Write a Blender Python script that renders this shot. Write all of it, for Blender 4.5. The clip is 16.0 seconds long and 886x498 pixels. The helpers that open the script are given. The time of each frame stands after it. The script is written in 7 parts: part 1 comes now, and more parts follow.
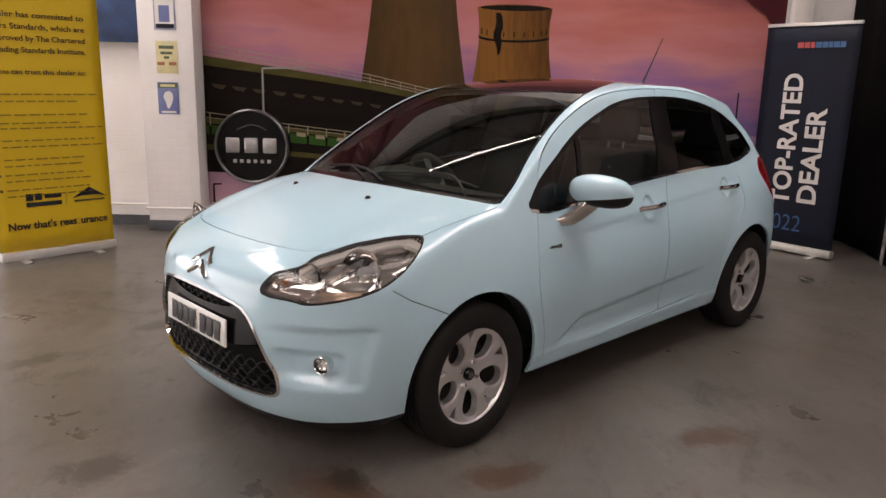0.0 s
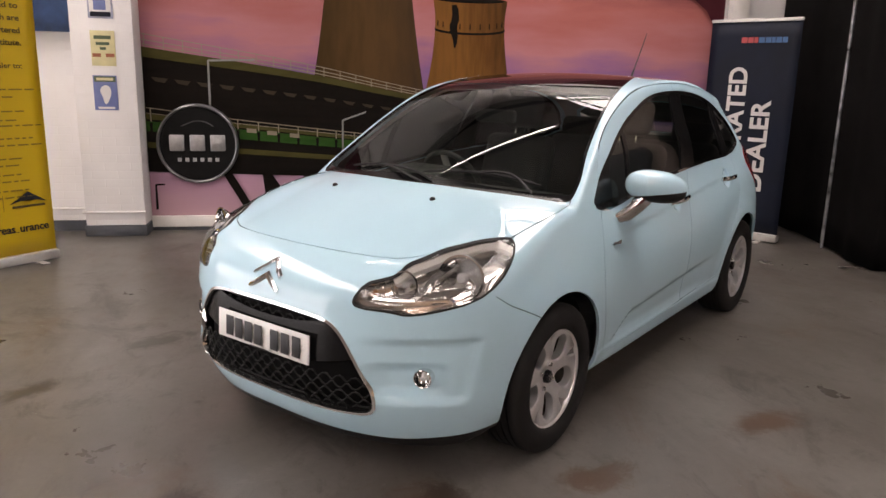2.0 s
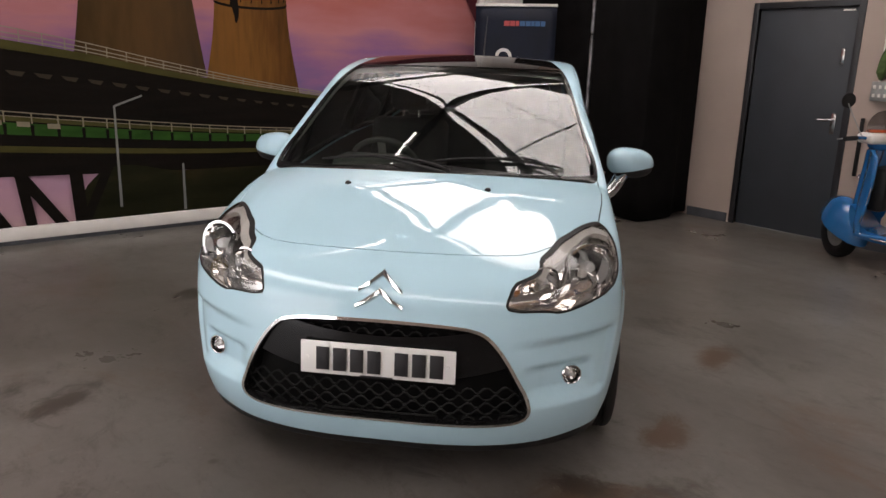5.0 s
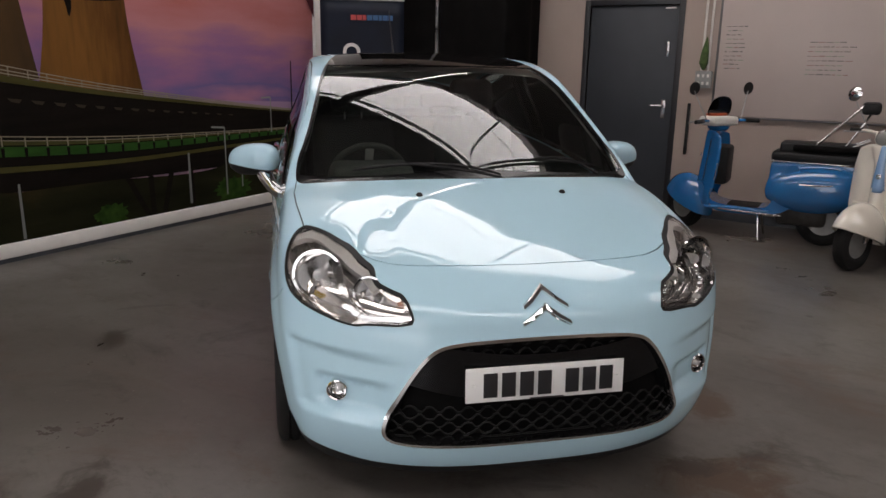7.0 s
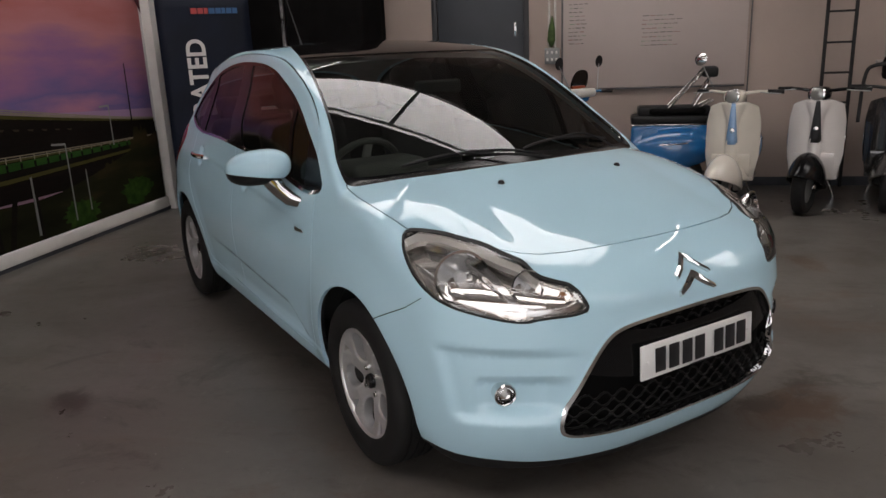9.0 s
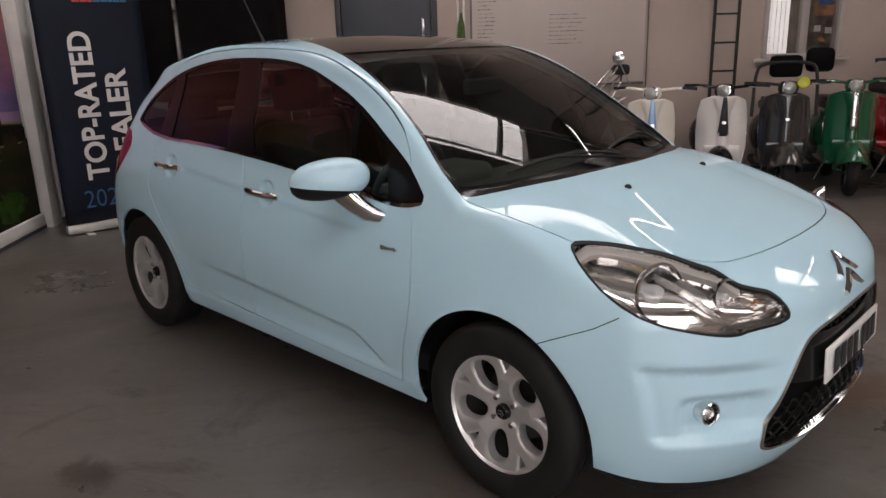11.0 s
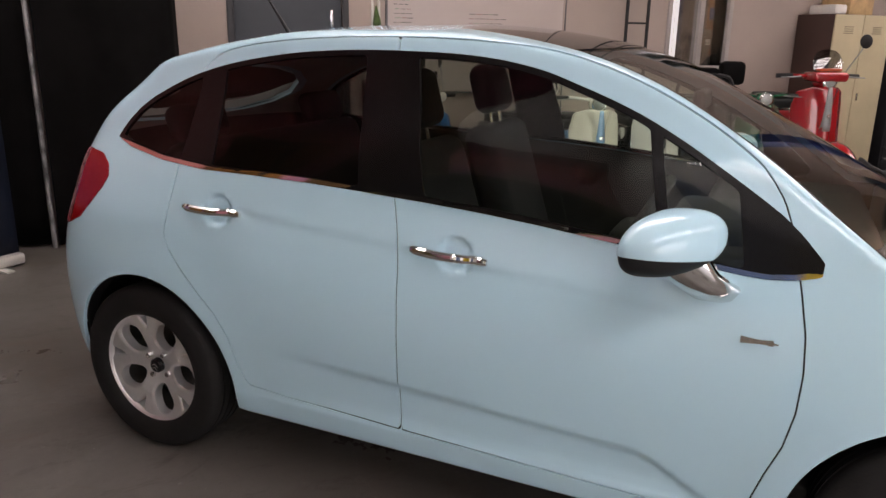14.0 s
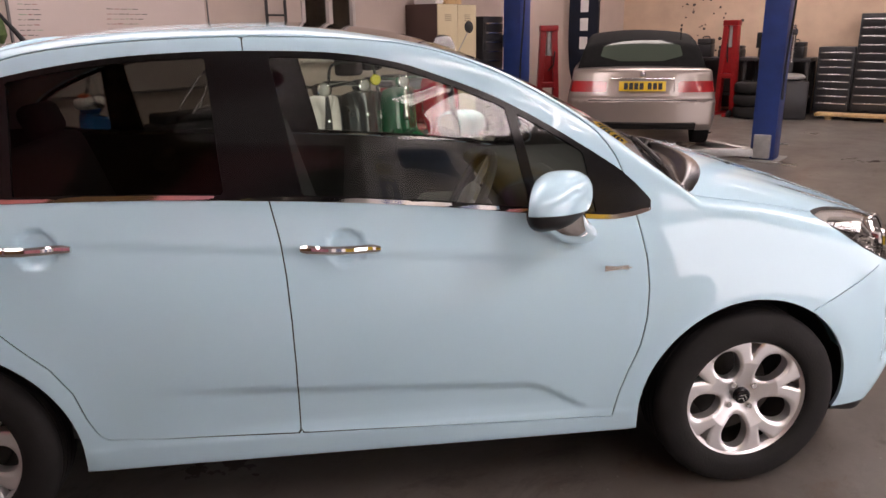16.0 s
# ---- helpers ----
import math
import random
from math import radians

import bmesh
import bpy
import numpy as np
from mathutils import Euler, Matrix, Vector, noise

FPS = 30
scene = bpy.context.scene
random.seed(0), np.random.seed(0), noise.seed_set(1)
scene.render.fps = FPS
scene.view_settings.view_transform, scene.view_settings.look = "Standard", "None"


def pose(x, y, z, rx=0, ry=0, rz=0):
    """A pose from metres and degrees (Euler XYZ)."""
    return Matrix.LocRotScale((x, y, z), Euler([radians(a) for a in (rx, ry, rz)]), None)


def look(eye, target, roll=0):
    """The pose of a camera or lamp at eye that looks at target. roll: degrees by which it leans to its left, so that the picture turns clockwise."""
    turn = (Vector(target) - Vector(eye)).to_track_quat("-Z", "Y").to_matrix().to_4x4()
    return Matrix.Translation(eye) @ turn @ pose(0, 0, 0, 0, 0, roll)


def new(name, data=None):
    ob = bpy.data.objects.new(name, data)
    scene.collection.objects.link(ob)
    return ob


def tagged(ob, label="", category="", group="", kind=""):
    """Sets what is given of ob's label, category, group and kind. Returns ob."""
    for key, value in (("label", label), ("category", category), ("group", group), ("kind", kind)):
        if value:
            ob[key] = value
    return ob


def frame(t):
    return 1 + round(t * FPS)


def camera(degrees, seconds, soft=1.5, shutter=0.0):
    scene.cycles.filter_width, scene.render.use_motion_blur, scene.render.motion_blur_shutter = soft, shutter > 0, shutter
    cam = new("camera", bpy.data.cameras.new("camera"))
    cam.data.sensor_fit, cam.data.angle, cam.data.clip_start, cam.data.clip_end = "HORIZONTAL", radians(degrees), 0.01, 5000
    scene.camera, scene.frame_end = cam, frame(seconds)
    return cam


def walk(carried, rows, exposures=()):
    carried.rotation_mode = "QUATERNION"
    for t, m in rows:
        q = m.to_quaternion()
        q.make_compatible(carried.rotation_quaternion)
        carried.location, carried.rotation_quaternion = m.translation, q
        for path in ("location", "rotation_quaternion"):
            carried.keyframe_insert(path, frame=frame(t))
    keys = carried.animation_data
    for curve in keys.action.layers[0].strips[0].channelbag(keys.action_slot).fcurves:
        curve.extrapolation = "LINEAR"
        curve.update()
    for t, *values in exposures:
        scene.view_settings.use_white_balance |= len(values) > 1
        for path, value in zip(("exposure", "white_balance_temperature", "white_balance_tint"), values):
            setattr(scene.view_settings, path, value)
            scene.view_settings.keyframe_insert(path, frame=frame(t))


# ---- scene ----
# World: x along the mural wall, y into it, z up; the car's front axle stands over the origin.
CAR = pose(0, 0, 0, 0, 0, -137)
cam = camera(61.6, 16.0, soft=1.5)
PATH = [
    (0, (2.096, 2.81, 1.495), (0.749, 1.398, 1.057), 1.3),
    (0.5, (2.27, 2.753, 1.496), (0.84, 1.423, 1.064), 0.5),
    (1, (2.379, 2.615, 1.498), (0.949, 1.296, 1.036), 1.7),
    (1.5, (2.427, 2.397, 1.481), (0.915, 1.164, 1.041), 0.9),
    (2, (2.532, 2.151, 1.496), (0.978, 0.976, 1.043), 1.3),
    (2.5, (2.704, 1.925, 1.504), (1.029, 0.94, 1.029), -1.0),
    (3, (2.8, 1.664, 1.498), (1.08, 0.754, 1.038), -0.6),
    (3.5, (2.823, 1.388, 1.499), (1.034, 0.644, 1.003), -0.9),
    (4, (2.9, 1.121, 1.487), (1.061, 0.525, 0.974), -0.3),
    (6.5, (2.957, -0.475, 1.486), (1.03, -0.22, 1.018), 2.0),
    (7, (2.846, -0.788, 1.494), (0.954, -0.369, 1.0), 1.0),
    (7.5, (2.781, -1.056, 1.475), (0.946, -0.436, 0.977), 0.2),
    (8, (2.688, -1.365, 1.489), (0.901, -0.618, 0.99), -0.4),
    (8.5, (2.504, -1.614, 1.477), (0.775, -0.749, 0.965), -1.4),
    (11, (1.413, -2.51, 1.506), (0.075, -1.128, 0.96), -1.7),
    (11.5, (1.137, -2.548, 1.501), (-0.178, -1.146, 0.948), -0.5),
    (12, (0.805, -2.511, 1.509), (-0.499, -1.1, 0.954), -0.4),
    (12.5, (0.522, -2.551, 1.485), (-0.647, -1.022, 0.94), 0.1),
    (13, (0.19, -2.586, 1.495), (-0.859, -0.976, 0.938), -0.9),
    (13.5, (-0.139, -2.586, 1.491), (-1.083, -0.912, 0.936), -0.8),
    (14, (-0.49, -2.649, 1.482), (-1.277, -0.893, 0.937), 1.0),
    (14.5, (-0.828, -2.768, 1.498), (-1.431, -0.95, 0.923), 1.3),
    (15, (-1.134, -2.773, 1.488), (-1.573, -0.908, 0.914), 0.0),
    (15.5, (-1.28, -2.781, 1.495), (-1.474, -0.878, 0.913), 0.6),
    (16, (-1.263, -2.888, 1.496), (-1.024, -0.984, 0.93), -0.8),
]
EXPO = [(0.0, -0.93, 7200, 23), (2.0, -0.78, 7100, 22), (4.0, -0.98, 7000, 19), (6.5, -1.45, 6650, 17), (8.5, -1.66, 6600, 15), (11.0, -1.38, 6750, 18), (12.5, -1.02, 6850, 20), (13.5, -0.95, 6800, 20), (14.5, -0.75, 6900, 23), (16.0, -0.66, 7050, 28)]
walk(cam, [(t, CAR @ look(eye, target, roll)) for t, eye, target, roll in PATH], EXPO)
# ---------------------------------------------------------------- light
world = bpy.data.worlds.new("world")
scene.world = world
world.use_nodes = True
sky = world.node_tree.nodes.new("ShaderNodeTexSky")
sky.sky_type, sky.sun_disc = "NISHITA", False
sky.sun_elevation, sky.sun_rotation = radians(40), radians(60)
world.node_tree.links.new(sky.outputs[0], world.node_tree.nodes["Background"].inputs[0])
world.node_tree.nodes["Background"].inputs[1].default_value = 0.10
ROOF_GLOW, TUBE_GLOW, WEST_FILL_GLOW = 15.0, 34.0, 6.0
# ---------------------------------------------------------------- materials
def material(name, color, rough=0.5, metal=0.0, coat=0.0, vary=0.0, scale=8.0, bump=0.0, bump_scale=60.0, emit=0.0, second=None, spec=0.5):
    """A surface with a soft patchy change of tone, fine grain and relief."""
    m = bpy.data.materials.new(name)
    m.use_nodes = True
    nt = m.node_tree
    b = nt.nodes["Principled BSDF"]
    b.inputs["Base Color"].default_value = (*color, 1)
    b.inputs["Roughness"].default_value = rough
    b.inputs["Metallic"].default_value = metal
    b.inputs["Specular IOR Level"].default_value = spec
    if coat:
        b.inputs["Coat Weight"].default_value = coat
        b.inputs["Coat Roughness"].default_value = 0.012
        b.inputs["Coat IOR"].default_value = 1.6
    if emit:
        b.inputs["Emission Color"].default_value = (*color, 1)
        b.inputs["Emission Strength"].default_value = emit
    geo = nt.nodes.new("ShaderNodeTexCoord")
    if vary:
        n1 = nt.nodes.new("ShaderNodeTexNoise")
        n1.inputs["Scale"].default_value, n1.inputs["Detail"].default_value = scale, 6
        nt.links.new(geo.outputs["Object"], n1.inputs["Vector"])
        ramp = nt.nodes.new("ShaderNodeValToRGB")
        lo = second or tuple(c * (1 - vary) for c in color)
        hi = tuple(min(1, c * (1 + vary)) for c in color) if not second else color
        ramp.color_ramp.elements[0].position, ramp.color_ramp.elements[1].position = 0.3, 0.7
        ramp.color_ramp.elements[0].color, ramp.color_ramp.elements[1].color = (*lo, 1), (*hi, 1)
        nt.links.new(n1.outputs["Fac"], ramp.inputs[0])
        nt.links.new(ramp.outputs[0], b.inputs["Base Color"])
        mr = nt.nodes.new("ShaderNodeMapRange")
        mr.inputs[3].default_value, mr.inputs[4].default_value = max(0, rough - 0.12 * vary * 3), min(1, rough + 0.12 * vary * 3)
        nt.links.new(n1.outputs["Fac"], mr.inputs[0])
        nt.links.new(mr.outputs[0], b.inputs["Roughness"])
    if bump:
        n2 = nt.nodes.new("ShaderNodeTexNoise")
        n2.inputs["Scale"].default_value, n2.inputs["Detail"].default_value = bump_scale, 4
        nt.links.new(geo.outputs["Object"], n2.inputs["Vector"])
        bp = nt.nodes.new("ShaderNodeBump")
        bp.inputs["Strength"].default_value, bp.inputs["Distance"].default_value = bump, 0.004
        nt.links.new(n2.outputs["Fac"], bp.inputs["Height"])
        nt.links.new(bp.outputs[0], b.inputs["Normal"])
    return m


PAINT = material("pale_blue_paint", (0.475, 0.705, 0.815), 0.5, 0.0, 1.0, vary=0.012, scale=3, spec=0.0)
WHITE_WALL = material("white_wall_paint", (0.72, 0.69, 0.66), 0.7, vary=0.06, scale=1.5, bump=0.15, bump_scale=25)
PLASTER = material("cream_wall_paint", (0.42, 0.335, 0.29), 0.75, vary=0.07, scale=1.2, bump=0.15, bump_scale=25)
DARK_DOOR = material("grey_door_paint", (0.035, 0.04, 0.048), 0.5, vary=0.1, scale=3)
BLACK_CLOTH = material("black_cloth", (0.006, 0.0056, 0.0056), 0.95, vary=0.3, scale=6, spec=0.06)
TYRE = material("tyre_rubber", (0.012, 0.0115, 0.0115), 0.75, vary=0.3, scale=12, bump=0.2, bump_scale=150, spec=0.25)
ALLOY = material("alloy_wheel", (0.78, 0.77, 0.77), 0.34, 0.75, vary=0.05, scale=20)
CEILING = material("roof_lining", (0.30, 0.28, 0.27), 0.9, vary=0.1, scale=1)
ROOF_LIGHT = material("daylit_roof_sheet", (1.0, 0.98, 0.95), 0.5, emit=ROOF_GLOW)
def glass_like(name, tint, gloss=0.06, rough=0.0):
    """A thin pane: clear or tinted, glossier at a slant."""
    m = bpy.data.materials.new(name)
    m.use_nodes = True
    nt = m.node_tree
    nt.nodes.remove(nt.nodes["Principled BSDF"])
    out = nt.nodes["Material Output"]
    clear, shine, mix, fr = (nt.nodes.new(k) for k in ("ShaderNodeBsdfTransparent", "ShaderNodeBsdfGlossy", "ShaderNodeMixShader", "ShaderNodeFresnel"))
    clear.inputs[0].default_value = (*tint, 1)
    shine.inputs["Roughness"].default_value = rough
    fr.inputs[0].default_value = 1.5 + gloss
    nt.links.new(fr.outputs[0], mix.inputs[0])
    nt.links.new(clear.outputs[0], mix.inputs[1])
    nt.links.new(shine.outputs[0], mix.inputs[2])
    nt.links.new(mix.outputs[0], out.inputs[0])
    return m


GRILLE_BLACK = material("grille_mesh_black", (0.0045, 0.0045, 0.0045), 0.45, spec=0.14)
BLACK_DEEP = material("black_grille_back", (0.003, 0.003, 0.003), 0.7, spec=0.1)
GLASS = glass_like("window_glass", (0.84, 0.92, 0.84), 0.14)
PRIVACY = glass_like("privacy_glass", (0.33, 0.34, 0.32), -0.18)
LENS = glass_like("lamp_cover", (0.97, 0.97, 0.97), 0.0)
BLACK_GLASS = material("black_roof_glass", (0.006, 0.005, 0.005), 0.04, spec=0.4)
BLACK_GLOSS = material("gloss_black_plastic", (0.006, 0.006, 0.0065), 0.2, spec=0.25)
BLACK_PLASTIC = material("black_plastic", (0.012, 0.012, 0.0125), 0.55, vary=0.2, scale=30, bump=0.1, bump_scale=400, spec=0.3)
GAP = material("panel_gap", (0.02, 0.025, 0.028), 0.8)
CHROME = material("chrome", (0.80, 0.80, 0.80), 0.06, 1.0)
SATIN = material("satin_chrome", (0.70, 0.69, 0.68), 0.22, 1.0)
LAMP_SHELL = material("lamp_housing", (0.90, 0.87, 0.84), 0.08, 0.92, bump=0.32, bump_scale=13)
LAMP_BAND = material("lamp_upper_band", (0.80, 0.77, 0.73), 0.35, 0.4)
BULB = material("lamp_bulb", (0.85, 0.85, 0.85), 0.1, 0.2)
AMBER = material("amber_lens", (0.55, 0.24, 0.10), 0.2)
TAIL_RED = material("red_lamp_lens", (0.25, 0.004, 0.007), 0.15, coat=0.25)
PLATE_WHITE = material("number_plate_white", (0.78, 0.78, 0.76), 0.35)
INK = material("black_ink", (0.012, 0.012, 0.014), 0.5)
SEAT_CLOTH = material("dark_seat_cloth", (0.018, 0.018, 0.020), 0.9, vary=0.25, scale=40, bump=0.3, bump_scale=250)
TRIM_DARK = material("dark_cabin_trim", (0.042, 0.044, 0.042), 0.7, vary=0.15, scale=10, bump=0.15, bump_scale=200)
TRIM_PALE = material("pale_headlining", (0.42, 0.42, 0.41), 0.9, vary=0.05, scale=10)
HUB_GREY = material("brake_metal", (0.060, 0.056, 0.052), 0.5, 0.6, vary=0.2, scale=20)
DARK_SKIRT = material("dark_grey_wall_foot", (0.06, 0.065, 0.075), 0.6, vary=0.3, scale=5, bump=0.2)
LEDGE_PAINT = material("white_gloss_paint", (0.74, 0.71, 0.67), 0.45, vary=0.06, scale=6, bump=0.1, bump_scale=20)
FAR_WALL = material("flaking_cream_paint", (0.52, 0.38, 0.275), 0.75, vary=0.12, scale=2.2, bump=0.2, bump_scale=12)
WORN_SILVER = material("worn_silver_tape", (0.45, 0.45, 0.46), 0.35, 0.5, vary=0.7, scale=9, second=(0.03, 0.03, 0.03))
DARK_FRAME = material("dark_door_frame", (0.020, 0.020, 0.023), 0.4)
BLACK_METAL = material("black_steel", (0.020, 0.019, 0.019), 0.5, 0.3, vary=0.2, scale=8)
GREY_METAL = material("grey_steel", (0.32, 0.32, 0.31), 0.45, 0.4, vary=0.1, scale=15)
WHITEBOARD = material("whiteboard_enamel", (0.50, 0.42, 0.385), 0.45, vary=0.04, scale=2)
WINDOW_PAINT = material("dull_window_paint", (0.42, 0.37, 0.345), 0.5, vary=0.06, scale=6)
TRAY_METAL = material("dull_tray_metal", (0.16, 0.15, 0.15), 0.5, 0.6, vary=0.1, scale=10)
PEN_GREY = material("faded_black_pen", (0.10, 0.10, 0.10), 0.6)
PEN_GREEN = material("faded_green_pen", (0.22, 0.30, 0.22), 0.6)
PEN_RED = material("faded_red_pen", (0.26, 0.12, 0.12), 0.6)
GLOVE_GREEN = material("green_cloth", (0.06, 0.10, 0.03), 0.9, vary=0.3, scale=25)
OFFICE_GLASS = glass_like("office_glass", (0.85, 0.85, 0.84), 0.0)
# mottled tone that carries the office's own weak light in its colour
OFFICE_LIT_TONE = material("office_light_in_colour", (0.30, 0.26, 0.23), 0.8, vary=0.5, scale=6)
# the blind emits in place of daylight coming through it
GLOW_BLIND = material("blind_with_added_glow", (1.0, 1.0, 1.0), 0.6, emit=2.2)
POSTER_ORANGE = material("poster_orange", (0.42, 0.20, 0.10), 0.5, vary=0.5, scale=20)
POSTER_BLUE = material("poster_blue", (0.04, 0.10, 0.28), 0.5, vary=0.5, scale=30)
TUBE = material("lit_tube", (1.0, 0.98, 0.94), 0.4, emit=TUBE_GLOW)
# glow of the added sheet that lights the car from the west
WEST_FILL = material("added_west_fill", (0.95, 0.98, 1.0), 0.6, emit=WEST_FILL_GLOW)
ROOF_BAR = material("roof_glazing_bar", (0.16, 0.16, 0.16), 0.6)


def painted_brick(name, color):
    """Thick paint over bricks: the joints show as soft relief only."""
    m = material(name, color, 0.6, vary=0.06, scale=2.0)
    nt = m.node_tree
    b = nt.nodes["Principled BSDF"]
    co = nt.nodes.new("ShaderNodeTexCoord")
    turn = nt.nodes.new("ShaderNodeMapping")
    turn.inputs["Rotation"].default_value = (radians(90), 0, 0)
    br = nt.nodes.new("ShaderNodeTexBrick")
    br.inputs["Scale"].default_value = 1.0
    br.inputs["Brick Width"].default_value, br.inputs["Row Height"].default_value = 0.225, 0.075
    br.inputs["Mortar Size"].default_value, br.inputs["Mortar Smooth"].default_value = 0.006, 1.0
    br.inputs["Color1"].default_value = br.inputs["Color2"].default_value = (1, 1, 1, 1)
    br.inputs["Mortar"].default_value = (0, 0, 0, 1)
    no = nt.nodes.new("ShaderNodeTexNoise")
    no.inputs["Scale"].default_value = 18
    mix = nt.nodes.new("ShaderNodeMath")
    mix.operation = "MULTIPLY_ADD"
    mix.inputs[1].default_value = 0.5
    bp = nt.nodes.new("ShaderNodeBump")
    bp.inputs["Strength"].default_value, bp.inputs["Distance"].default_value = 0.25, 0.004
    nt.links.new(co.outputs["Object"], turn.inputs[0])
    nt.links.new(turn.outputs[0], br.inputs["Vector"])
    nt.links.new(co.outputs["Object"], no.inputs["Vector"])
    nt.links.new(no.outputs[0], mix.inputs[0])
    nt.links.new(br.outputs[0], mix.inputs[2])
    nt.links.new(mix.outputs[0], bp.inputs["Height"])
    nt.links.new(bp.outputs[0], b.inputs["Normal"])
    return m


WHITE_BRICK = painted_brick("white_painted_brick", (0.74, 0.72, 0.71))
SIGN_BLACK = material("matt_black_sign", (0.006, 0.006, 0.006), 0.6, vary=0.2, scale=9, spec=0.12)
SIGN_SILVER = material("brushed_silver_letter", (0.42, 0.42, 0.42), 0.35, 0.7, vary=0.15, scale=25)
SIGN_RIM = material("dark_silver_rim", (0.17, 0.17, 0.17), 0.3, 0.8, vary=0.1, scale=10)
BANNER_FOOT = material("banner_aluminium", (0.62, 0.60, 0.57), 0.35, 0.5, vary=0.06, scale=10)
NAVY_PRINT = material("navy_print", (0.0036, 0.0066, 0.0165), 0.6, vary=0.35, scale=2.5, spec=0.25)
YELLOW_PRINT = material("yellow_print", (0.60, 0.40, 0.006), 0.5, vary=0.04, scale=2)
WHITE_INK = material("white_print", (0.62, 0.60, 0.58), 0.5)
BLUE_INK = material("mid_blue_print", (0.025, 0.09, 0.21), 0.5)
RED_INK = material("red_print", (0.40, 0.05, 0.05), 0.5)
PRINT_FAINT = material("faint_brown_print", (0.22, 0.145, 0.012), 0.5)
INK_BROWN = material("brown_black_print", (0.09, 0.06, 0.01), 0.5)
PRINT_CREAM = material("enamel_cream", (0.55, 0.50, 0.28), 0.35, vary=0.08, scale=12)
PRINT_GREEN = material("enamel_green", (0.06, 0.09, 0.05), 0.35)
PRINT_RED = material("enamel_red_brown", (0.30, 0.10, 0.05), 0.35)
PRINT_BLUE = material("enamel_blue", (0.12, 0.15, 0.32), 0.35, vary=0.1, scale=12)
PRINT_GREY = material("enamel_grey", (0.30, 0.32, 0.40), 0.35, vary=0.3, scale=16)
NAVY_WAVE = material("navy_board_print", (0.02, 0.05, 0.13), 0.45, vary=0.5, scale=5)


def floor_paint():
    """Grey floor paint, worn and stained: broad tone, scuffs, oil spots and rusty marks; shinier where it is smooth."""
    m = bpy.data.materials.new("painted_concrete")
    m.use_nodes = True
    nt = m.node_tree
    b = nt.nodes["Principled BSDF"]
    co = nt.nodes.new("ShaderNodeTexCoord")

    def noise_node(scale, detail, rough=0.6, warp=0.0, stretch=None):
        n = nt.nodes.new("ShaderNodeTexNoise")
        n.inputs["Scale"].default_value, n.inputs["Detail"].default_value = scale, detail
        n.inputs["Roughness"].default_value, n.inputs["Distortion"].default_value = rough, warp
        src = co.outputs["Object"]
        if stretch:
            mp = nt.nodes.new("ShaderNodeMapping")
            mp.inputs["Scale"].default_value = stretch[0]
            mp.inputs["Rotation"].default_value = (0, 0, radians(stretch[1]))
            nt.links.new(src, mp.inputs[0])
            src = mp.outputs[0]
        nt.links.new(src, n.inputs["Vector"])
        return n.outputs["Fac"]

    def ramp(src, stops):
        r = nt.nodes.new("ShaderNodeValToRGB")
        while len(r.color_ramp.elements) < len(stops):
            r.color_ramp.elements.new(0.5)
        for e, (at, c) in zip(r.color_ramp.elements, stops):
            e.position, e.color = at, (*c, 1) if isinstance(c, tuple) else (c, c, c, 1)
        nt.links.new(src, r.inputs[0])
        return r.outputs[0]

    def mix(fac, a, c):
        n = nt.nodes.new("ShaderNodeMix")
        n.data_type = "RGBA"
        nt.links.new(fac, n.inputs[0])
        nt.links.new(a, n.inputs[6])
        if isinstance(c, tuple):
            n.inputs[7].default_value = (*c, 1)
        else:
            nt.links.new(c, n.inputs[7])
        return n.outputs[2]

    base = ramp(noise_node(0.45, 5), [(0.30, (0.112, 0.101, 0.089)), (0.50, (0.138, 0.127, 0.114)), (0.70, (0.168, 0.158, 0.145))])
    fine = ramp(noise_node(22, 8, 0.7), [(0.30, 0.0), (0.75, 0.30)])
    col = mix(fine, base, (0.070, 0.062, 0.054))
    cloud = ramp(noise_node(1.3, 8, 0.65, 0.6, ((1.0, 0.55, 1), 35)), [(0.40, 0.0), (0.68, 0.75)])
    col = mix(cloud, col, (0.070, 0.060, 0.051))
    oil = ramp(noise_node(1.9, 10, 0.74, 0.9, ((1.0, 0.7, 1), 70)), [(0.56, 0.0), (0.69, 0.85)])
    col = mix(oil, col, (0.030, 0.024, 0.019))
    rust = ramp(noise_node(1.2, 12, 0.78, 1.4, ((1.0, 0.45, 1), 25)), [(0.54, 0.0), (0.70, 0.75)])
    col = mix(rust, col, (0.095, 0.050, 0.027))
    pale = ramp(noise_node(4.2, 10, 0.8, 0.5, ((0.4, 1.4, 1), -40)), [(0.60, 0.0), (0.78, 0.35)])
    col = mix(pale, col, (0.26, 0.25, 0.235))
    scuff = ramp(noise_node(7.5, 12, 0.82, 0.6, ((1.0, 0.5, 1), 20)), [(0.53, 0.0), (0.66, 0.65)])
    col = mix(scuff, col, (0.060, 0.049, 0.040))
    chips = ramp(noise_node(34, 6, 0.7), [(0.64, 0.0), (0.70, 0.55)])
    col = mix(chips, col, (0.040, 0.033, 0.027))
    flecks = ramp(noise_node(26, 5, 0.6, 0.2, ((1.0, 1.0, 1), 80)), [(0.68, 0.0), (0.73, 0.45)])
    col = mix(flecks, col, (0.27, 0.26, 0.245))
    spots = nt.nodes.new("ShaderNodeTexVoronoi")
    spots.inputs["Scale"].default_value = 1.9
    nt.links.new(co.outputs["Object"], spots.inputs["Vector"])
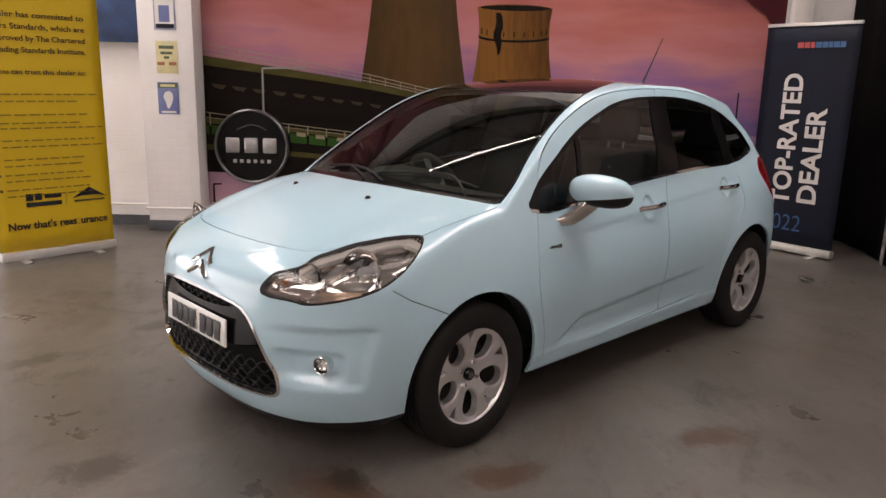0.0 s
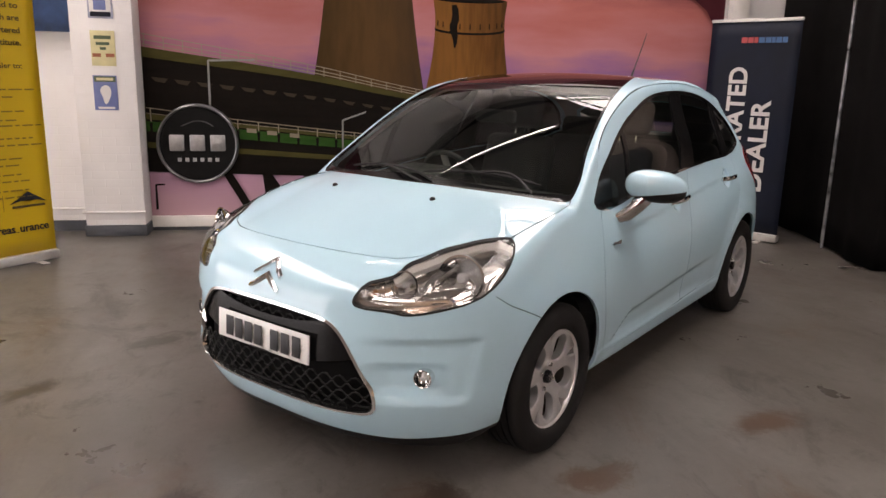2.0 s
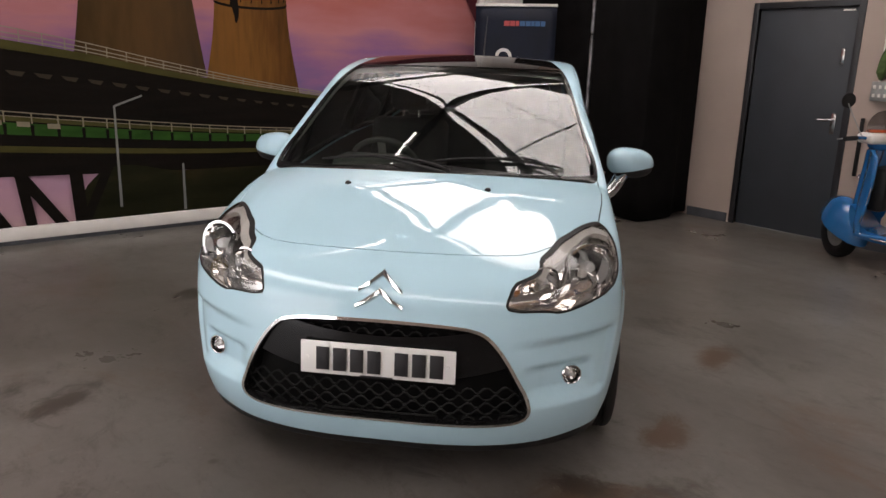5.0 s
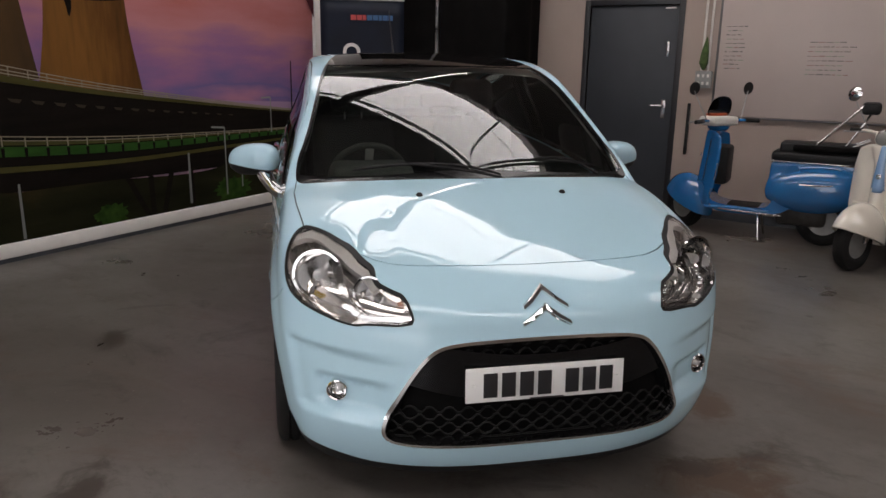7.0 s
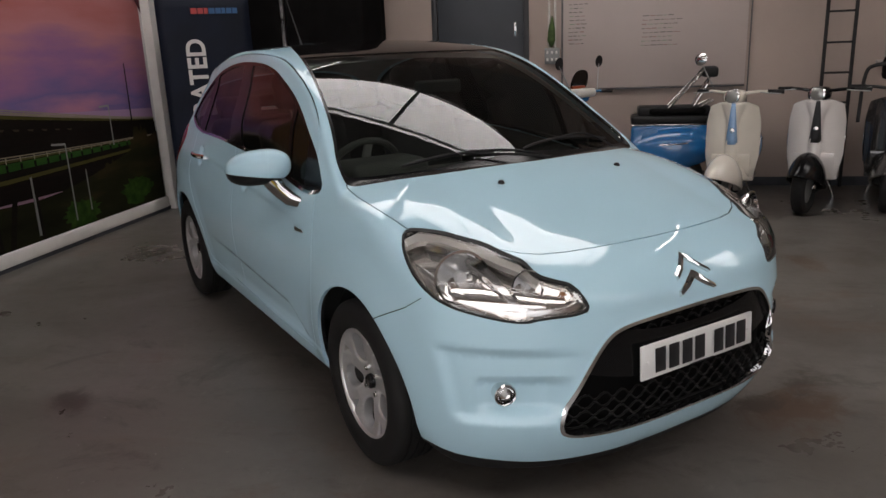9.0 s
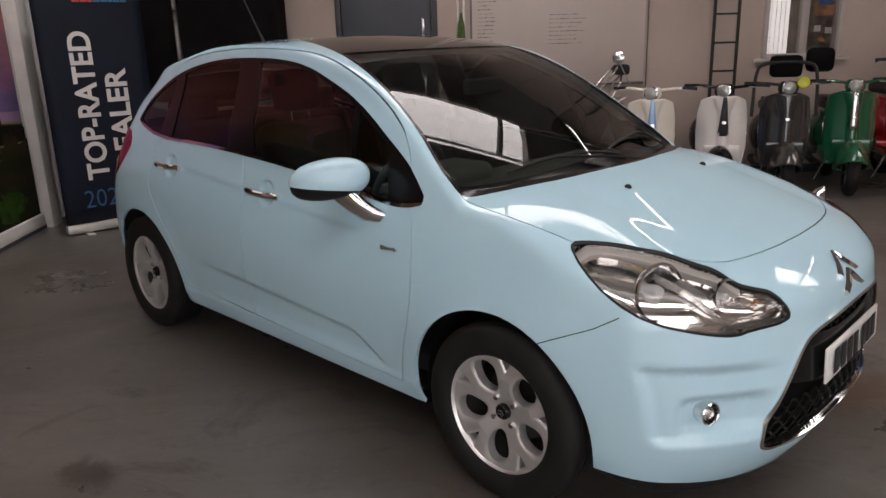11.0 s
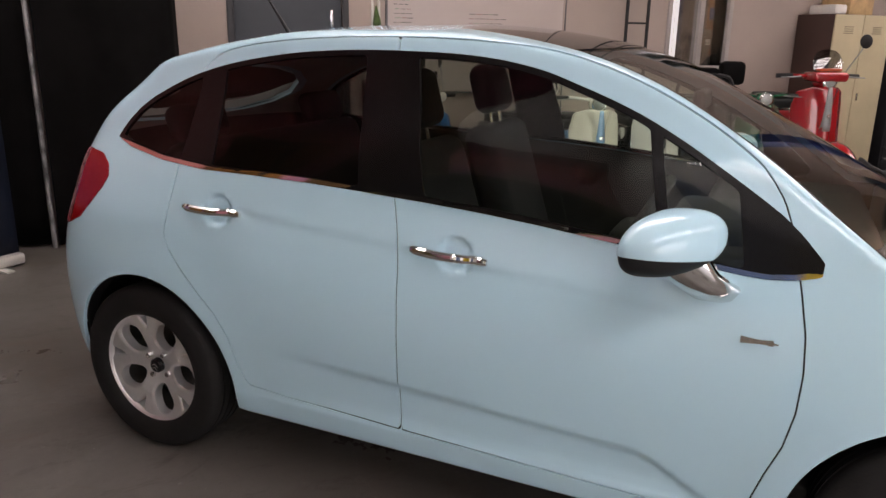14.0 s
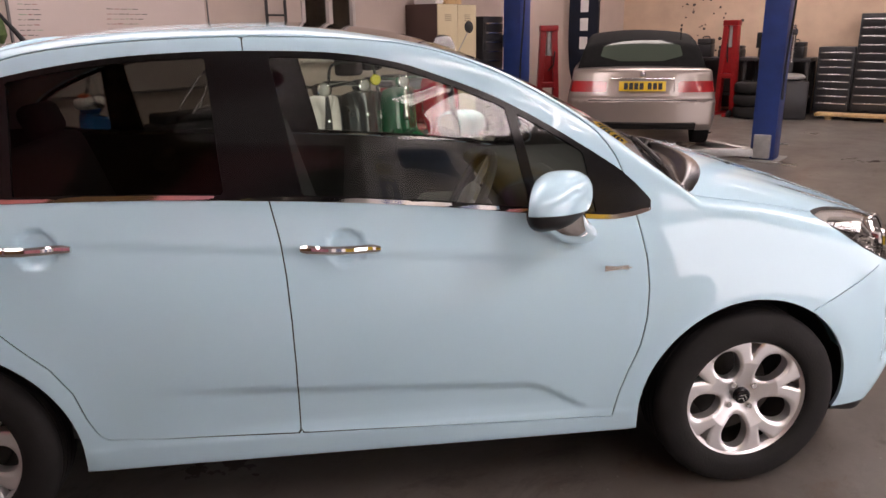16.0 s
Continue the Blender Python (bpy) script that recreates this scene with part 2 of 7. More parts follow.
    dots = ramp(spots.outputs["Distance"], [(0.025, 0.7), (0.055, 0.0)])
    col = mix(dots, col, (0.045, 0.036, 0.028))
    # old stains where cars have stood: place, reach and colour
    torn = noise_node(5.5, 10, 0.75, 0.7)
    for x, y, wide, long, turn, tone in STAINS:
        mp = nt.nodes.new("ShaderNodeMapping")
        mp.vector_type = "TEXTURE"
        mp.inputs["Location"].default_value = (x, y, 0)
        mp.inputs["Rotation"].default_value = (0, 0, radians(turn))
        mp.inputs["Scale"].default_value = (wide, long, 1)
        nt.links.new(co.outputs["Object"], mp.inputs[0])
        far = nt.nodes.new("ShaderNodeVectorMath")
        far.operation = "LENGTH"
        nt.links.new(mp.outputs[0], far.inputs[0])
        both_ = nt.nodes.new("ShaderNodeMath")
        both_.operation = "MULTIPLY_ADD"
        both_.inputs[1].default_value = 1.25
        nt.links.new(torn, both_.inputs[0])
        nt.links.new(far.outputs["Value"], both_.inputs[2])
        col = mix(ramp(both_.outputs[0], [(0.80, 0.80), (1.05, 0.0)]), col, tone)
    nt.links.new(col, b.inputs["Base Color"])
    gloss = ramp(noise_node(1.1, 7, 0.65), [(0.30, 0.24), (0.70, 0.42)])
    nt.links.new(gloss, b.inputs["Roughness"])
    bp = nt.nodes.new("ShaderNodeBump")
    bp.inputs["Strength"].default_value, bp.inputs["Distance"].default_value = 0.10, 0.003
    nt.links.new(noise_node(30, 6), bp.inputs["Height"])
    nt.links.new(bp.outputs[0], b.inputs["Normal"])
    return m


OIL_TONE, RUST_TONE = (0.034, 0.027, 0.021), (0.075, 0.040, 0.022)
STAINS = ((-1.26, 0.90, 0.55, 0.28, 35, OIL_TONE), (2.21, -1.60, 0.60, 0.32, 10, RUST_TONE), (0.04, -1.01, 0.55, 0.75, 40, RUST_TONE), (-0.94, -0.85, 0.45, 0.30, 20, OIL_TONE), (0.08, -0.90, 0.35, 0.25, -30, OIL_TONE),
          (0.67, -0.85, 0.50, 0.30, 15, RUST_TONE), (1.64, -0.49, 0.60, 0.30, 15, RUST_TONE), (-0.27, 2.09, 0.45, 0.30, 60, OIL_TONE), (-1.75, 0.25, 0.45, 0.25, 50, OIL_TONE), (1.25, -2.1, 0.45, 0.25, 0, OIL_TONE))
CONCRETE = floor_paint()
# ---------------------------------------------------------------- mesh tools
def smooth_curve(xs, vs):
    """Monotone-ish cubic through points, held flat outside."""
    xs, vs = np.array(xs, float), np.array(vs, float)
    order = np.argsort(xs)
    xs, vs = xs[order], vs[order]
    d = np.diff(vs) / np.diff(xs)
    m = np.zeros_like(vs)
    m[0], m[-1] = d[0], d[-1]
    m[1:-1] = (d[:-1] + d[1:]) / 2

    def at(x):
        x = np.clip(x, xs[0], xs[-1])
        i = np.clip(np.searchsorted(xs, x) - 1, 0, len(xs) - 2)
        h = xs[i + 1] - xs[i]
        t = (x - xs[i]) / h
        return ((2 * t**3 - 3 * t**2 + 1) * vs[i] + (t**3 - 2 * t**2 + t) * h * m[i]
                + (-2 * t**3 + 3 * t**2) * vs[i + 1] + (t**3 - t**2) * h * m[i + 1])
    return at


def smax(a, b, k):
    h = np.clip(k - np.abs(a - b), 0, None) / k
    return np.maximum(a, b) + h * h * h * k / 6


def smin(a, b, k):
    return -smax(-a, -b, k)


def step(a, b, x):
    t = np.clip((x - a) / (b - a), 0, 1)
    return t * t * (3 - 2 * t)


def gradient(f, p, e=0.002):
    g = np.stack([f(p + e * np.eye(3)[i]) - f(p - e * np.eye(3)[i]) for i in range(3)], -1) / (2 * e)
    return g


def skin_of(f, low, high, cell, tidy=3):
    """The zero surface of f as vertices, unit normals and triangles."""
    low = np.array(low, float)
    n = np.ceil((np.array(high) - low) / cell).astype(int) + 1
    axes = [low[i] + cell * np.arange(n[i]) for i in range(3)]
    rough = f(np.stack(np.meshgrid(*[a[::4] for a in axes], indexing="ij"), -1))
    v = rough.repeat(4, 0).repeat(4, 1).repeat(4, 2)[: n[0], : n[1], : n[2]].copy()
    near = np.abs(v) < 8 * cell
    at = np.argwhere(near)
    v[near] = f(low + cell * at)
    inside = v < 0
    total, count = np.zeros((*(n - 1), 3)), np.zeros(n - 1)
    for axis in range(3):
        a = [slice(None)] * 3
        b = [slice(None)] * 3
        a[axis], b[axis] = slice(0, -1), slice(1, None)
        va, vb = v[tuple(a)], v[tuple(b)]
        cross = inside[tuple(a)] != inside[tuple(b)]
        idx = np.argwhere(cross)
        if not len(idx):
            continue
        fa, fb = va[cross], vb[cross]
        place = idx.astype(float)
        place[:, axis] += fa / (fa - fb)
        others = [o for o in range(3) if o != axis]
        for da in (0, 1):
            for db in (0, 1):
                c = idx.copy()
                c[:, others[0]] -= da
                c[:, others[1]] -= db
                ok = ((c >= 0) & (c < n - 1)).all(1)
                np.add.at(total, tuple(c[ok].T), place[ok])
                np.add.at(count, tuple(c[ok].T), 1)
    used = count > 0
    number = np.full(n - 1, -1)
    number[used] = np.arange(used.sum())
    p = low + cell * total[used] / count[used][:, None]
    quads = []
    for axis in range(3):
        a = [slice(None)] * 3
        b = [slice(None)] * 3
        a[axis], b[axis] = slice(0, -1), slice(1, None)
        ia, ib = inside[tuple(a)], inside[tuple(b)]
        o1, o2 = (axis + 1) % 3, (axis + 2) % 3
        for sign in (True, False):
            idx = np.argwhere((ia != ib) & (ia == sign))
            if not len(idx):
                continue
            idx = idx[(idx[:, o1] > 0) & (idx[:, o2] > 0) & (idx[:, o1] < n[o1] - 1) & (idx[:, o2] < n[o2] - 1)]
            e1, e2 = np.eye(3, dtype=int)[o1], np.eye(3, dtype=int)[o2]
            q = np.stack([number[tuple((idx - d).T)] for d in (e1 + e2, e2, 0 * e1, e1)], 1)
            quads.append(q if sign else q[:, ::-1])
    q = np.concatenate(quads)
    for _ in range(tidy):
        g = gradient(f, p)
        p = p - g * (f(p) / np.maximum((g * g).sum(-1), 0.05))[:, None] * 0.9
    g = gradient(f, p)
    normal = g / np.maximum(np.linalg.norm(g, axis=1), 1e-9)[:, None]
    return p, normal, np.concatenate([q[:, [0, 1, 2]], q[:, [0, 2, 3]]])


def split(skin, f):
    """Cuts a triangle skin clean along f(points) = 0: the part with f < 0 and the rest."""
    p, nrm, tri = skin
    if not len(tri):
        return skin, skin
    v = f(p)
    v = np.where(np.abs(v) < 1e-7, 1e-7, v)
    neg = v < 0
    k = neg[tri].sum(1)
    mixed = (k > 0) & (k < 3)
    edges = {}
    extra = []
    low, high = [tri[k == 3]], [tri[k == 0]]
    base = len(p)

    t = tri[mixed]
    s = neg[t]
    lone_neg = s.sum(1) == 1
    lone = np.where(lone_neg[:, None], s, ~s).argmax(1)
    r = np.arange(len(t))
    a, b, c = t[r, lone], t[r, (lone + 1) % 3], t[r, (lone + 2) % 3]
    both = np.concatenate([np.stack([a, b], 1), np.stack([a, c], 1)])
    key = np.sort(both, 1)
    uniq, inv = np.unique(key, axis=0, return_inverse=True)
    inv = inv.ravel()
    va, vb = v[uniq[:, 0]], v[uniq[:, 1]]
    w = (va / (va - vb))[:, None]
    newp = p[uniq[:, 0]] * (1 - w) + p[uniq[:, 1]] * w
    newn = nrm[uniq[:, 0]] * (1 - w) + nrm[uniq[:, 1]] * w
    newn /= np.maximum(np.linalg.norm(newn, axis=1), 1e-9)[:, None]
    ab, ac = base + inv[: len(t)], base + inv[len(t):]
    tip = np.stack([a, ab, ac], 1)
    rest = np.concatenate([np.stack([ab, b, c], 1), np.stack([ab, c, ac], 1)])
    two = np.concatenate([lone_neg, lone_neg])
    low += [tip[lone_neg], rest[~two]]
    high += [tip[~lone_neg], rest[two]]
    p2, n2 = np.concatenate([p, newp]), np.concatenate([nrm, newn])
    return compact(p2, n2, np.concatenate(low)), compact(p2, n2, np.concatenate(high))


def compact(p, nrm, tri):
    used, inv = np.unique(tri, return_inverse=True)
    return p[used], nrm[used], inv.reshape(-1, 3)


def outline(points, rounds=2):
    """A closed polygon, its corners rounded off by cutting."""
    q = np.array(points, float)
    for _ in range(rounds):
        nxt = np.roll(q, -1, 0)
        q = np.stack([q * 0.75 + nxt * 0.25, q * 0.25 + nxt * 0.75], 1).reshape(-1, 2)
    return q


def area_side(poly, u, w):
    """Signed distance to a closed polygon: below zero inside."""
    lo, hi = poly.min(0) - 0.06, poly.max(0) + 0.06
    far = np.maximum.reduce([lo[0] - u, u - hi[0], lo[1] - w, w - hi[1]])
    out = far + 0.06
    near = far < 0
    u, w = u[near], w[near]
    best = np.full(u.shape, 1e9)
    inside = np.zeros(u.shape, bool)
    for (ax, ay), (bx, by) in zip(poly, np.roll(poly, -1, 0)):
        dx, dy = bx - ax, by - ay
        t = np.clip(((u - ax) * dx + (w - ay) * dy) / max(dx * dx + dy * dy, 1e-12), 0, 1)
        best = np.minimum(best, (u - ax - t * dx) ** 2 + (w - ay - t * dy) ** 2)
        if ay != by:
            inside ^= ((ay > w) != (by > w)) & (u < dx * (w - ay) / dy + ax)
    out[near] = np.where(inside, -1, 1) * np.sqrt(best)
    return out


def line_far(points, u, w):
    """Distance to an open line of points."""
    q = np.array(points, float)
    best = np.full(u.shape, 1e9)
    for (ax, ay), (bx, by) in zip(q[:-1], q[1:]):
        dx, dy = bx - ax, by - ay
        t = np.clip(((u - ax) * dx + (w - ay) * dy) / max(dx * dx + dy * dy, 1e-12), 0, 1)
        best = np.minimum(best, (u - ax - t * dx) ** 2 + (w - ay - t * dy) ** 2)
    return np.sqrt(best)


def soft_line(points, rounds=2):
    """An open line with its corners rounded off."""
    q = np.array(points, float)
    for _ in range(rounds):
        mid = np.stack([q[:-1] * 0.75 + q[1:] * 0.25, q[:-1] * 0.25 + q[1:] * 0.75], 1).reshape(-1, q.shape[1])
        q = np.concatenate([q[:1], mid, q[-1:]])
    return q


def moved(skin, by):
    p, n, t = skin
    return p + n * by, n, t


def rim(skin, depth):
    """The skin with its edges turned inwards by depth."""
    p, n, tri = skin
    e = np.concatenate([tri[:, [0, 1]], tri[:, [1, 2]], tri[:, [2, 0]]])
    key = e.min(1).astype(np.int64) * len(p) + e.max(1)
    _, first, count = np.unique(key, return_index=True, return_counts=True)
    b = e[first[count == 1]]
    used, inv = np.unique(b, return_inverse=True)
    inv = inv.reshape(-1, 2)
    base = len(p)
    pa, pb = p[used], p[used] - n[used] * depth
    q = np.concatenate([p, pa, pb])
    m = len(used)
    i, j = base + inv[:, 0], base + inv[:, 1]
    new_tri = np.concatenate([np.stack([j, i, i + m], 1), np.stack([j, i + m, j + m], 1)])
    side = np.zeros((m, 3))
    d = p[b[:, 1]] - p[b[:, 0]]
    out = np.cross(d, n[b[:, 0]])
    np.add.at(side, inv[:, 0], out)
    np.add.at(side, inv[:, 1], out)
    side /= np.maximum(np.linalg.norm(side, axis=1), 1e-9)[:, None] * (1 if depth >= 0 else -1)
    return q, np.concatenate([n, side, side]), np.concatenate([tri, new_tri])


def skin_mesh(name, skin, material):
    p, n, tri = skin
    me = bpy.data.meshes.new(name)
    me.from_pydata(p.tolist(), [], tri.tolist())
    me.polygons.foreach_set("use_smooth", np.ones(len(tri), bool))
    me.update()
    me.normals_split_custom_set_from_vertices(n.tolist())
    me.materials.append(material)
    return me


def skin_part(name, skin, material, parent=None, label=""):
    ob = new(name, skin_mesh(name, skin, material))
    ob.parent = parent
    return tagged(ob, label)


def bm_mesh(name, bm, material, smooth=True, sharp=35):
    me = bpy.data.meshes.new(name)
    if smooth:
        for f in bm.faces:
            f.smooth = True
        for e in bm.edges:
            if len(e.link_faces) == 2 and e.calc_face_angle(0) > radians(sharp):
                e.smooth = False
    bm.to_mesh(me)
    bm.free()
    me.materials.append(material)
    return me


def part(name, bm, material, parent=None, label="", smooth=True):
    ob = new(name, bm_mesh(name, bm, material, smooth))
    ob.parent = parent
    return tagged(ob, label)


def empty(name, m, label, category, group="", kind=""):
    ob = new(name)
    ob.empty_display_size = 0.1
    ob.matrix_basis = m
    return tagged(ob, label, category, group, kind)


def box(bm, x0, x1, y0, y1, z0, z1, bevel=0.0, m=None, seg=2):
    """A box with bevelled edges, added to bm."""
    r = bmesh.ops.create_cube(bm, size=1)
    vs = r["verts"]
    bmesh.ops.scale(bm, vec=(x1 - x0, y1 - y0, z1 - z0), verts=vs)
    bmesh.ops.translate(bm, vec=((x0 + x1) / 2, (y0 + y1) / 2, (z0 + z1) / 2), verts=vs)
    if bevel:
        es = list({e for v in vs for e in v.link_edges})
        r2 = bmesh.ops.bevel(bm, geom=es, offset=bevel, segments=seg, affect="EDGES", profile=0.5)
        vs = list({v for f in r2["faces"] for v in f.verts} | {v for v in vs if v.is_valid})
    if m is not None:
        bmesh.ops.transform(bm, matrix=m, verts=vs)
    return bm


def boxed(*a, **k):
    return box(bmesh.new(), *a, **k)


def lathe(bm, profile, seg=32, m=None, closed=False):
    """Turns (radius, height) points round the z axis."""
    rings = []
    for r, h in profile:
        if r < 1e-6:
            rings.append([bm.verts.new((0, 0, h))])
        else:
            rings.append([bm.verts.new((r * math.cos(2 * math.pi * i / seg), r * math.sin(2 * math.pi * i / seg), h)) for i in range(seg)])
    pairs = list(zip(rings[:-1], rings[1:])) + ([(rings[-1], rings[0])] if closed else [])
    for a, b in pairs:
        for i in range(seg):
            j = (i + 1) % seg
            f = [a[i % len(a)], a[j % len(a)], b[j % len(b)], b[i % len(b)]]
            f = list(dict.fromkeys(f))
            if len(f) > 2:
                bm.faces.new(f)
    if m is not None:
        bmesh.ops.transform(bm, matrix=m, verts=[v for r in rings for v in r])
    bmesh.ops.recalc_face_normals(bm, faces=list({f for r in rings for v in r for f in v.link_faces}))
    return bm


def tube(bm, points, radius, seg=10, closed=False):
    """A round bar along points; radius may be a list."""
    pts = [Vector(p) for p in points]
    rad = radius if isinstance(radius, (list, tuple)) else [radius] * len(pts)
    rings = []
    up = Vector((0, 0, 1))
    n = len(pts)
    for i, p in enumerate(pts):
        a = pts[(i - 1) % n] if (closed or i) else p
        b = pts[(i + 1) % n] if (closed or i < n - 1) else p
        d = (b - a).normalized()
        side = d.cross(up)
        if side.length < 0.05:
            side = d.cross(Vector((1, 0, 0)))
        side.normalize()
        if rings and side.dot(last) < 0:
            side = -side
        last = side
        other = d.cross(side)
        rings.append([bm.verts.new(p + rad[i] * (math.cos(2 * math.pi * k / seg) * side + math.sin(2 * math.pi * k / seg) * other)) for k in range(seg)])
    pairs = list(zip(rings[:-1], rings[1:])) + ([(rings[-1], rings[0])] if closed else [])
    for a, b in pairs:
        for k in range(seg):
            bm.faces.new((a[k], a[(k + 1) % seg], b[(k + 1) % seg], b[k]))
    if not closed:
        bm.faces.new(rings[0][::-1])
        bm.faces.new(rings[-1])
    bmesh.ops.recalc_face_normals(bm, faces=list({f for r in rings for v in r for f in v.link_faces}))
    return bm


def slab(bm, poly, z0, z1, m=None):
    """A flat polygon in x, y made thick from z0 to z1."""
    a = [bm.verts.new((x, y, z0)) for x, y in poly]
    b = [bm.verts.new((x, y, z1)) for x, y in poly]
    bm.faces.new(a[::-1])
    bm.faces.new(b)
    for i in range(len(a)):
        j = (i + 1) % len(a)
        bm.faces.new((a[i], a[j], b[j], b[i]))
    if m is not None:
        bmesh.ops.transform(bm, matrix=m, verts=a + b)
    bmesh.ops.recalc_face_normals(bm, faces=list({f for v in a + b for f in v.link_faces}))
    return bm


def flat_text(name, body, size, material, m, parent=None, extrude=0.001, align="CENTER", spacing=1.0, width=0.0, bold=0.0):
    """Letters as a mesh, lying in their own x, y plane at the pose m."""
    cu = bpy.data.curves.new(name, "FONT")
    cu.body, cu.size, cu.extrude, cu.align_x, cu.align_y = body, size, extrude, align, "CENTER"
    cu.space_character = spacing
    cu.offset = bold
    cu.resolution_u = 4
    ob = bpy.data.objects.new(name, cu)
    scene.collection.objects.link(ob)
    bpy.context.view_layer.update()
    me = bpy.data.meshes.new_from_object(ob.evaluated_get(bpy.context.evaluated_depsgraph_get()))
    bpy.data.objects.remove(ob)
    bpy.data.curves.remove(cu)
    me.name = name
    me.materials.clear()
    me.materials.append(material)
    if width:
        xs = [v.co.x for v in me.vertices]
        s = width / (max(xs) - min(xs))
        for v in me.vertices:
            v.co.x *= s
    ob = new(name, me)
    ob.parent = parent
    ob.matrix_basis = m
    return ob
# ---------------------------------------------------------------- the room
def block(name, x0, x1, y0, y1, z0, z1, mat, label, category, kind="structure", bevel=0.0):
    return tagged(part(name, boxed(x0, x1, y0, y1, z0, z1, bevel), mat, None, smooth=bool(bevel)), label, category, kind=kind)


X0, X1, Y0, Y1, H = -7.0, 5.0, -11.6, 4.06, 4.5
block("floor", X0 - 0.2, X1 + 0.2, Y0 - 0.2, Y1 + 0.3, -0.2, 0.0, CONCRETE, "worn grey painted concrete workshop floor with stains", "floor")
DY0, DY1, DZ = 0.52, 1.42, 2.05
WY0, WY1, WZ0, WZ1 = -3.72, -2.88, 1.20, 2.55
bm = bmesh.new()
for y0, y1, z0, z1 in ((DY1, Y1, 0, H), (DY0, DY1, DZ, H), (WY1, DY0, 0, H), (WY0, WY1, 0, WZ0), (WY0, WY1, WZ1, H), (Y0, WY0, 0, H)):
    box(bm, X1, X1 + 0.2, y0, y1, z0, z1)
tagged(part("wall_east", bm, PLASTER, smooth=False), "off-white painted workshop wall with a door", "wall", kind="structure")
block("wall_north", X0, X1 + 0.2, Y1, Y1 + 0.2, 0, H, WHITE_BRICK, "white painted brick wall behind the mural", "wall")
block("wall_south", X0, X1 + 0.2, Y0 - 0.2, Y0, 0, H, FAR_WALL, "cream painted far workshop wall, flaking", "wall")
# the west wall, out of view; its vehicle-door opening is added to let light in
VY0, VY1, VZ = -3.2, 3.5, 3.2
bm = bmesh.new()
for y0, y1, z0, z1 in ((VY1, Y1, 0, H), (VY0, VY1, VZ, H), (Y0, VY0, 0, H)):
    box(bm, X0 - 0.2, X0, y0, y1, z0, z1)
tagged(part("wall_west", bm, PLASTER, smooth=False), "pale unseen workshop wall with an opening added for light", "wall", kind="structure")
# unseen glowing sheet, added to brighten the car's side and the left floor
block("backdrop", X0 - 1.2, X0 - 1.0, VY0 - 2.5, VY1 + 2.5, -0.3, 5.0, WEST_FILL, "glowing sheet added outside the unseen west opening", "backdrop")
block("column", -2.445, -1.93, 3.78, Y1 - 0.002, 0.10, H, WHITE_BRICK, "white painted brick pier with small posters", "column", bevel=0.008)
block("plinth", -2.455, -1.92, 3.77, Y1 - 0.002, 0, 0.10, DARK_SKIRT, "dark grey painted foot of the pier", "trim", bevel=0.006)
block("baseboard_1", X0, -2.457, Y1 - 0.02, Y1 - 0.003, 0, 0.10, DARK_SKIRT, "dark grey painted wall foot", "baseboard")
bm = bmesh.new()
tube(bm, [(X0, Y1 - 0.03, 0.215), (-2.46, Y1 - 0.03, 0.215), (-2.46, 3.755, 0.225), (-1.92, 3.755, 0.225)], 0.011, 8)
tagged(part("pipe", bm, WHITE_WALL), "thin white painted pipe along the wall foot", "pipe", kind="structure")
block("ledge", -1.925, 3.76, Y1 - 0.055, Y1 - 0.003, 0.035, 0.138, LEDGE_PAINT, "white painted ledge under the mural, scuffed", "trim", bevel=0.006)
# solid dark strip that stands in for the shade below the ledge
block("ledge_shade_strip", -1.925, 3.9, Y1 - 0.040, Y1 - 0.003, 0, 0.035, DARK_SKIRT, "dark strip coloured as the shade under the ledge", "baseboard")
block("post", 3.80, 3.98, Y1 - 0.10, Y1 - 0.003, 0, H, LEDGE_PAINT, "white painted post beside the mural", "post", bevel=0.006)
block("baseboard_3", X1 - 0.015, X1 - 0.003, -3.9, 0.40, 0, 0.09, DARK_SKIRT, "dark grey painted wall foot", "baseboard")
block("baseboard_4", X1 - 0.015, X1 - 0.003, 1.50, 1.95, 0, 0.09, DARK_SKIRT, "dark grey painted wall foot", "baseboard")

# door with its frame
door = empty("door_1", pose(X1, 0, 0), "closed dark grey steel door with a lever handle", "door", kind="structure")
part("door_leaf", boxed(0.02, 0.065, DY0 + 0.005, DY1 - 0.005, 0.008, DZ - 0.005, 0.003), DARK_DOOR, door)
for n, a in (("door_frame", (-0.012, 0.10, DY0 - 0.055, DY0, 0, DZ + 0.055)), ("door_frame", (-0.012, 0.10, DY1, DY1 + 0.055, 0, DZ + 0.055)), ("door_frame", (-0.012, 0.10, DY0, DY1, DZ, DZ + 0.055))):
    part(n, boxed(*a, 0.003), DARK_FRAME, door)
part("handle_plate", boxed(0.010, 0.020, 0.585, 0.625, 0.96, 1.14, 0.004), SATIN, door)
part("lever_handle", tube(bmesh.new(), [(0.015, 0.605, 1.085), (-0.035, 0.605, 1.085), (-0.045, 0.615, 1.085), (-0.045, 0.72, 1.083)], 0.010, 8), SATIN, door, "steel lever handle")
part("door_sign", boxed(0.012, 0.020, 0.595, 0.622, 1.56, 1.70, 0.002), SATIN, door)
part("maker_label", boxed(0.016, 0.020, 0.56, 0.66, 2.012, 2.026), LEDGE_PAINT, door)

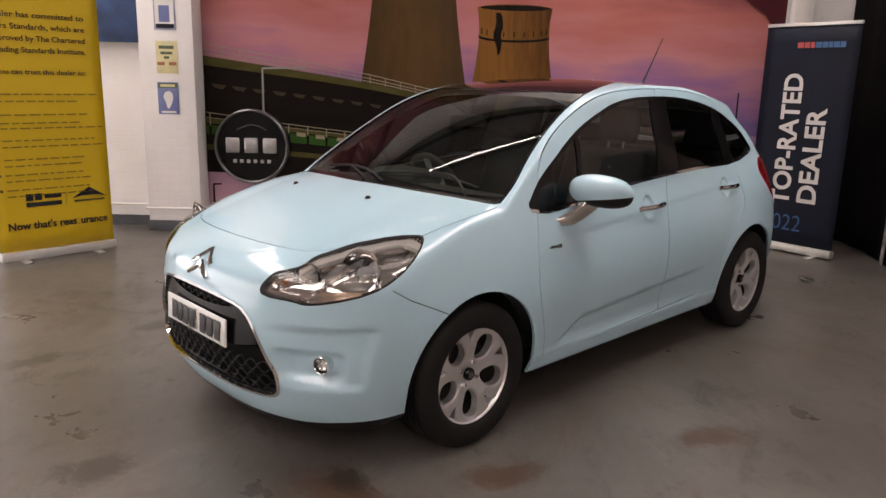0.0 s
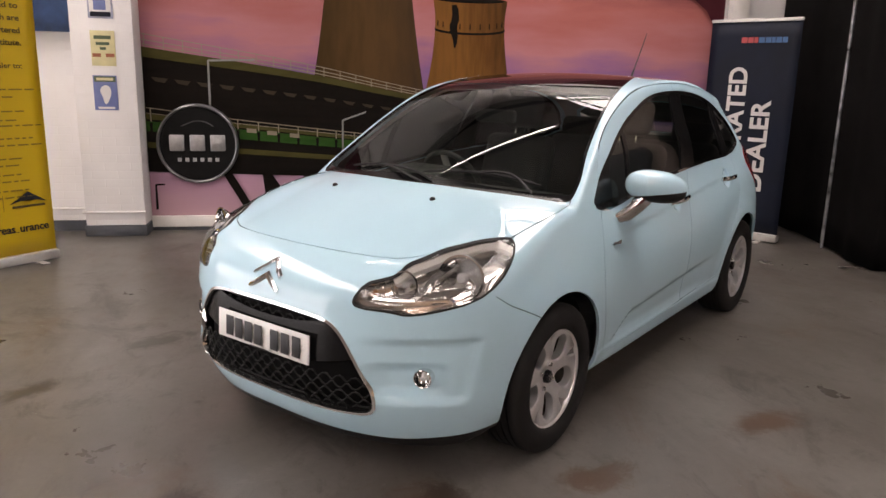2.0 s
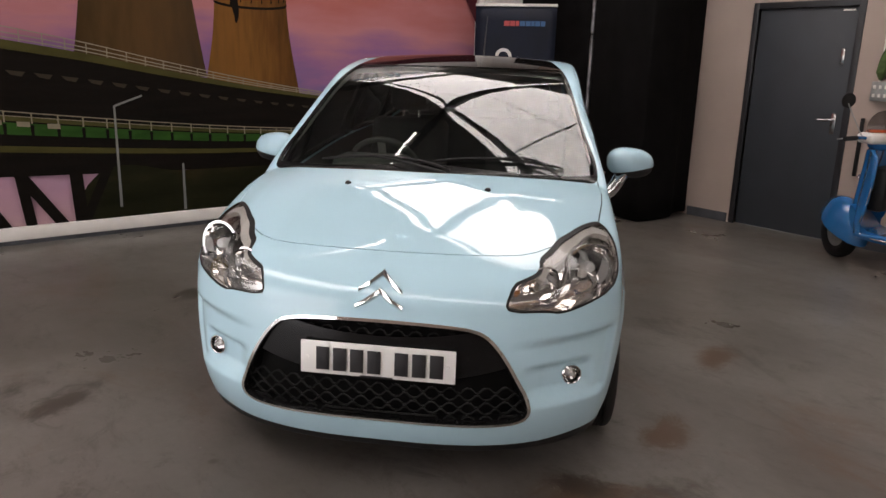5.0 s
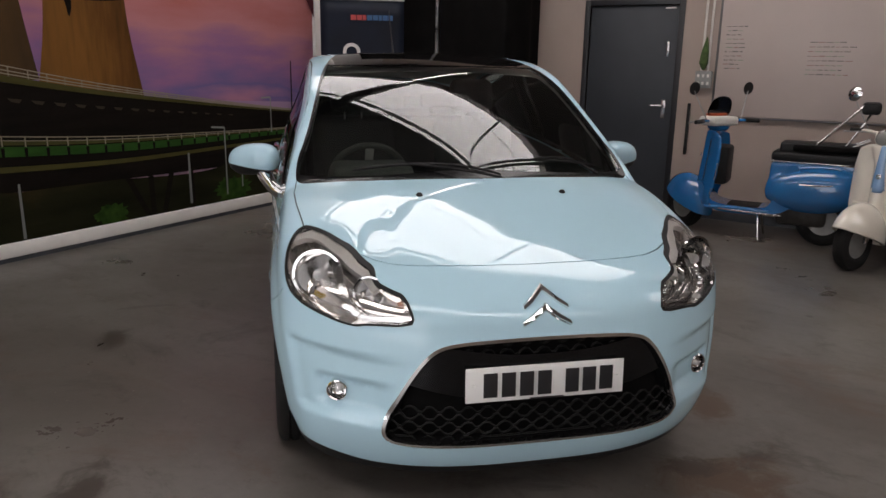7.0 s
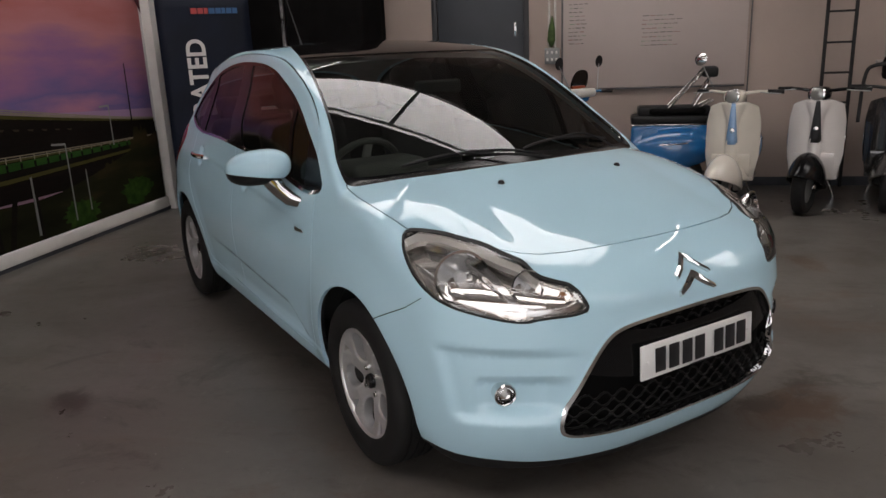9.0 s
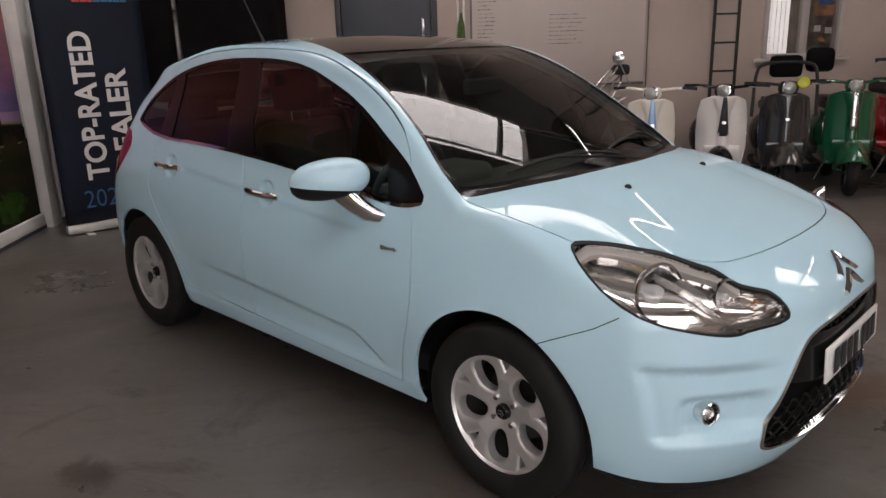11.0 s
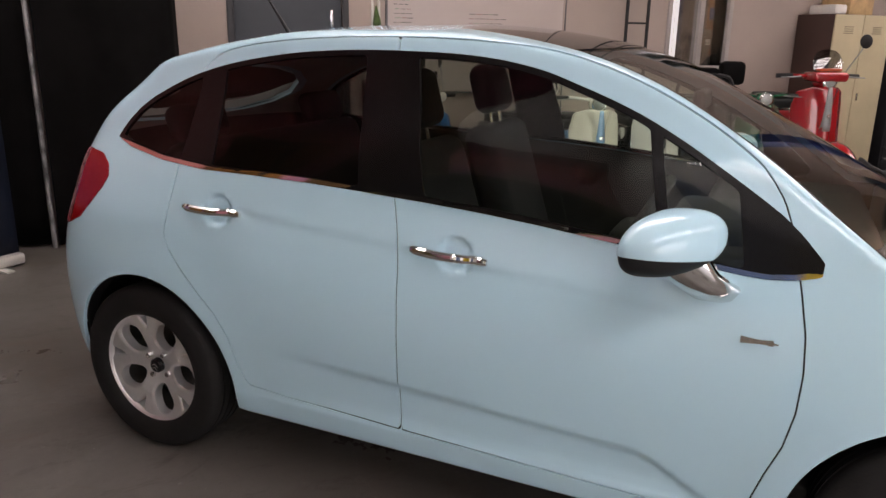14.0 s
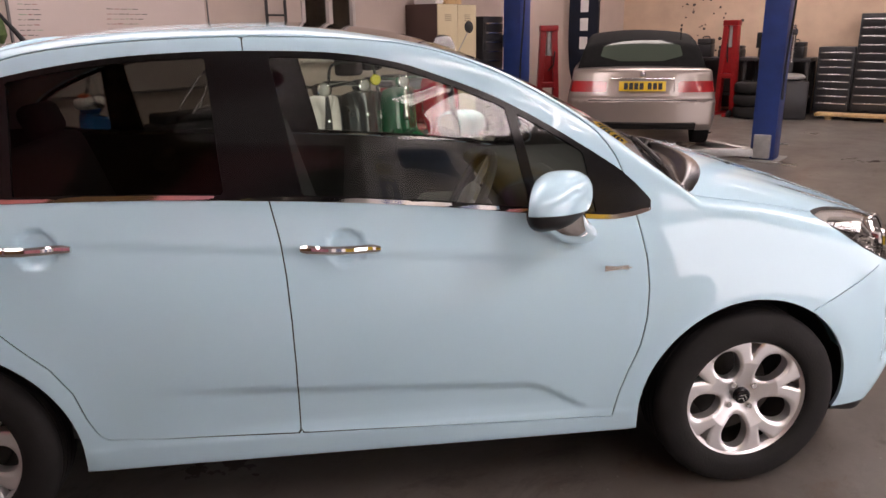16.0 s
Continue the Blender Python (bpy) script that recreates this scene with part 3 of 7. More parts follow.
# office window
win = empty("window_1", pose(X1, 0, 0), "white framed office window with blinds and small posters", "window", kind="structure")
F = 0.05
part("window_frame", box(box(box(box(box(bmesh.new(), -0.02, 0.08, WY0, WY0 + F, WZ0, WZ1, 0.004), -0.02, 0.08, WY1 - F, WY1, WZ0, WZ1, 0.004), -0.02, 0.08, WY0 + F, WY1 - F, WZ0, WZ0 + F, 0.004), -0.02, 0.08, WY0 + F, WY1 - F, WZ1 - F, WZ1, 0.004), -0.02, 0.08, -3.345, -3.285, WZ0 + F, WZ1 - F, 0.004), WINDOW_PAINT, win)
part("window_sill", boxed(-0.06, -0.021, WY0 - 0.08, WY1 + 0.08, WZ0 - 0.03, WZ0 + 0.005, 0.006), WINDOW_PAINT, win)
for y0, y1 in ((WY0 + F, -3.345), (-3.285, WY1 - F)):
    o = part("pane", boxed(0.02, 0.024, y0, y1, WZ0 + F, WZ1 - F), OFFICE_GLASS, win)
    o.visible_shadow = False
# slats glow by themselves; no light stands behind them
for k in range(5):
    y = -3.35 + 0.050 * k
    part("blind_slat", boxed(0.40, 0.404, y, y + 0.041, WZ0, WZ1, 0, pose(0, 0, 0)), GLOW_BLIND, win)
# flat sheet for the room, its light put into the colour
part("office_back", boxed(0.45, 0.47, WY0 - 0.3, WY1 + 0.3, 0.9, 2.9), OFFICE_LIT_TONE, win, "flat sheet behind the glass, tinted like a softly lit office")
part("poster", boxed(0.026, 0.029, -3.64, -3.42, 1.62, 1.98), POSTER_ORANGE, win, "small printed poster with a blue car")
part("poster_car", boxed(0.0245, 0.0258, -3.62, -3.45, 1.72, 1.84), POSTER_BLUE, win)
for y, z, m_ in ((-3.50, 1.46, LEDGE_PAINT), (-3.62, 1.44, LEDGE_PAINT), (-3.56, 1.36, POSTER_ORANGE)):
    part("sticker", boxed(0.0245, 0.0258, y, y + 0.07, z, z + 0.06), m_, win)

# whiteboard, switch box, conduits, ladder
wb = empty("whiteboard", pose(X1, 0, 0), "large wall whiteboard with faded handwriting", "whiteboard")
part("board", boxed(-0.018, -0.003, -1.64, 0.118, 1.02, 2.32, 0.003), WHITEBOARD, wb)
part("tray", boxed(-0.045, -0.003, -1.64, 0.118, 0.996, 1.014, 0.004), TRAY_METAL, wb, "dull metal pen tray")
part("edge", boxed(-0.024, -0.003, 0.120, 0.138, 1.0, 2.32, 0.003), TRAY_METAL, wb)
rnd = random.Random(4)
for col, (y0, z0, n, w) in enumerate(((0.07, 1.84, 11, 0.17), (-0.64, 1.70, 8, 0.36))):
    for k in range(n):
        z = z0 - (0.038 if col == 0 else 0.040) * k
        yy = y0 - rnd.uniform(0, 0.02)
        while yy > y0 - w * rnd.uniform(0.75, 1):
            ln = rnd.uniform(0.02, 0.06)
            part("writing_bar", boxed(-0.0195, -0.0181, yy - ln, yy, z - 0.004, z + rnd.uniform(0.0, 0.004)), rnd.choice([PEN_GREY, PEN_GREY, PEN_GREEN, PEN_RED]), wb)
            yy -= ln + 0.012
sw = empty("switch_box", pose(X1, 0.23, 1.35), "grey metal switch box with six switches", "switch box")
part("box", boxed(-0.06, -0.002, -0.075, 0.075, -0.08, 0.08, 0.006), GREY_METAL, sw)
for j in (-0.045, 0, 0.045):
    for k in (-0.035, 0.035):
        part("switch", boxed(-0.072, -0.0605, j - 0.010, j + 0.010, k - 0.014, k + 0.014, 0.003), LEDGE_PAINT, sw)
for n, y in enumerate((0.20, 0.26)):
    tagged(part("conduit", tube(bmesh.new(), [(X1 - 0.02, y, 1.43), (X1 - 0.02, y, H)], 0.011, 8), LEDGE_PAINT), "white painted cable conduit on the wall", "conduit", kind="structure")
tagged(part("conduit", tube(bmesh.new(), [(X1 - 0.02, -1.67, 0.1), (X1 - 0.02, -1.67, H)], 0.007, 8), TRAY_METAL), "thin grey cable conduit on the wall", "conduit", kind="structure")
bm = tube(bmesh.new(), [(X1 - 0.07, 0.235, 1.44), (X1 - 0.075, 0.235, 1.50), (X1 - 0.06, 0.232, 1.62), (X1 - 0.035, 0.23, 1.74)], [0.012, 0.042, 0.034, 0.006], 10)
tagged(part("hanging_glove", bm, GLOVE_GREEN), "green cloth hanging over the switch box", "cloth")
tagged(part("push_bar", boxed(X1 - 0.03, X1 - 0.003, 0.330, 0.358, 0.62, 1.12, 0.004), BLACK_PLASTIC), "black vertical bar on the wall", "bar")
lad = empty("wall_ladder", pose(X1 - 0.09, -2.45, 0), "black steel ladder fixed to the wall", "ladder")
for y in (-0.125, 0.125):
    part("rail", boxed(-0.008, 0.008, y - 0.016, y + 0.016, 0, 3.4, 0.004), BLACK_METAL, lad)
for k in range(12):
    part("rung", tube(bmesh.new(), [(0, -0.11, 0.26 + 0.28 * k), (0, 0.11, 0.26 + 0.28 * k)], 0.010, 8), BLACK_METAL, lad)
for z in (0.6, 3.0):
    for y in (-0.125, 0.125):
        part("bracket", boxed(0.0082, 0.086, y - 0.012, y + 0.012, z, z + 0.03), BLACK_METAL, lad)

# black curtain round the corner booth
def curtain(name, path, z0, z1, waves, depth, label):
    pts = soft_line(path, 2)
    seg = np.linalg.norm(np.diff(pts, axis=0), axis=1)
    s = np.concatenate([[0], np.cumsum(seg)])
    n, m = 140, 14
    at = np.linspace(0, s[-1], n)
    px, py = np.interp(at, s, pts[:, 0]), np.interp(at, s, pts[:, 1])
    tx, ty = np.gradient(px), np.gradient(py)
    ln = np.hypot(tx, ty)
    nx, ny = -ty / ln, tx / ln
    bm = bmesh.new()
    rows = []
    for k in range(m):
        u = k / (m - 1)
        z = z0 + (z1 - z0) * u
        w = depth * (1.15 - 0.5 * u) * (np.sin(at * waves) + 0.5 * np.sin(at * waves * 1.9 + 1.3 + 0.6 * u) + 0.35 * np.sin(at * waves * 0.43 + 2 * u))
        rows.append([bm.verts.new((px[i] + nx[i] * w[i], py[i] + ny[i] * w[i], z + (0.012 * math.sin(at[i] * 5) if k == 0 else 0))) for i in range(n)])
    for a, b in zip(rows[:-1], rows[1:]):
        for i in range(n - 1):
            bm.faces.new((a[i], a[i + 1], b[i + 1], b[i]))
    ob = part(name, bm, BLACK_CLOTH)
    th = ob.modifiers.new("thick", "SOLIDIFY")
    th.thickness = 0.006
    return tagged(ob, label, "curtain")


curtain("black_curtain", [(4.36, 3.95), (4.42, 3.4), (4.37, 2.86)], 0.03, 3.2, 11, 0.012, "black cloth curtain hanging to the floor")
curtain("black_curtain", [(4.30, 2.81), (4.20, 2.45), (4.10, 1.98), (4.18, 1.93), (4.62, 1.90), (4.72, 1.95), (4.98, 1.97)], 0.02, 3.2, 9, 0.012, "black cloth curtain drawn round a corner booth")
tagged(part("curtain_pole", tube(bmesh.new(), [(4.31, 2.84, 0), (4.31, 2.84, 3.2)], 0.016, 10), WORN_SILVER), "worn silver metal pole between the curtains", "pole")
# ---------------------------------------------------------------- roof with its rooflights, trusses and tubes
STRIPS = ((1.46, 2.9), (-3.9, -2.7))
bm = bmesh.new()
edge = X0
for a, b in sorted(STRIPS):
    box(bm, edge, a, Y0, Y1, H, H + 0.1)
    edge = b
box(bm, edge, X1, Y0, Y1, H, H + 0.1)
GAP_Y = (-4.8, -1.6)
box(bm, STRIPS[0][0], STRIPS[0][1], GAP_Y[0], GAP_Y[1], H, H + 0.1)
tagged(part("ceiling", bm, CEILING, smooth=False), "dark grey workshop roof lining", "ceiling", kind="structure")
# south stretch is added to light the workshop; west strip fills the left
for a, b, Y0_, Y1_ in ((*STRIPS[0], GAP_Y[1], Y1), (*STRIPS[0], Y0, GAP_Y[0]), (*STRIPS[1], Y0, Y1)):
    rl = empty("rooflight", pose(0, 0, H), "long glowing rooflight, real over the car, added elsewhere as fill", "rooflight", kind="structure")
    part("sheet", boxed(a - 0.02, b + 0.02, Y0_, Y1_, 0.11, 0.13), ROOF_LIGHT, rl)
    for x, w in [(a + 0.14, 0.05)] + [(a + 0.14 + 0.135 * k, 0.004 if k % 4 else 0.012) for k in range(1, 9) if 0.14 + 0.135 * k < b - a]:
        part("glazing_bar", boxed(x - w / 2, x + w / 2, Y0_, Y1_, 0.03 if w > 0.04 else 0.088, 0.10), ROOF_BAR, rl)
    for k in range(9):
        if not Y0_ < 3.9 - 1.75 * k < Y1_ - 0.05:
            continue
        part("cross_bar", boxed(a + 0.17, b, 3.9 - 1.75 * k, 3.94 - 1.75 * k, 0.04, 0.085), ROOF_BAR, rl)
for y in (3.45, 2.0, -2.4, -6.8):
    tr = empty("roof_truss", pose(0, y, 0), "dark steel roof truss", "truss", kind="structure")
    part("chord", boxed(X0, X1, -0.05, 0.05, H - 0.16, H - 0.04), BLACK_METAL, tr)
    if y in (2.0, -2.4, -6.8):
        for x in (-0.1, 3.3, -4.0):
            tl = empty("tube_light", pose(x, y, H - 0.28), "long white fluorescent tube light", "light")
            part("batten", boxed(-0.9, 0.9, -0.03, 0.03, 0.02, 0.08, 0.005), LEDGE_PAINT, tl)
            part("tube", tube(bmesh.new(), [(-0.85, 0, 0), (0.85, 0, 0)], 0.016, 10), TUBE, tl)
            for q in (-0.7, 0.7):
                part("hanger", tube(bmesh.new(), [(q, 0, 0.08), (q, 0, 0.14)], 0.006, 6), BLACK_METAL, tl)
# ---------------------------------------------------------------- the hatchback's shape
# x forward from the front axle, y to its left, z up.
half_wide = smooth_curve([-3.2, -3.0, -2.8, -2.466, -2.1, -1.4, -0.6, 0.0, 0.3, 0.55, 0.9], [0.72, 0.775, 0.815, 0.840, 0.840, 0.840, 0.842, 0.835, 0.822, 0.783, 0.72])
side_in = smooth_curve([0.10, 0.22, 0.32, 0.45, 0.60, 0.75, 0.85, 0.95, 1.033, 1.15, 1.30, 1.487, 1.60],
                       [0.085, 0.050, 0.030, 0.012, 0.0, 0.010, 0.030, 0.060, 0.086, 0.142, 0.210, 0.276, 0.335])
hood_z = smooth_curve([0.86, 0.80, 0.74, 0.66, 0.55, 0.40, 0.25, 0.14, 0.0, -0.15, -0.5], [0.70, 0.750, 0.792, 0.833, 0.876, 0.926, 0.974, 1.007, 1.040, 1.062, 1.09])
roof_z = smooth_curve([-0.4, -0.8, -1.1, -1.4, -1.65, -2.0, -2.3, -2.6, -2.9], [1.44, 1.476, 1.506, 1.530, 1.531, 1.518, 1.470, 1.412, 1.371])
nose_x = smooth_curve([0.1, 0.18, 0.26, 0.36, 0.48, 0.58, 0.68, 0.75, 0.82, 0.95], [0.66, 0.722, 0.774, 0.814, 0.820, 0.812, 0.798, 0.785, 0.74, 0.60])
# the cabin's sides stand a little wider over the front doors
cabin_wide = smooth_curve([-2.4, -1.9, -1.4, -1.0, -0.6, -0.25, 0.2], [0.0, 0.018, 0.050, 0.048, 0.027, 0.010, 0.0])
tail_x = smooth_curve([0.15, 0.25, 0.40, 0.60, 0.75, 0.90, 1.05, 1.20, 1.35, 1.45, 1.6], [-2.98, -3.06, -3.11, -3.125, -3.11, -3.06, -3.012, -2.935, -2.745, -2.676, -2.56])


def car_body(p):
    x, y, z = p[..., 0], np.abs(p[..., 1]), p[..., 2]
    near_arch = np.minimum(np.hypot(x, z - 0.31), np.hypot(x + 2.466, z - 0.31))
    flare = 0.012 * (1 - step(0.36, 0.52, near_arch)) * step(0.2, 0.3, z)
    # the long dent low in the doors, the fold along the handles, the cups behind them
    crease = 0.459 + (x + 1.156) * -0.055 - 0.10 * step(-0.75, -0.5, x)
    dent = step(-2.0, -1.5, x) * (1 - step(-0.60, -0.45, x)) * step(0.29, 0.36, z) * (1 - step(crease - 0.03, crease + 0.006, z))
    fold_z = 0.938 - 0.0723 * (x + 2.066)
    fold = step(-2.3, -2.0, x) * (1 - step(-0.80, -0.45, x)) * step(-0.012, 0.022, fold_z - z) * (1 - step(0.03, 0.20, fold_z - z))
    cup = np.zeros_like(x)
    for cx, cz in ((-2.14, 0.925), (-1.285, 0.892)):
        cup = np.maximum(cup, 1 - step(0.35, 1.0, ((x - cx) / 0.062) ** 2 + ((z - cz) / 0.058) ** 2))
    sill = step(0.32, 0.30, z) * step(-2.1, -2.05, x) * step(-0.36, -0.40, x)
    wide = half_wide(x) - side_in(z) + flare - 0.014 * dent - 0.005 * fold - 0.016 * cup + 0.004 * sill
    wide = wide + cabin_wide(x) * step(0.98, 1.2, z) - 0.030 * step(-1.9, -2.7, x) * step(0.85, 1.12, z)
    fs = (y - wide) / np.sqrt(1 + 0.2 * step(1.0, 1.2, z))
    # hood, windscreen and roof as one upper face
    hood = hood_z(x) - 0.085 * (y / 0.75) ** 2.6 + 0.012 * step(0.42, 0.60, y) * (1 - step(0.62, 0.75, y)) * step(-0.2, 0.3, x) * (1 - step(0.5, 0.7, x))
    # the hood ends in a sunken cowl, from which the windscreen rises
    up = np.minimum(-0.183 - x, 1.25)
    mid = np.minimum(-0.08 - x, 1.3)
    edge_z, mid_z = 0.991 + 0.7655 * up - 0.2144 * up**2, 1.032 + 0.60 * mid - 0.10 * mid**2
    screen = edge_z + (mid_z - edge_z) * np.maximum(1 - (y / 0.62) ** 1.6, -0.2)
    roof = roof_z(x) - 0.026 * (y / 0.55) ** 2
    glass = smin(screen, roof, 0.15)
    cowl = 0.035 * step(0.005, -0.05, x + 0.235 * (y / 0.7) ** 2)
    top = smax(hood - cowl, glass, 0.02)
    ft = (z - top) / 1.1
    # the front: a sunken panel under each headlamp, a pocket for the fog lamp
    nose = nose_x(z) - 0.165 * (y / 0.635) ** 3.0
    panel = step(0.40, 0.62, y) * step(0.355, 0.40, z) * (1 - step(0.588, 0.624, z + 0.05 * (0.8 - y)))
    panel_edge = step(0.0, 0.045, 0.797 - 0.12 * (0.6 - z) - y)
    pocket = step(0.455, 0.53, y) * (1 - step(0.665, 0.72, y)) * step(0.385, 0.430, z) * (1 - step(0.488, 0.522, z))
    ff = (x - nose) / 1.1
    fr = (tail_x(z) + (0.16 + 0.05 * step(1.0, 1.3, z)) * (y / 0.70) ** 2.4 - x) / 1.1
    fb = 0.215 - 0.055 * step(0.3, 0.6, x) - z
    f = smax(fs, ft, 0.038 + 0.067 * step(-0.1, 0.5, x))
    f = smax(f, ff, 0.075)
    f = f + step(0.3, 0.45, x) * (0.020 * panel * panel_edge + 0.022 * pocket)
    f = smax(f, fr, 0.14)
    return smax(f, fb, 0.03)
# ---------------------------------------------------------------- the hatchback
car = empty("hatchback_car", CAR, "pale blue five-door hatchback with black glass roof", "car")


def meets(f, start, way, low, high):
    """Where lines from the start points cross the skin, as lengths along way."""
    start = np.atleast_2d(np.array(start, float))
    a, b = np.full(len(start), low), np.full(len(start), high)
    for _ in range(22):
        m = (a + b) / 2
        inner = f(start + m[:, None] * np.array(way)) < 0
        a, b = np.where(inner, m, a), np.where(inner, b, m)
    return a


def on_front(y, z):
    """The x at which the nose lies at y, z."""
    return float(meets(car_body, (0, y, z), (1, 0, 0), 0.2, 0.95)[0])


def on_side(x, z, sign=1):
    a, b = 0.3, 1.0
    for _ in range(24):
        m = (a + b) / 2
        if car_body(np.array([[x, m, z]]))[0] < 0:
            a = m
        else:
            b = m
    return a * sign


DLO_LOW = [(-2.677, 1.108), (-2.332, 1.048), (-1.91, 1.049), (-1.497, 1.033), (-1.149, 1.011), (-0.77, 0.971), (-0.56, 0.942), (-0.44, 0.938), (-0.330, 0.966)]
DLO_TOP = [(-0.431, 1.072), (-0.525, 1.134), (-0.596, 1.178), (-0.677, 1.227), (-0.763, 1.274), (-0.842, 1.312), (-0.928, 1.346), (-1.015, 1.377), (-1.087, 1.402), (-1.196, 1.425),
           (-1.294, 1.437), (-1.395, 1.443), (-1.536, 1.446), (-1.66, 1.446), (-1.782, 1.442), (-1.909, 1.434), (-2.042, 1.418), (-2.181, 1.395), (-2.309, 1.364), (-2.427, 1.323), (-2.574, 1.248), (-2.650, 1.166)]
DLO = outline(DLO_LOW + DLO_TOP, 1)
SCREEN_EDGE = [(0.015, 0.0), (0.000, 0.22), (-0.030, 0.40), (-0.100, 0.57), (-0.212, 0.728), (-0.270, 0.727), (-0.335, 0.715), (-0.40, 0.690), (-0.47, 0.668), (-0.55, 0.648), (-0.63, 0.630), (-0.76, 0.604),
               (-0.90, 0.578), (-1.07, 0.542), (-1.25, 0.500), (-1.40, 0.462), (-1.445, 0.42), (-1.45, 0.0)]
SCREEN = outline(SCREEN_EDGE + [(x, -y) for x, y in SCREEN_EDGE[-2:0:-1]], 1)
HEAD = outline([(-0.373, 0.913), (-0.350, 0.857), (-0.288, 0.790), (-0.187, 0.735), (-0.025, 0.697), (0.061, 0.686), (0.100, 0.697), (0.232, 0.703), (0.244, 0.730), (0.195, 0.788),
                (0.133, 0.803), (0.082, 0.817), (0.042, 0.846), (-0.013, 0.862), (-0.097, 0.888), (-0.156, 0.898), (-0.233, 0.912), (-0.32, 0.917)], 1)
GRILLE_HALF = [(0.0, 0.669), (0.16, 0.667), (0.30, 0.657), (0.365, 0.630), (0.431, 0.541), (0.495, 0.408), (0.512, 0.350), (0.480, 0.309), (0.37, 0.302), (0.15, 0.306), (0.0, 0.307)]
GRILLE = outline(GRILLE_HALF + [(-y, z) for y, z in GRILLE_HALF[-2:0:-1]], 2)
TAIL = outline([(-2.745, 1.080), (-2.650, 1.008), (-2.69, 0.93), (-2.80, 0.805), (-2.98, 0.80), (-3.06, 0.90), (-2.99, 1.05)], 1)
B_SEAM = [(-1.555, 1.486), (-1.53, 1.20), (-1.497, 1.033), (-1.462, 0.881), (-1.446, 0.627), (-1.451, 0.309)]
F_SEAM = [(-0.458, 0.285), (-0.437, 0.406), (-0.374, 0.586), (-0.366, 0.78), (-0.403, 0.953), (-0.444, 1.101), (-0.502, 1.186), (-0.549, 1.223), (-0.614, 1.268), (-0.695, 1.315), (-0.774, 1.356), (-0.86, 1.393),
          (-0.952, 1.426), (-1.047, 1.450), (-1.153, 1.468), (-1.35, 1.482), (-1.555, 1.486)]
R_SEAM = [(-1.555, 1.486), (-1.674, 1.485), (-1.796, 1.481), (-1.922, 1.474), (-2.058, 1.462), (-2.202, 1.440), (-2.276, 1.410), (-2.333, 1.355), (-2.334, 1.06), (-2.346, 0.895), (-2.351, 0.809), (-2.238, 0.691), (-2.093, 0.554), (-2.044, 0.369), (-2.002, 0.329), (-1.451, 0.309)]
F_DOOR = np.array(soft_line(B_SEAM, 1).tolist()[:-1] + [(-1.451, 0.309)] + soft_line(F_SEAM, 1).tolist()[:-1])
R_DOOR = np.array(soft_line(R_SEAM, 1).tolist()[:-1] + soft_line(B_SEAM, 1)[::-1].tolist()[:-1])
HOOD_FRONT = [(0.618, 0.0), (0.612, 0.21), (0.577, 0.41), (0.510, 0.53), (0.40, 0.60), (0.22, 0.715)]
HOOD_SIDE = [(0.22, 0.715), (0.03, 0.735), (-0.10, 0.740), (-0.218, 0.729)]
HOOD = np.array(soft_line(HOOD_FRONT, 1).tolist()[:-1] + HOOD_SIDE + [(-0.5, 0.5), (-0.5, -0.5)] + [(x, -y) for x, y in HOOD_SIDE[::-1]] + [(x, -y) for x, y in soft_line(HOOD_FRONT, 1)[::-1][1:-1]])

body = skin_of(car_body, (-3.2, -0.95, 0.13), (0.9, 0.95, 1.60), 0.0155)
side = lambda p: np.abs(p[:, 1])
front_u = lambda p: (p[:, 0] - side(p)) * 0.7071
arch = lambda p: np.maximum(np.minimum(np.hypot(p[:, 0] + 0.012, p[:, 2] - 0.31) - 0.362, np.hypot(p[:, 0] + 2.45, p[:, 2] - 0.31) - 0.366), 0.50 - side(p))
_, body = split(body, arch)


def both(name, skin, mat, parent, label="", depth=0.0, by=0.0):
    """One part for each side of the car."""
    out = []
    for half in split(skin, lambda p: p[:, 1]):
        s = moved(half, by) if by else half
        out.append(skin_part(name, rim(s, depth) if depth else s, mat, parent, label))
    return out


# windows
dlo, body = split(body, lambda p: np.maximum.reduce([area_side(DLO, p[:, 0], p[:, 2]), 0.40 - side(p), 0.9 - p[:, 2]]))
chrome_low = soft_line(DLO_LOW, 1)
strip, dlo = split(dlo, lambda p: line_far(chrome_low + np.array([0, 0.007]), p[:, 0], p[:, 2]) - 0.0065)
both("window_trim", strip, CHROME, car, "chrome strip under the side windows", 0.006, 0.003)


def leans(p, a, b):
    """Below zero ahead of the slanted post line from a (top) to b (bottom)."""
    return (a[0] + (b[0] - a[0]) * (p[:, 2] - a[1]) / (b[1] - a[1])) - p[:, 0]


inset = lambda p: area_side(DLO, p[:, 0], p[:, 2]) + 0.017
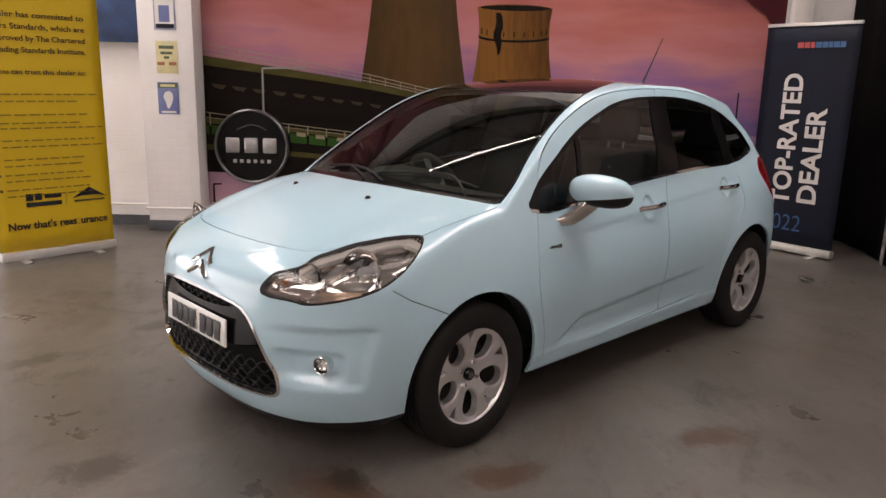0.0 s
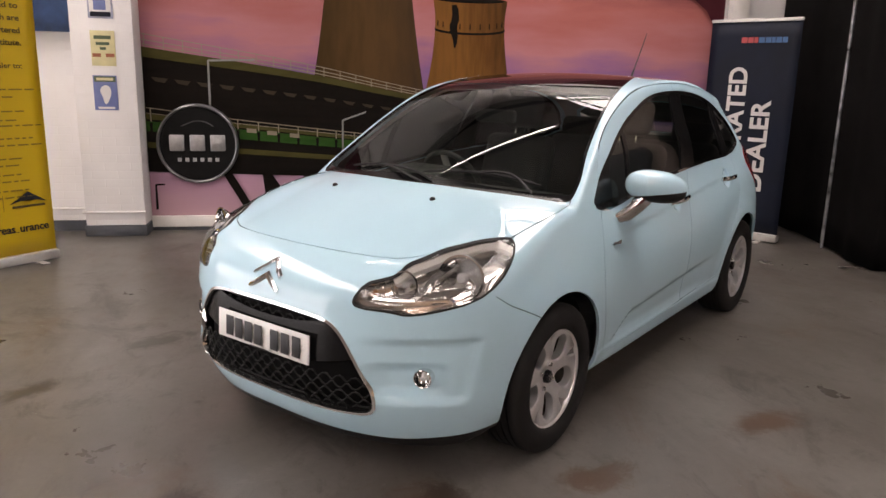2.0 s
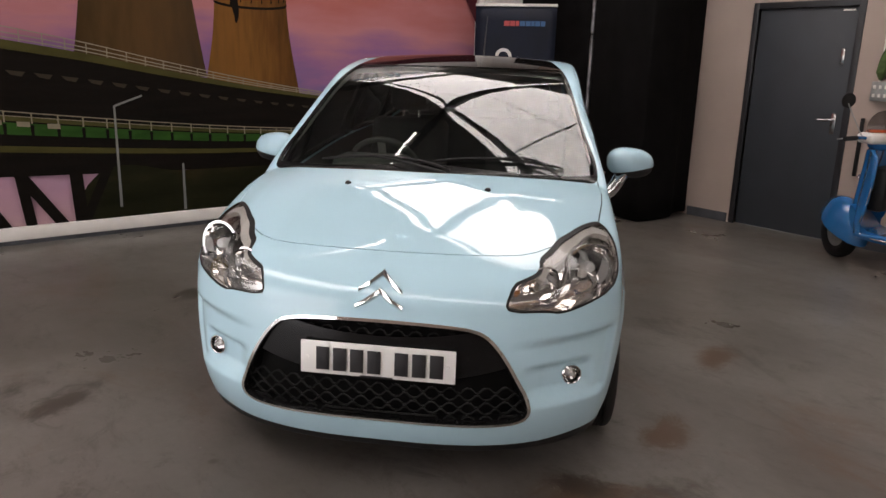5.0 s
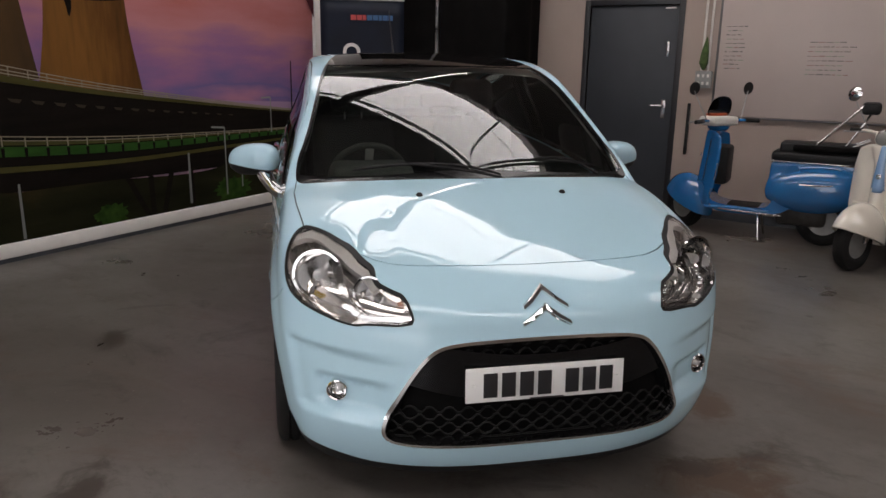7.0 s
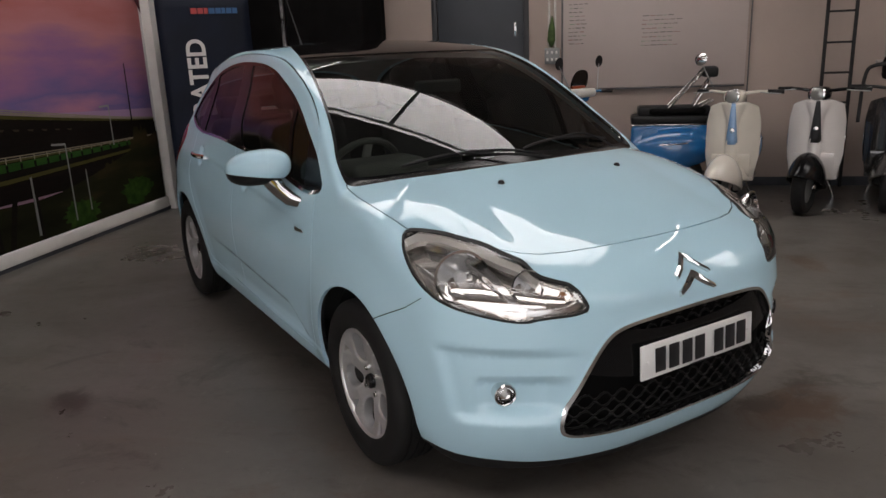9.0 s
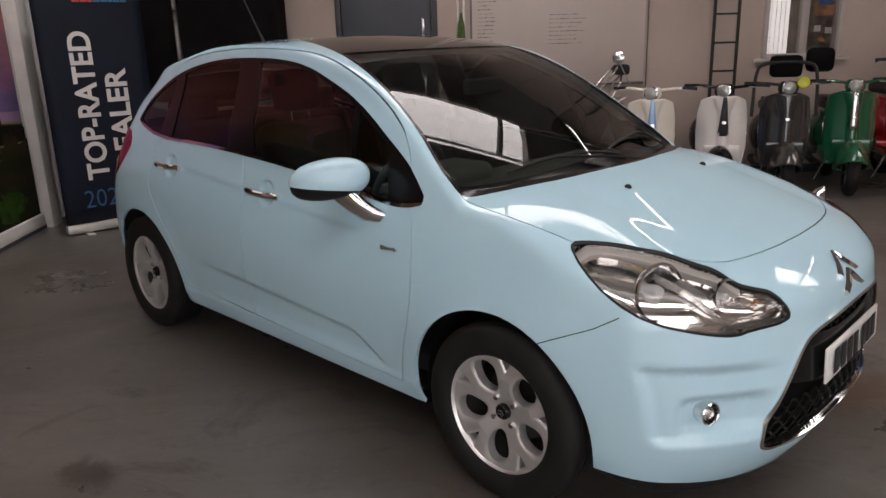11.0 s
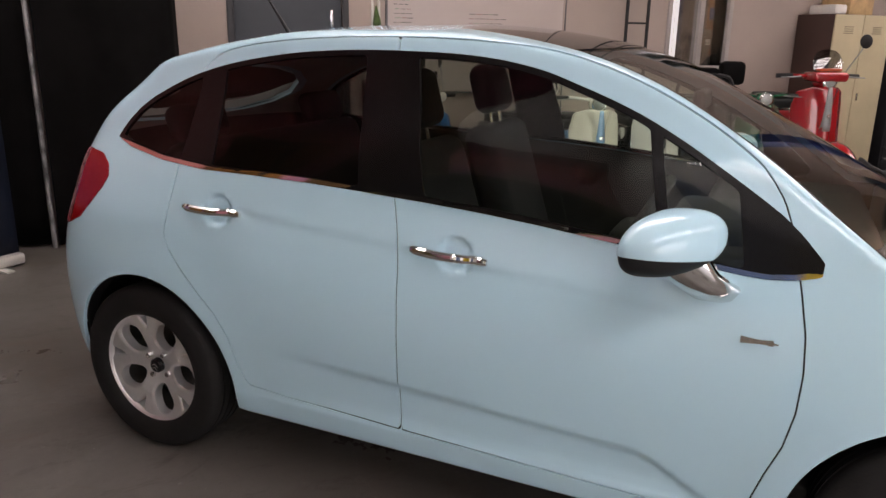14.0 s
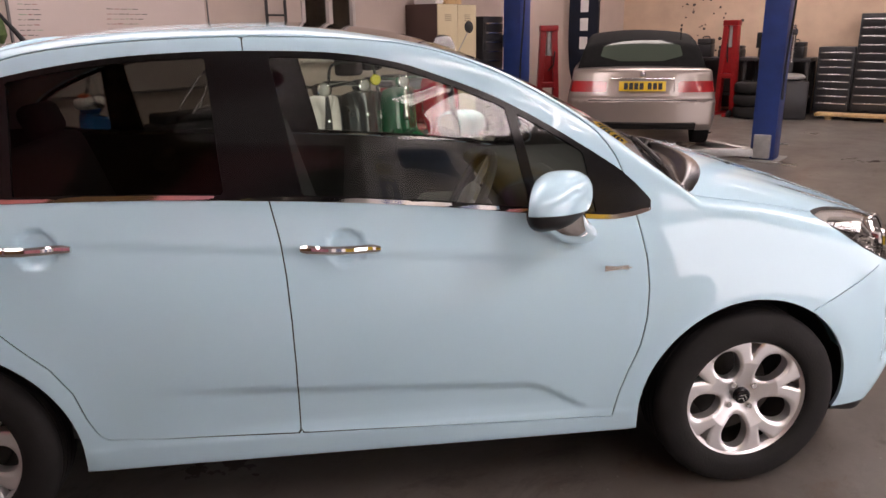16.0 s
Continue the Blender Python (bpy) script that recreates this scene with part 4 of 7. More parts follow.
panes = [
    ("front_quarter_glass", lambda p: np.maximum.reduce([inset(p), leans(p, (-0.770, 1.294), (-0.702, 0.98)), -leans(p, (-0.56, 1.126), (-0.525, 0.94))]), GLASS),
    ("front_door_glass", lambda p: np.maximum.reduce([inset(p), leans(p, (-1.482, 1.434), (-1.399, 1.036)), -leans(p, (-0.800, 1.294), (-0.732, 0.98))]), GLASS),
    ("rear_door_glass", lambda p: np.maximum.reduce([inset(p), leans(p, (-2.219, 1.384), (-2.196, 1.058)), -leans(p, (-1.662, 1.431), (-1.620, 1.044))]), PRIVACY),
    ("rear_quarter_glass", lambda p: np.maximum.reduce([inset(p), -leans(p, (-2.315, 1.351), (-2.340, 1.061))]), PRIVACY),
]
for name, f, mat in panes:
    pane, dlo = split(dlo, f)
    for ob in both(name, pane, mat, car, "", 0, -0.004):
        ob.visible_shadow = False
both("window_surround", dlo, BLACK_GLOSS, car, "gloss black window pillars", 0.012)

# windscreen running up into the black roof
screen, body = split(body, lambda p: np.maximum(area_side(SCREEN, p[:, 0], p[:, 1]), 0.93 - p[:, 2]))
roof_panel, screen = split(screen, lambda p: p[:, 0] + 0.97 + 0.06 * (side(p) / 0.5) ** 2)
clear, screen = split(screen, lambda p: np.maximum(area_side(SCREEN, p[:, 0], p[:, 1]) + 0.013, p[:, 0] + 0.122 + 0.135 * (side(p) / 0.72) ** 2))
skin_part("roof_glass", rim(roof_panel, 0.01), BLACK_GLASS, car, "glossy black glass roof")
glass_ob = skin_part("windscreen", moved(clear, -0.003), GLASS, car)
glass_ob.visible_shadow = False
skin_part("screen_border", rim(screen, 0.012), BLACK_GLOSS, car, "black windscreen border")
back, body = split(body, lambda p: np.maximum.reduce([area_side(outline([(0.50, 1.36), (-0.50, 1.36), (-0.60, 1.12), (0.60, 1.12)], 2), p[:, 1], p[:, 2]), p[:, 0] + 2.45]))
skin_part("rear_window", back, PRIVACY, car).visible_shadow = False

# lamps and grille
heads, body = split(body, lambda p: np.maximum(area_side(HEAD, front_u(p), p[:, 2]), 0.12 - p[:, 0]))
gasket, cover = split(heads, lambda p: -area_side(HEAD, front_u(p), p[:, 2]) - 0.007)
both("lamp_gasket", gasket, BLACK_PLASTIC, car, "", 0.02, -0.001)
shell_trim, _ = split(cover, lambda p: line_far(soft_line([(-0.30, 0.905), (-0.198, 0.893), (-0.057, 0.838), (0.018, 0.762), (0.060, 0.712), (0.14, 0.716), (0.222, 0.722), (0.205, 0.77)], 1), front_u(p), p[:, 2]) - 0.0095)
lamps = []
for name_half in split(cover, lambda p: p[:, 1]):
    lamp = skin_part("headlamp", rim(moved(name_half, -0.060), -0.055), LAMP_SHELL, car, "clear headlamp with chrome reflectors")
    skin_part("lamp_cover", name_half, LENS, lamp).visible_shadow = False
    lamps.append((lamp, -1 if name_half[0][:, 1].mean() < 0 else 1))
for lamp, half in zip(lamps, split(shell_trim, lambda p: p[:, 1])):
    skin_part("lamp_bezel", rim(moved(half, -0.022), 0.03), SATIN, lamp[0])
top_band, _ = split(cover, lambda p: line_far(soft_line([(-0.355, 0.885), (-0.31, 0.905), (-0.233, 0.903), (-0.156, 0.888), (-0.097, 0.877), (-0.013, 0.852), (0.042, 0.836), (0.085, 0.806)], 1), front_u(p), p[:, 2]) - 0.010)
for lamp, half in zip(lamps, split(top_band, lambda p: p[:, 1])):
    skin_part("lamp_band", rim(moved(half, -0.012), 0.02), LAMP_BAND, lamp[0], "pale satin upper band")


def bowl(r, depth):
    prof = [(r * 1.10, 0.004), (r * 1.10, 0.010), (r * 1.0, 0.010)] + [(r * math.cos(a), -depth * math.sin(a)) for a in (0.1, 0.35, 0.6, 0.85, 1.1, 1.35)] + [(0, -depth)]
    return lathe(bmesh.new(), prof, 28)


for lamp, s in lamps:
    for (x, y, z), r, d in (((0.474, 0.680, 0.803), 0.078, 0.050), ((0.602, 0.527, 0.777), 0.047, 0.036)):
        m = look((x, y * s, z), (x - 1.0, (y - 0.35) * s, z - 0.10))
        ob = part("reflector", bowl(r, d), CHROME, lamp)
        ob.matrix_basis = m
        ob = part("bulb", lathe(bmesh.new(), [(0, 0.014), (r * 0.2, 0.010), (r * 0.26, -0.004), (r * 0.2, -d)], 16), BULB, lamp)
        ob.matrix_basis = m
    ob = part("indicator", boxed(-0.022, 0.022, -0.013, 0.013, -0.008, 0.004, 0.004), AMBER, lamp, "amber indicator lens")
    ob.matrix_basis = look((0.662, 0.425 * s, 0.755), (1.6, 0.9 * s, 0.80))

grille, body = split(body, lambda p: np.maximum(area_side(GRILLE, p[:, 1], p[:, 2]), 0.5 - p[:, 0]))
chrome_ring, grille = split(grille, lambda p: -area_side(GRILLE, p[:, 1], p[:, 2]) - 0.0105)
grille_ob = skin_part("grille", rim(moved(grille, -0.045), -0.045), BLACK_DEEP, car, "black honeycomb grille with a chrome edge")
skin_part("grille_edge", rim(moved(chrome_ring, 0.004), 0.02), CHROME, grille_ob)
bar, _ = split(grille, lambda p: np.maximum(np.abs(p[:, 2] - 0.535 - 0.05 * (p[:, 1] / 0.4) ** 2) - 0.075, -area_side(GRILLE, p[:, 1], p[:, 2]) * 0 - 1))
skin_part("plate_bar", rim(moved(bar, -0.014), 0.03), BLACK_GLOSS, grille_ob)
rows = [0.618, 0.646] + [0.326 + 0.027 * i for i in range(5)]
for n, z0 in enumerate(rows):
    pts = []
    for i in range(-42, 43):
        y = i * 0.012
        z = z0 + 0.0085 * max(-1, min(1, 2 * math.cos(math.pi * (i / 2.5 + n))))
        if area_side(GRILLE, np.array([y]), np.array([z]))[0] < -0.012:
            pts.append((0.0, y, z))
    if pts:
        deep = meets(car_body, pts, (1, 0, 0), 0.2, 0.95) - 0.026
        pts = [(x, y, z) for x, (_, y, z) in zip(deep, pts)]
    if len(pts) > 4:
        part("grille_slat", tube(bmesh.new(), pts, 0.0036, 5), GRILLE_BLACK, grille_ob)

tails, body = split(body, lambda p: np.maximum.reduce([area_side(TAIL, p[:, 0], p[:, 2]), 0.35 - side(p), p[:, 0] + 2.6]))
both("tail_lamp", tails, TAIL_RED, car, "red tail lamp lens", 0.02, 0.004)

# panels: bumper lip, gaps, doors, hood, the rest
lip, body = split(body, lambda p: np.maximum(p[:, 2] - 0.205 - 0.03 * step(0.5, 0.8, side(p)), 0.33 - p[:, 0]))
skin_part("bumper_lip", lip, BLACK_PLASTIC, car, "black lower bumper lip")
under, body = split(body, lambda p: p[:, 2] - 0.222 + 0.06 * step(0.3, 0.5, p[:, 0]))
skin_part("underbody", under, BLACK_PLASTIC, car)
gaps = []


def panel(f, half=0.0021):
    """Cuts a panel out of the body and keeps the narrow gap round it apart."""
    global body
    one, rest = split(body, lambda p: f(p) + half)
    gap, body = split(rest, lambda p: f(p) - half)
    gaps.append(gap)
    return one


door_f = panel(lambda p: np.maximum(area_side(F_DOOR, p[:, 0], p[:, 2]), 0.35 - side(p)))
door_r = panel(lambda p: np.maximum(area_side(R_DOOR, p[:, 0], p[:, 2]), 0.35 - side(p)))
hood = panel(lambda p: np.maximum(area_side(HOOD, p[:, 0], p[:, 1]), 0.80 - p[:, 2]), 0.0022)
bumper = panel(lambda p: np.maximum(0.10 - p[:, 0], p[:, 2] - np.interp(p[:, 0], [0.1, 0.22, 0.349, 0.43, 0.46, 0.9], [0.58, 0.640, 0.700, 0.752, 1.3, 1.4])), 0.0018)
for g in gaps:
    if abs(g[0][:, 1]).min() > 0.2:
        both("panel_gap", g, GAP, car, "", 0, -0.005)
    else:
        skin_part("panel_gap", moved(g, -0.005), GAP, car)
doors = {("front", s): d for d, s in zip(both("front_door", door_f, PAINT, car, "", 0.010), (-1, 1))}
doors |= {("rear", s): d for d, s in zip(both("rear_door", door_r, PAINT, car, "", 0.010), (-1, 1))}
skin_part("hood", rim(hood, 0.010), PAINT, car)
skin_part("front_bumper", rim(bumper, 0.012), PAINT, car)
skin_part("body_shell", rim(body, 0.014), PAINT, car)

# cabin lining, wheel wells
lining = skin_of(lambda p: car_body(p) + 0.035, (-3.1, -0.9, 0.2), (0.2, 0.9, 1.55), 0.035, 2)
_, lining = split(lining, lambda p: np.maximum.reduce([area_side(DLO, p[:, 0], p[:, 2]), 0.35 - side(p), 0.85 - p[:, 2]]))
_, lining = split(lining, lambda p: np.maximum.reduce([area_side(SCREEN, p[:, 0], p[:, 1]) + 0.01, 0.9 - p[:, 2], -1.0 - p[:, 0]]))
_, lining = split(lining, lambda p: np.maximum.reduce([area_side(outline([(0.50, 1.36), (-0.50, 1.36), (-0.60, 1.12), (0.60, 1.12)], 2), p[:, 1], p[:, 2]), p[:, 0] + 2.45]))
_, lining = split(lining, lambda p: -0.12 - p[:, 0])
_, lining = split(lining, lambda p: arch(p) - 0.02)
pale, dark = split(lining, lambda p: 1.10 - p[:, 2])
skin_part("headlining", pale, TRIM_PALE, car)
skin_part("cabin_lining", dark, TRIM_DARK, car)
for wx in (-0.012, -2.45):
    for s in (1, -1):
        prof = [(0.372, 0.13), (0.372, -0.12), (0.30, -0.16), (0.0, -0.16)]
        ob = part("wheel_well", lathe(bmesh.new(), prof, 40), BLACK_PLASTIC, car)
        bm = bmesh.new()
        bm.from_mesh(ob.data)
        bmesh.ops.transform(bm, matrix=pose(wx, 0.62 * s, 0.31, -90 * s), verts=bm.verts)
        bmesh.ops.bisect_plane(bm, geom=bm.verts[:] + bm.edges[:] + bm.faces[:], plane_co=(0, 0, 0.205), plane_no=(0, 0, -1), clear_outer=True)
        bm.to_mesh(ob.data)
        bm.free()

# wheels
tyre_prof = [(0.205, 0.085), (0.215, 0.096), (0.235, 0.101), (0.262, 0.101), (0.285, 0.096), (0.300, 0.087), (0.3075, 0.076)]
for g in (0.052, 0.018):
    tyre_prof += [(0.310, g + 0.010), (0.310, g + 0.005), (0.302, g + 0.004), (0.302, g - 0.004), (0.310, g - 0.005)]
tyre_prof = tyre_prof + [(r, -z) for r, z in tyre_prof[::-1]]
tyre_me = bm_mesh("tyre", lathe(bmesh.new(), tyre_prof, 72), TYRE)
th = np.linspace(0, 2 * np.pi, 200, endpoint=False)
rr = np.concatenate([np.linspace(0.022, 0.198, 46), [0.2005]])
T, Rr = np.meshgrid(th, rr)
dish = 0.030 - 0.022 * (1 - step(0.03, 0.12, Rr)) + 0.010 * step(0.15, 0.2, Rr)
pts = np.stack([Rr * np.cos(T), Rr * np.sin(T), dish], -1).reshape(-1, 3)
m_, n_ = len(rr), len(th)
i, j = np.meshgrid(np.arange(m_ - 1), np.arange(n_), indexing="ij")
a, b, c, d = i * n_ + j, i * n_ + (j + 1) % n_, (i + 1) * n_ + (j + 1) % n_, (i + 1) * n_ + j
a, b, c, d = (q.ravel() for q in (a, b, c, d))
face = (pts, np.tile([0.0, 0.0, 1.0], (len(pts), 1)), np.concatenate([np.stack([a, d, c], 1), np.stack([a, c, b], 1)]))


def wheel_holes(p):
    r, t = np.hypot(p[:, 0], p[:, 1]), np.arctan2(p[:, 1], p[:, 0])
    s = (t + math.pi / 5) % (2 * math.pi / 5) - math.pi / 5
    u, w = r * np.cos(s) - 0.130, r * np.sin(s)
    egg = (np.sqrt((u / 0.058) ** 2 + (w / (0.044 + 0.13 * np.clip(u, -0.05, 0.05))) ** 2) - 1) * 0.04
    s2 = t % (2 * math.pi / 5) - math.pi / 5
    u2, w2 = r * np.cos(s2), np.abs(r * np.sin(s2))
    tri = np.maximum.reduce([w2 - (u2 - 0.150) * 0.42, r - 0.1955])
    return np.minimum(egg, tri)


holes, face = split(face, wheel_holes)
hollow = wheel_holes(face[0])
round_off = np.clip(1 - hollow / 0.012, 0, 1) ** 2
p_, n0, t_ = face
p_ = p_.copy()
p_[:, 2] -= 0.006 * round_off
g2 = np.stack([(wheel_holes(p_ + np.eye(3)[k] * 1e-4) - wheel_holes(p_ - np.eye(3)[k] * 1e-4)) / 2e-4 for k in range(2)] + [np.zeros(len(p_))], 1)
n0 = n0 - g2 * (0.9 * np.clip(1 - hollow / 0.012, 0, 1))[:, None]
slope = np.where((np.hypot(p_[:, 0], p_[:, 1]) < 0.12) & (np.hypot(p_[:, 0], p_[:, 1]) > 0.03), 0.25, 0.0)
n0[:, :2] -= p_[:, :2] / np.maximum(np.hypot(p_[:, 0], p_[:, 1]), 1e-6)[:, None] * slope[:, None]
n0 /= np.linalg.norm(n0, axis=1)[:, None]
e_rim = rim((p_, np.tile([0.0, 0.0, 1.0], (len(p_), 1)), t_), 0.035)
e_rim[1][: len(n0)] = n0
spoke_me = skin_mesh("spokes", e_rim, ALLOY)
lip_me = bm_mesh("rim", lathe(bmesh.new(), [(0.197, 0.036), (0.204, 0.046), (0.213, 0.052), (0.219, 0.048), (0.219, 0.036)], 72), ALLOY)
barrel_me = bm_mesh("barrel", lathe(bmesh.new(), [(0.218, 0.034), (0.205, 0.028), (0.196, 0.0), (0.188, -0.09), (0.205, -0.10)], 72), HUB_GREY)
hub_me = bm_mesh("hub", lathe(bmesh.new(), [(0, -0.040), (0.13, -0.040), (0.135, -0.044), (0.135, -0.058), (0.06, -0.06), (0, -0.06)], 40), HUB_GREY)
cap_me = bm_mesh("centre_cap", lathe(bmesh.new(), [(0, 0.020), (0.022, 0.019), (0.027, 0.014), (0.028, 0.0)], 28), BLACK_GLOSS)
bolt_me = bm_mesh("bolt", lathe(bmesh.new(), [(0, 0.020), (0.009, 0.020), (0.0105, 0.016), (0.0105, 0.0)], 12), SATIN)
pocket_me = bm_mesh("bolt_hole", lathe(bmesh.new(), [(0.013, 0.0185), (0.016, 0.0195), (0.017, 0.0175)], 16), HUB_GREY)
mark_bm = bmesh.new()
for dz in (-0.006, 0.007):
    slab(mark_bm, [(-0.014, dz - 0.006), (0, dz + 0.004), (0.014, dz - 0.006), (0.014, dz - 0.010), (0, dz), (-0.014, dz - 0.010)], 0.019, 0.021)
mark_me = bm_mesh("cap_mark", mark_bm, SATIN)


def child(name, me, parent, m=None):
    ob = new(name, me)
    ob.parent = parent
    if m is not None:
        ob.matrix_basis = m
    return ob


for (wx, s), spin in zip(((0, 1), (0, -1), (-2.466, 1), (-2.466, -1)), (20, -97, 60, -80)):
    m = pose(wx, (0.735 if wx == 0 else 0.735) * s, 0.31, -90 * s)
    hub = child("wheel", hub_me, car, m)
    tagged(hub, "silver five-spoke alloy wheel with a black tyre")
    child("tyre", tyre_me, hub)
    turn = pose(0, 0, 0.034, 0, 0, spin)
    child("rim", lip_me, hub, pose(0, 0, 0.034))
    child("barrel", barrel_me, hub, pose(0, 0, 0.034))
    child("spokes", spoke_me, hub, turn)
    child("centre_cap", cap_me, hub, pose(0, 0, 0.045))
    child("cap_mark", mark_me, hub, pose(0, 0, 0.045, 0, 0, spin + 70))
    for k in range(4):
        a = radians(spin + 45 + 90 * k)
        child("bolt", bolt_me, hub, pose(0.052 * math.cos(a), 0.052 * math.sin(a), 0.036))

# handles, badges, mirrors
for s in (1, -1):
    for kind, x0, z0, x1, z1 in (("rear", -2.262, 0.931, -2.042, 0.924), ("front", -1.412, 0.899, -1.184, 0.885)):
        bm = bmesh.new()
        path = []
        for k in range(13):
            u = k / 12
            x, z = x0 + (x1 - x0) * u, z0 + (z1 - z0) * u
            path.append((x, (on_side(-2.30 if kind == "rear" else -1.46, z) + 0.004 + (0.026 * math.sin(math.pi * min(1, u * 1.1 + 0.12)) ** 0.6)) * s, z))
        tube(bm, path, [0.009] + [0.0125] * 11 + [0.008], 10)
        for v in bm.verts:
            mid = np.interp(v.co.x, [x0, x1], [z0, z1])
            v.co.z = mid + (v.co.z - mid) * 1.15
        part("door_handle", bm, CHROME, doors[(kind, s)], "chrome door handle")
    bm = bmesh.new()
    for k in range(4):
        box(bm, -0.012 * k - 0.452, -0.012 * k - 0.441, -0.002, 0.002, -0.007 + 0.0015 * k, 0.007 - 0.001 * k)
    slab(bm, [(-0.515, 0.009), (-0.43, 0.000), (-0.43, -0.003), (-0.515, -0.009)], -0.0015, 0.0015, pose(0, 0, 0, 90))
    ob = part("badge", bm, SATIN, doors[("front", s)], "small chrome trim badge")
    ob.matrix_basis = pose(0, on_side(-0.472, 0.80, s) + 0.002 * s, 0.80, 0, 0, -1.5 * s)

    def mirror_cap(p, s=s):
        x, y, z = (p[..., 0] + 0.700 + 0.42 * (p[..., 1] * s - 0.90)) / 0.092, (p[..., 1] * s - 0.903) / 0.122, (p[..., 2] - 1.032) / 0.074
        x = np.where(x < 0, x * 1.25, x * (0.80 + 0.25 * np.clip(y, 0, 1)))
        z = z + 0.18 * y - 0.1 * x
        yy = np.where(y > 0, y, y * 1.08)
        return ((np.abs(x) ** 2.6 + np.abs(yy) ** 2.5 + np.abs(z) ** 2.3 + 1e-9) ** (1 / 2.4) - 1) * 0.08

    cap = skin_of(mirror_cap, (-0.90, min(0.75 * s, 1.06 * s), 0.92), (-0.52, max(0.75 * s, 1.06 * s), 1.14), 0.0075)
    lower, cap = split(cap, lambda p: p[:, 2] - 1.000 - 0.12 * (np.abs(p[:, 1]) - 0.89))
    face_, cap = split(cap, lambda p: p[:, 0] + 0.752 + 0.42 * (np.abs(p[:, 1]) - 0.90))
    mirror = skin_part("door_mirror", rim(cap, 0.006), PAINT, car, "pale blue door mirror on a chrome stalk")
    skin_part("mirror_base", moved(lower, -0.003), BLACK_PLASTIC, mirror)
    face_[0][:, 0] = -0.752 - 0.42 * (np.abs(face_[0][:, 1]) - 0.90)
    face_[1][:] = (-0.922, -0.387 * s, 0.0)
    ring_, face_ = split(face_, lambda p: 1 - ((np.abs(p[:, 1]) - 0.903) / 0.106) ** 2 - ((p[:, 2] - 1.04) / 0.062) ** 2)
    skin_part("mirror_frame", ring_, BLACK_PLASTIC, mirror)
    skin_part("mirror_glass", moved(face_, -0.006), material("mirror", (0.8, 0.8, 0.8), 0.02, 1.0) if s == 1 else bpy.data.materials["mirror"], mirror)
    bm = bmesh.new()
    tube(bm, [(-0.572, 0.788 * s, 0.892), (-0.592, 0.815 * s, 0.904), (-0.624, 0.842 * s, 0.935), (-0.656, 0.864 * s, 0.972), (-0.67, 0.87 * s, 0.990)], [0.026, 0.031, 0.030, 0.034, 0.034], 12)
    for v in bm.verts:
        v.co.x += (v.co.x - np.interp(v.co.z, [0.892, 0.990], [-0.572, -0.67])) * 0.7
    part("mirror_stalk", bm, CHROME, mirror)

# nose: marks, plate, fog lamps, washer jets, wipers, aerial
for dz, w in ((0.0, 0.078), (0.047, 0.072)):
    bm = bmesh.new()
    rows_ = []
    for y, z in ((-w, 0.716), (-w * 0.55, 0.737), (-w * 0.2, 0.757), (0, 0.768), (w * 0.2, 0.757), (w * 0.55, 0.737), (w, 0.716)):
        z += dz
        tall = 0.030 - 0.013 * abs(y) / w
        x = on_front(y, z - tall / 2)
        rows_.append([bm.verts.new((x + a, y, z - tall * b)) for a, b in ((-0.006, 0.0), (0.006, 0.02), (0.014, 0.48), (0.006, 0.98), (-0.006, 1.0))])
    for p0, p1 in zip(rows_[:-1], rows_[1:]):
        for k in range(4):
            bm.faces.new((p0[k], p0[k + 1], p1[k + 1], p1[k]))
    for p0 in (rows_[0], rows_[-1]):
        bm.faces.new(p0)
    bmesh.ops.recalc_face_normals(bm, faces=bm.faces)
    part("nose_mark", bm, CHROME, car, "chrome chevron", smooth=False)
plate_x = on_front(0, 0.525) + 0.004
bm = boxed(-0.004, 0.004, -0.26, 0.26, -0.056, 0.056, 0.003)
for v in bm.verts:
    v.co.x -= 0.13 * v.co.y**2
plate = part("number_plate", bm, PLATE_WHITE, car, "white number plate with dark characters")
plate.matrix_basis = pose(plate_x, 0, 0.526, 0, -3)
for y0, wd in [(-0.205 + 0.058 * k, 0.045) for k in range(4)] + [(0.060 + 0.058 * k, 0.045) for k in range(3)]:
    part("character_bar", boxed(0.0035, 0.0055, y0, y0 + wd, -0.0395, 0.0395, 0.001), INK, plate).location.x = -0.13 * (y0 + wd / 2) ** 2
part("maker_line", boxed(0.0035, 0.0050, -0.055, 0.055, -0.052, -0.047), INK, plate)
for y in (-0.235, 0.235):
    ob = part("plate_screw", lathe(bmesh.new(), [(0, 0.003), (0.005, 0.002), (0.006, 0)], 10), PLATE_WHITE, plate)
    ob.matrix_basis = pose(0.004 - 0.13 * y * y, y, 0, 0, 90)
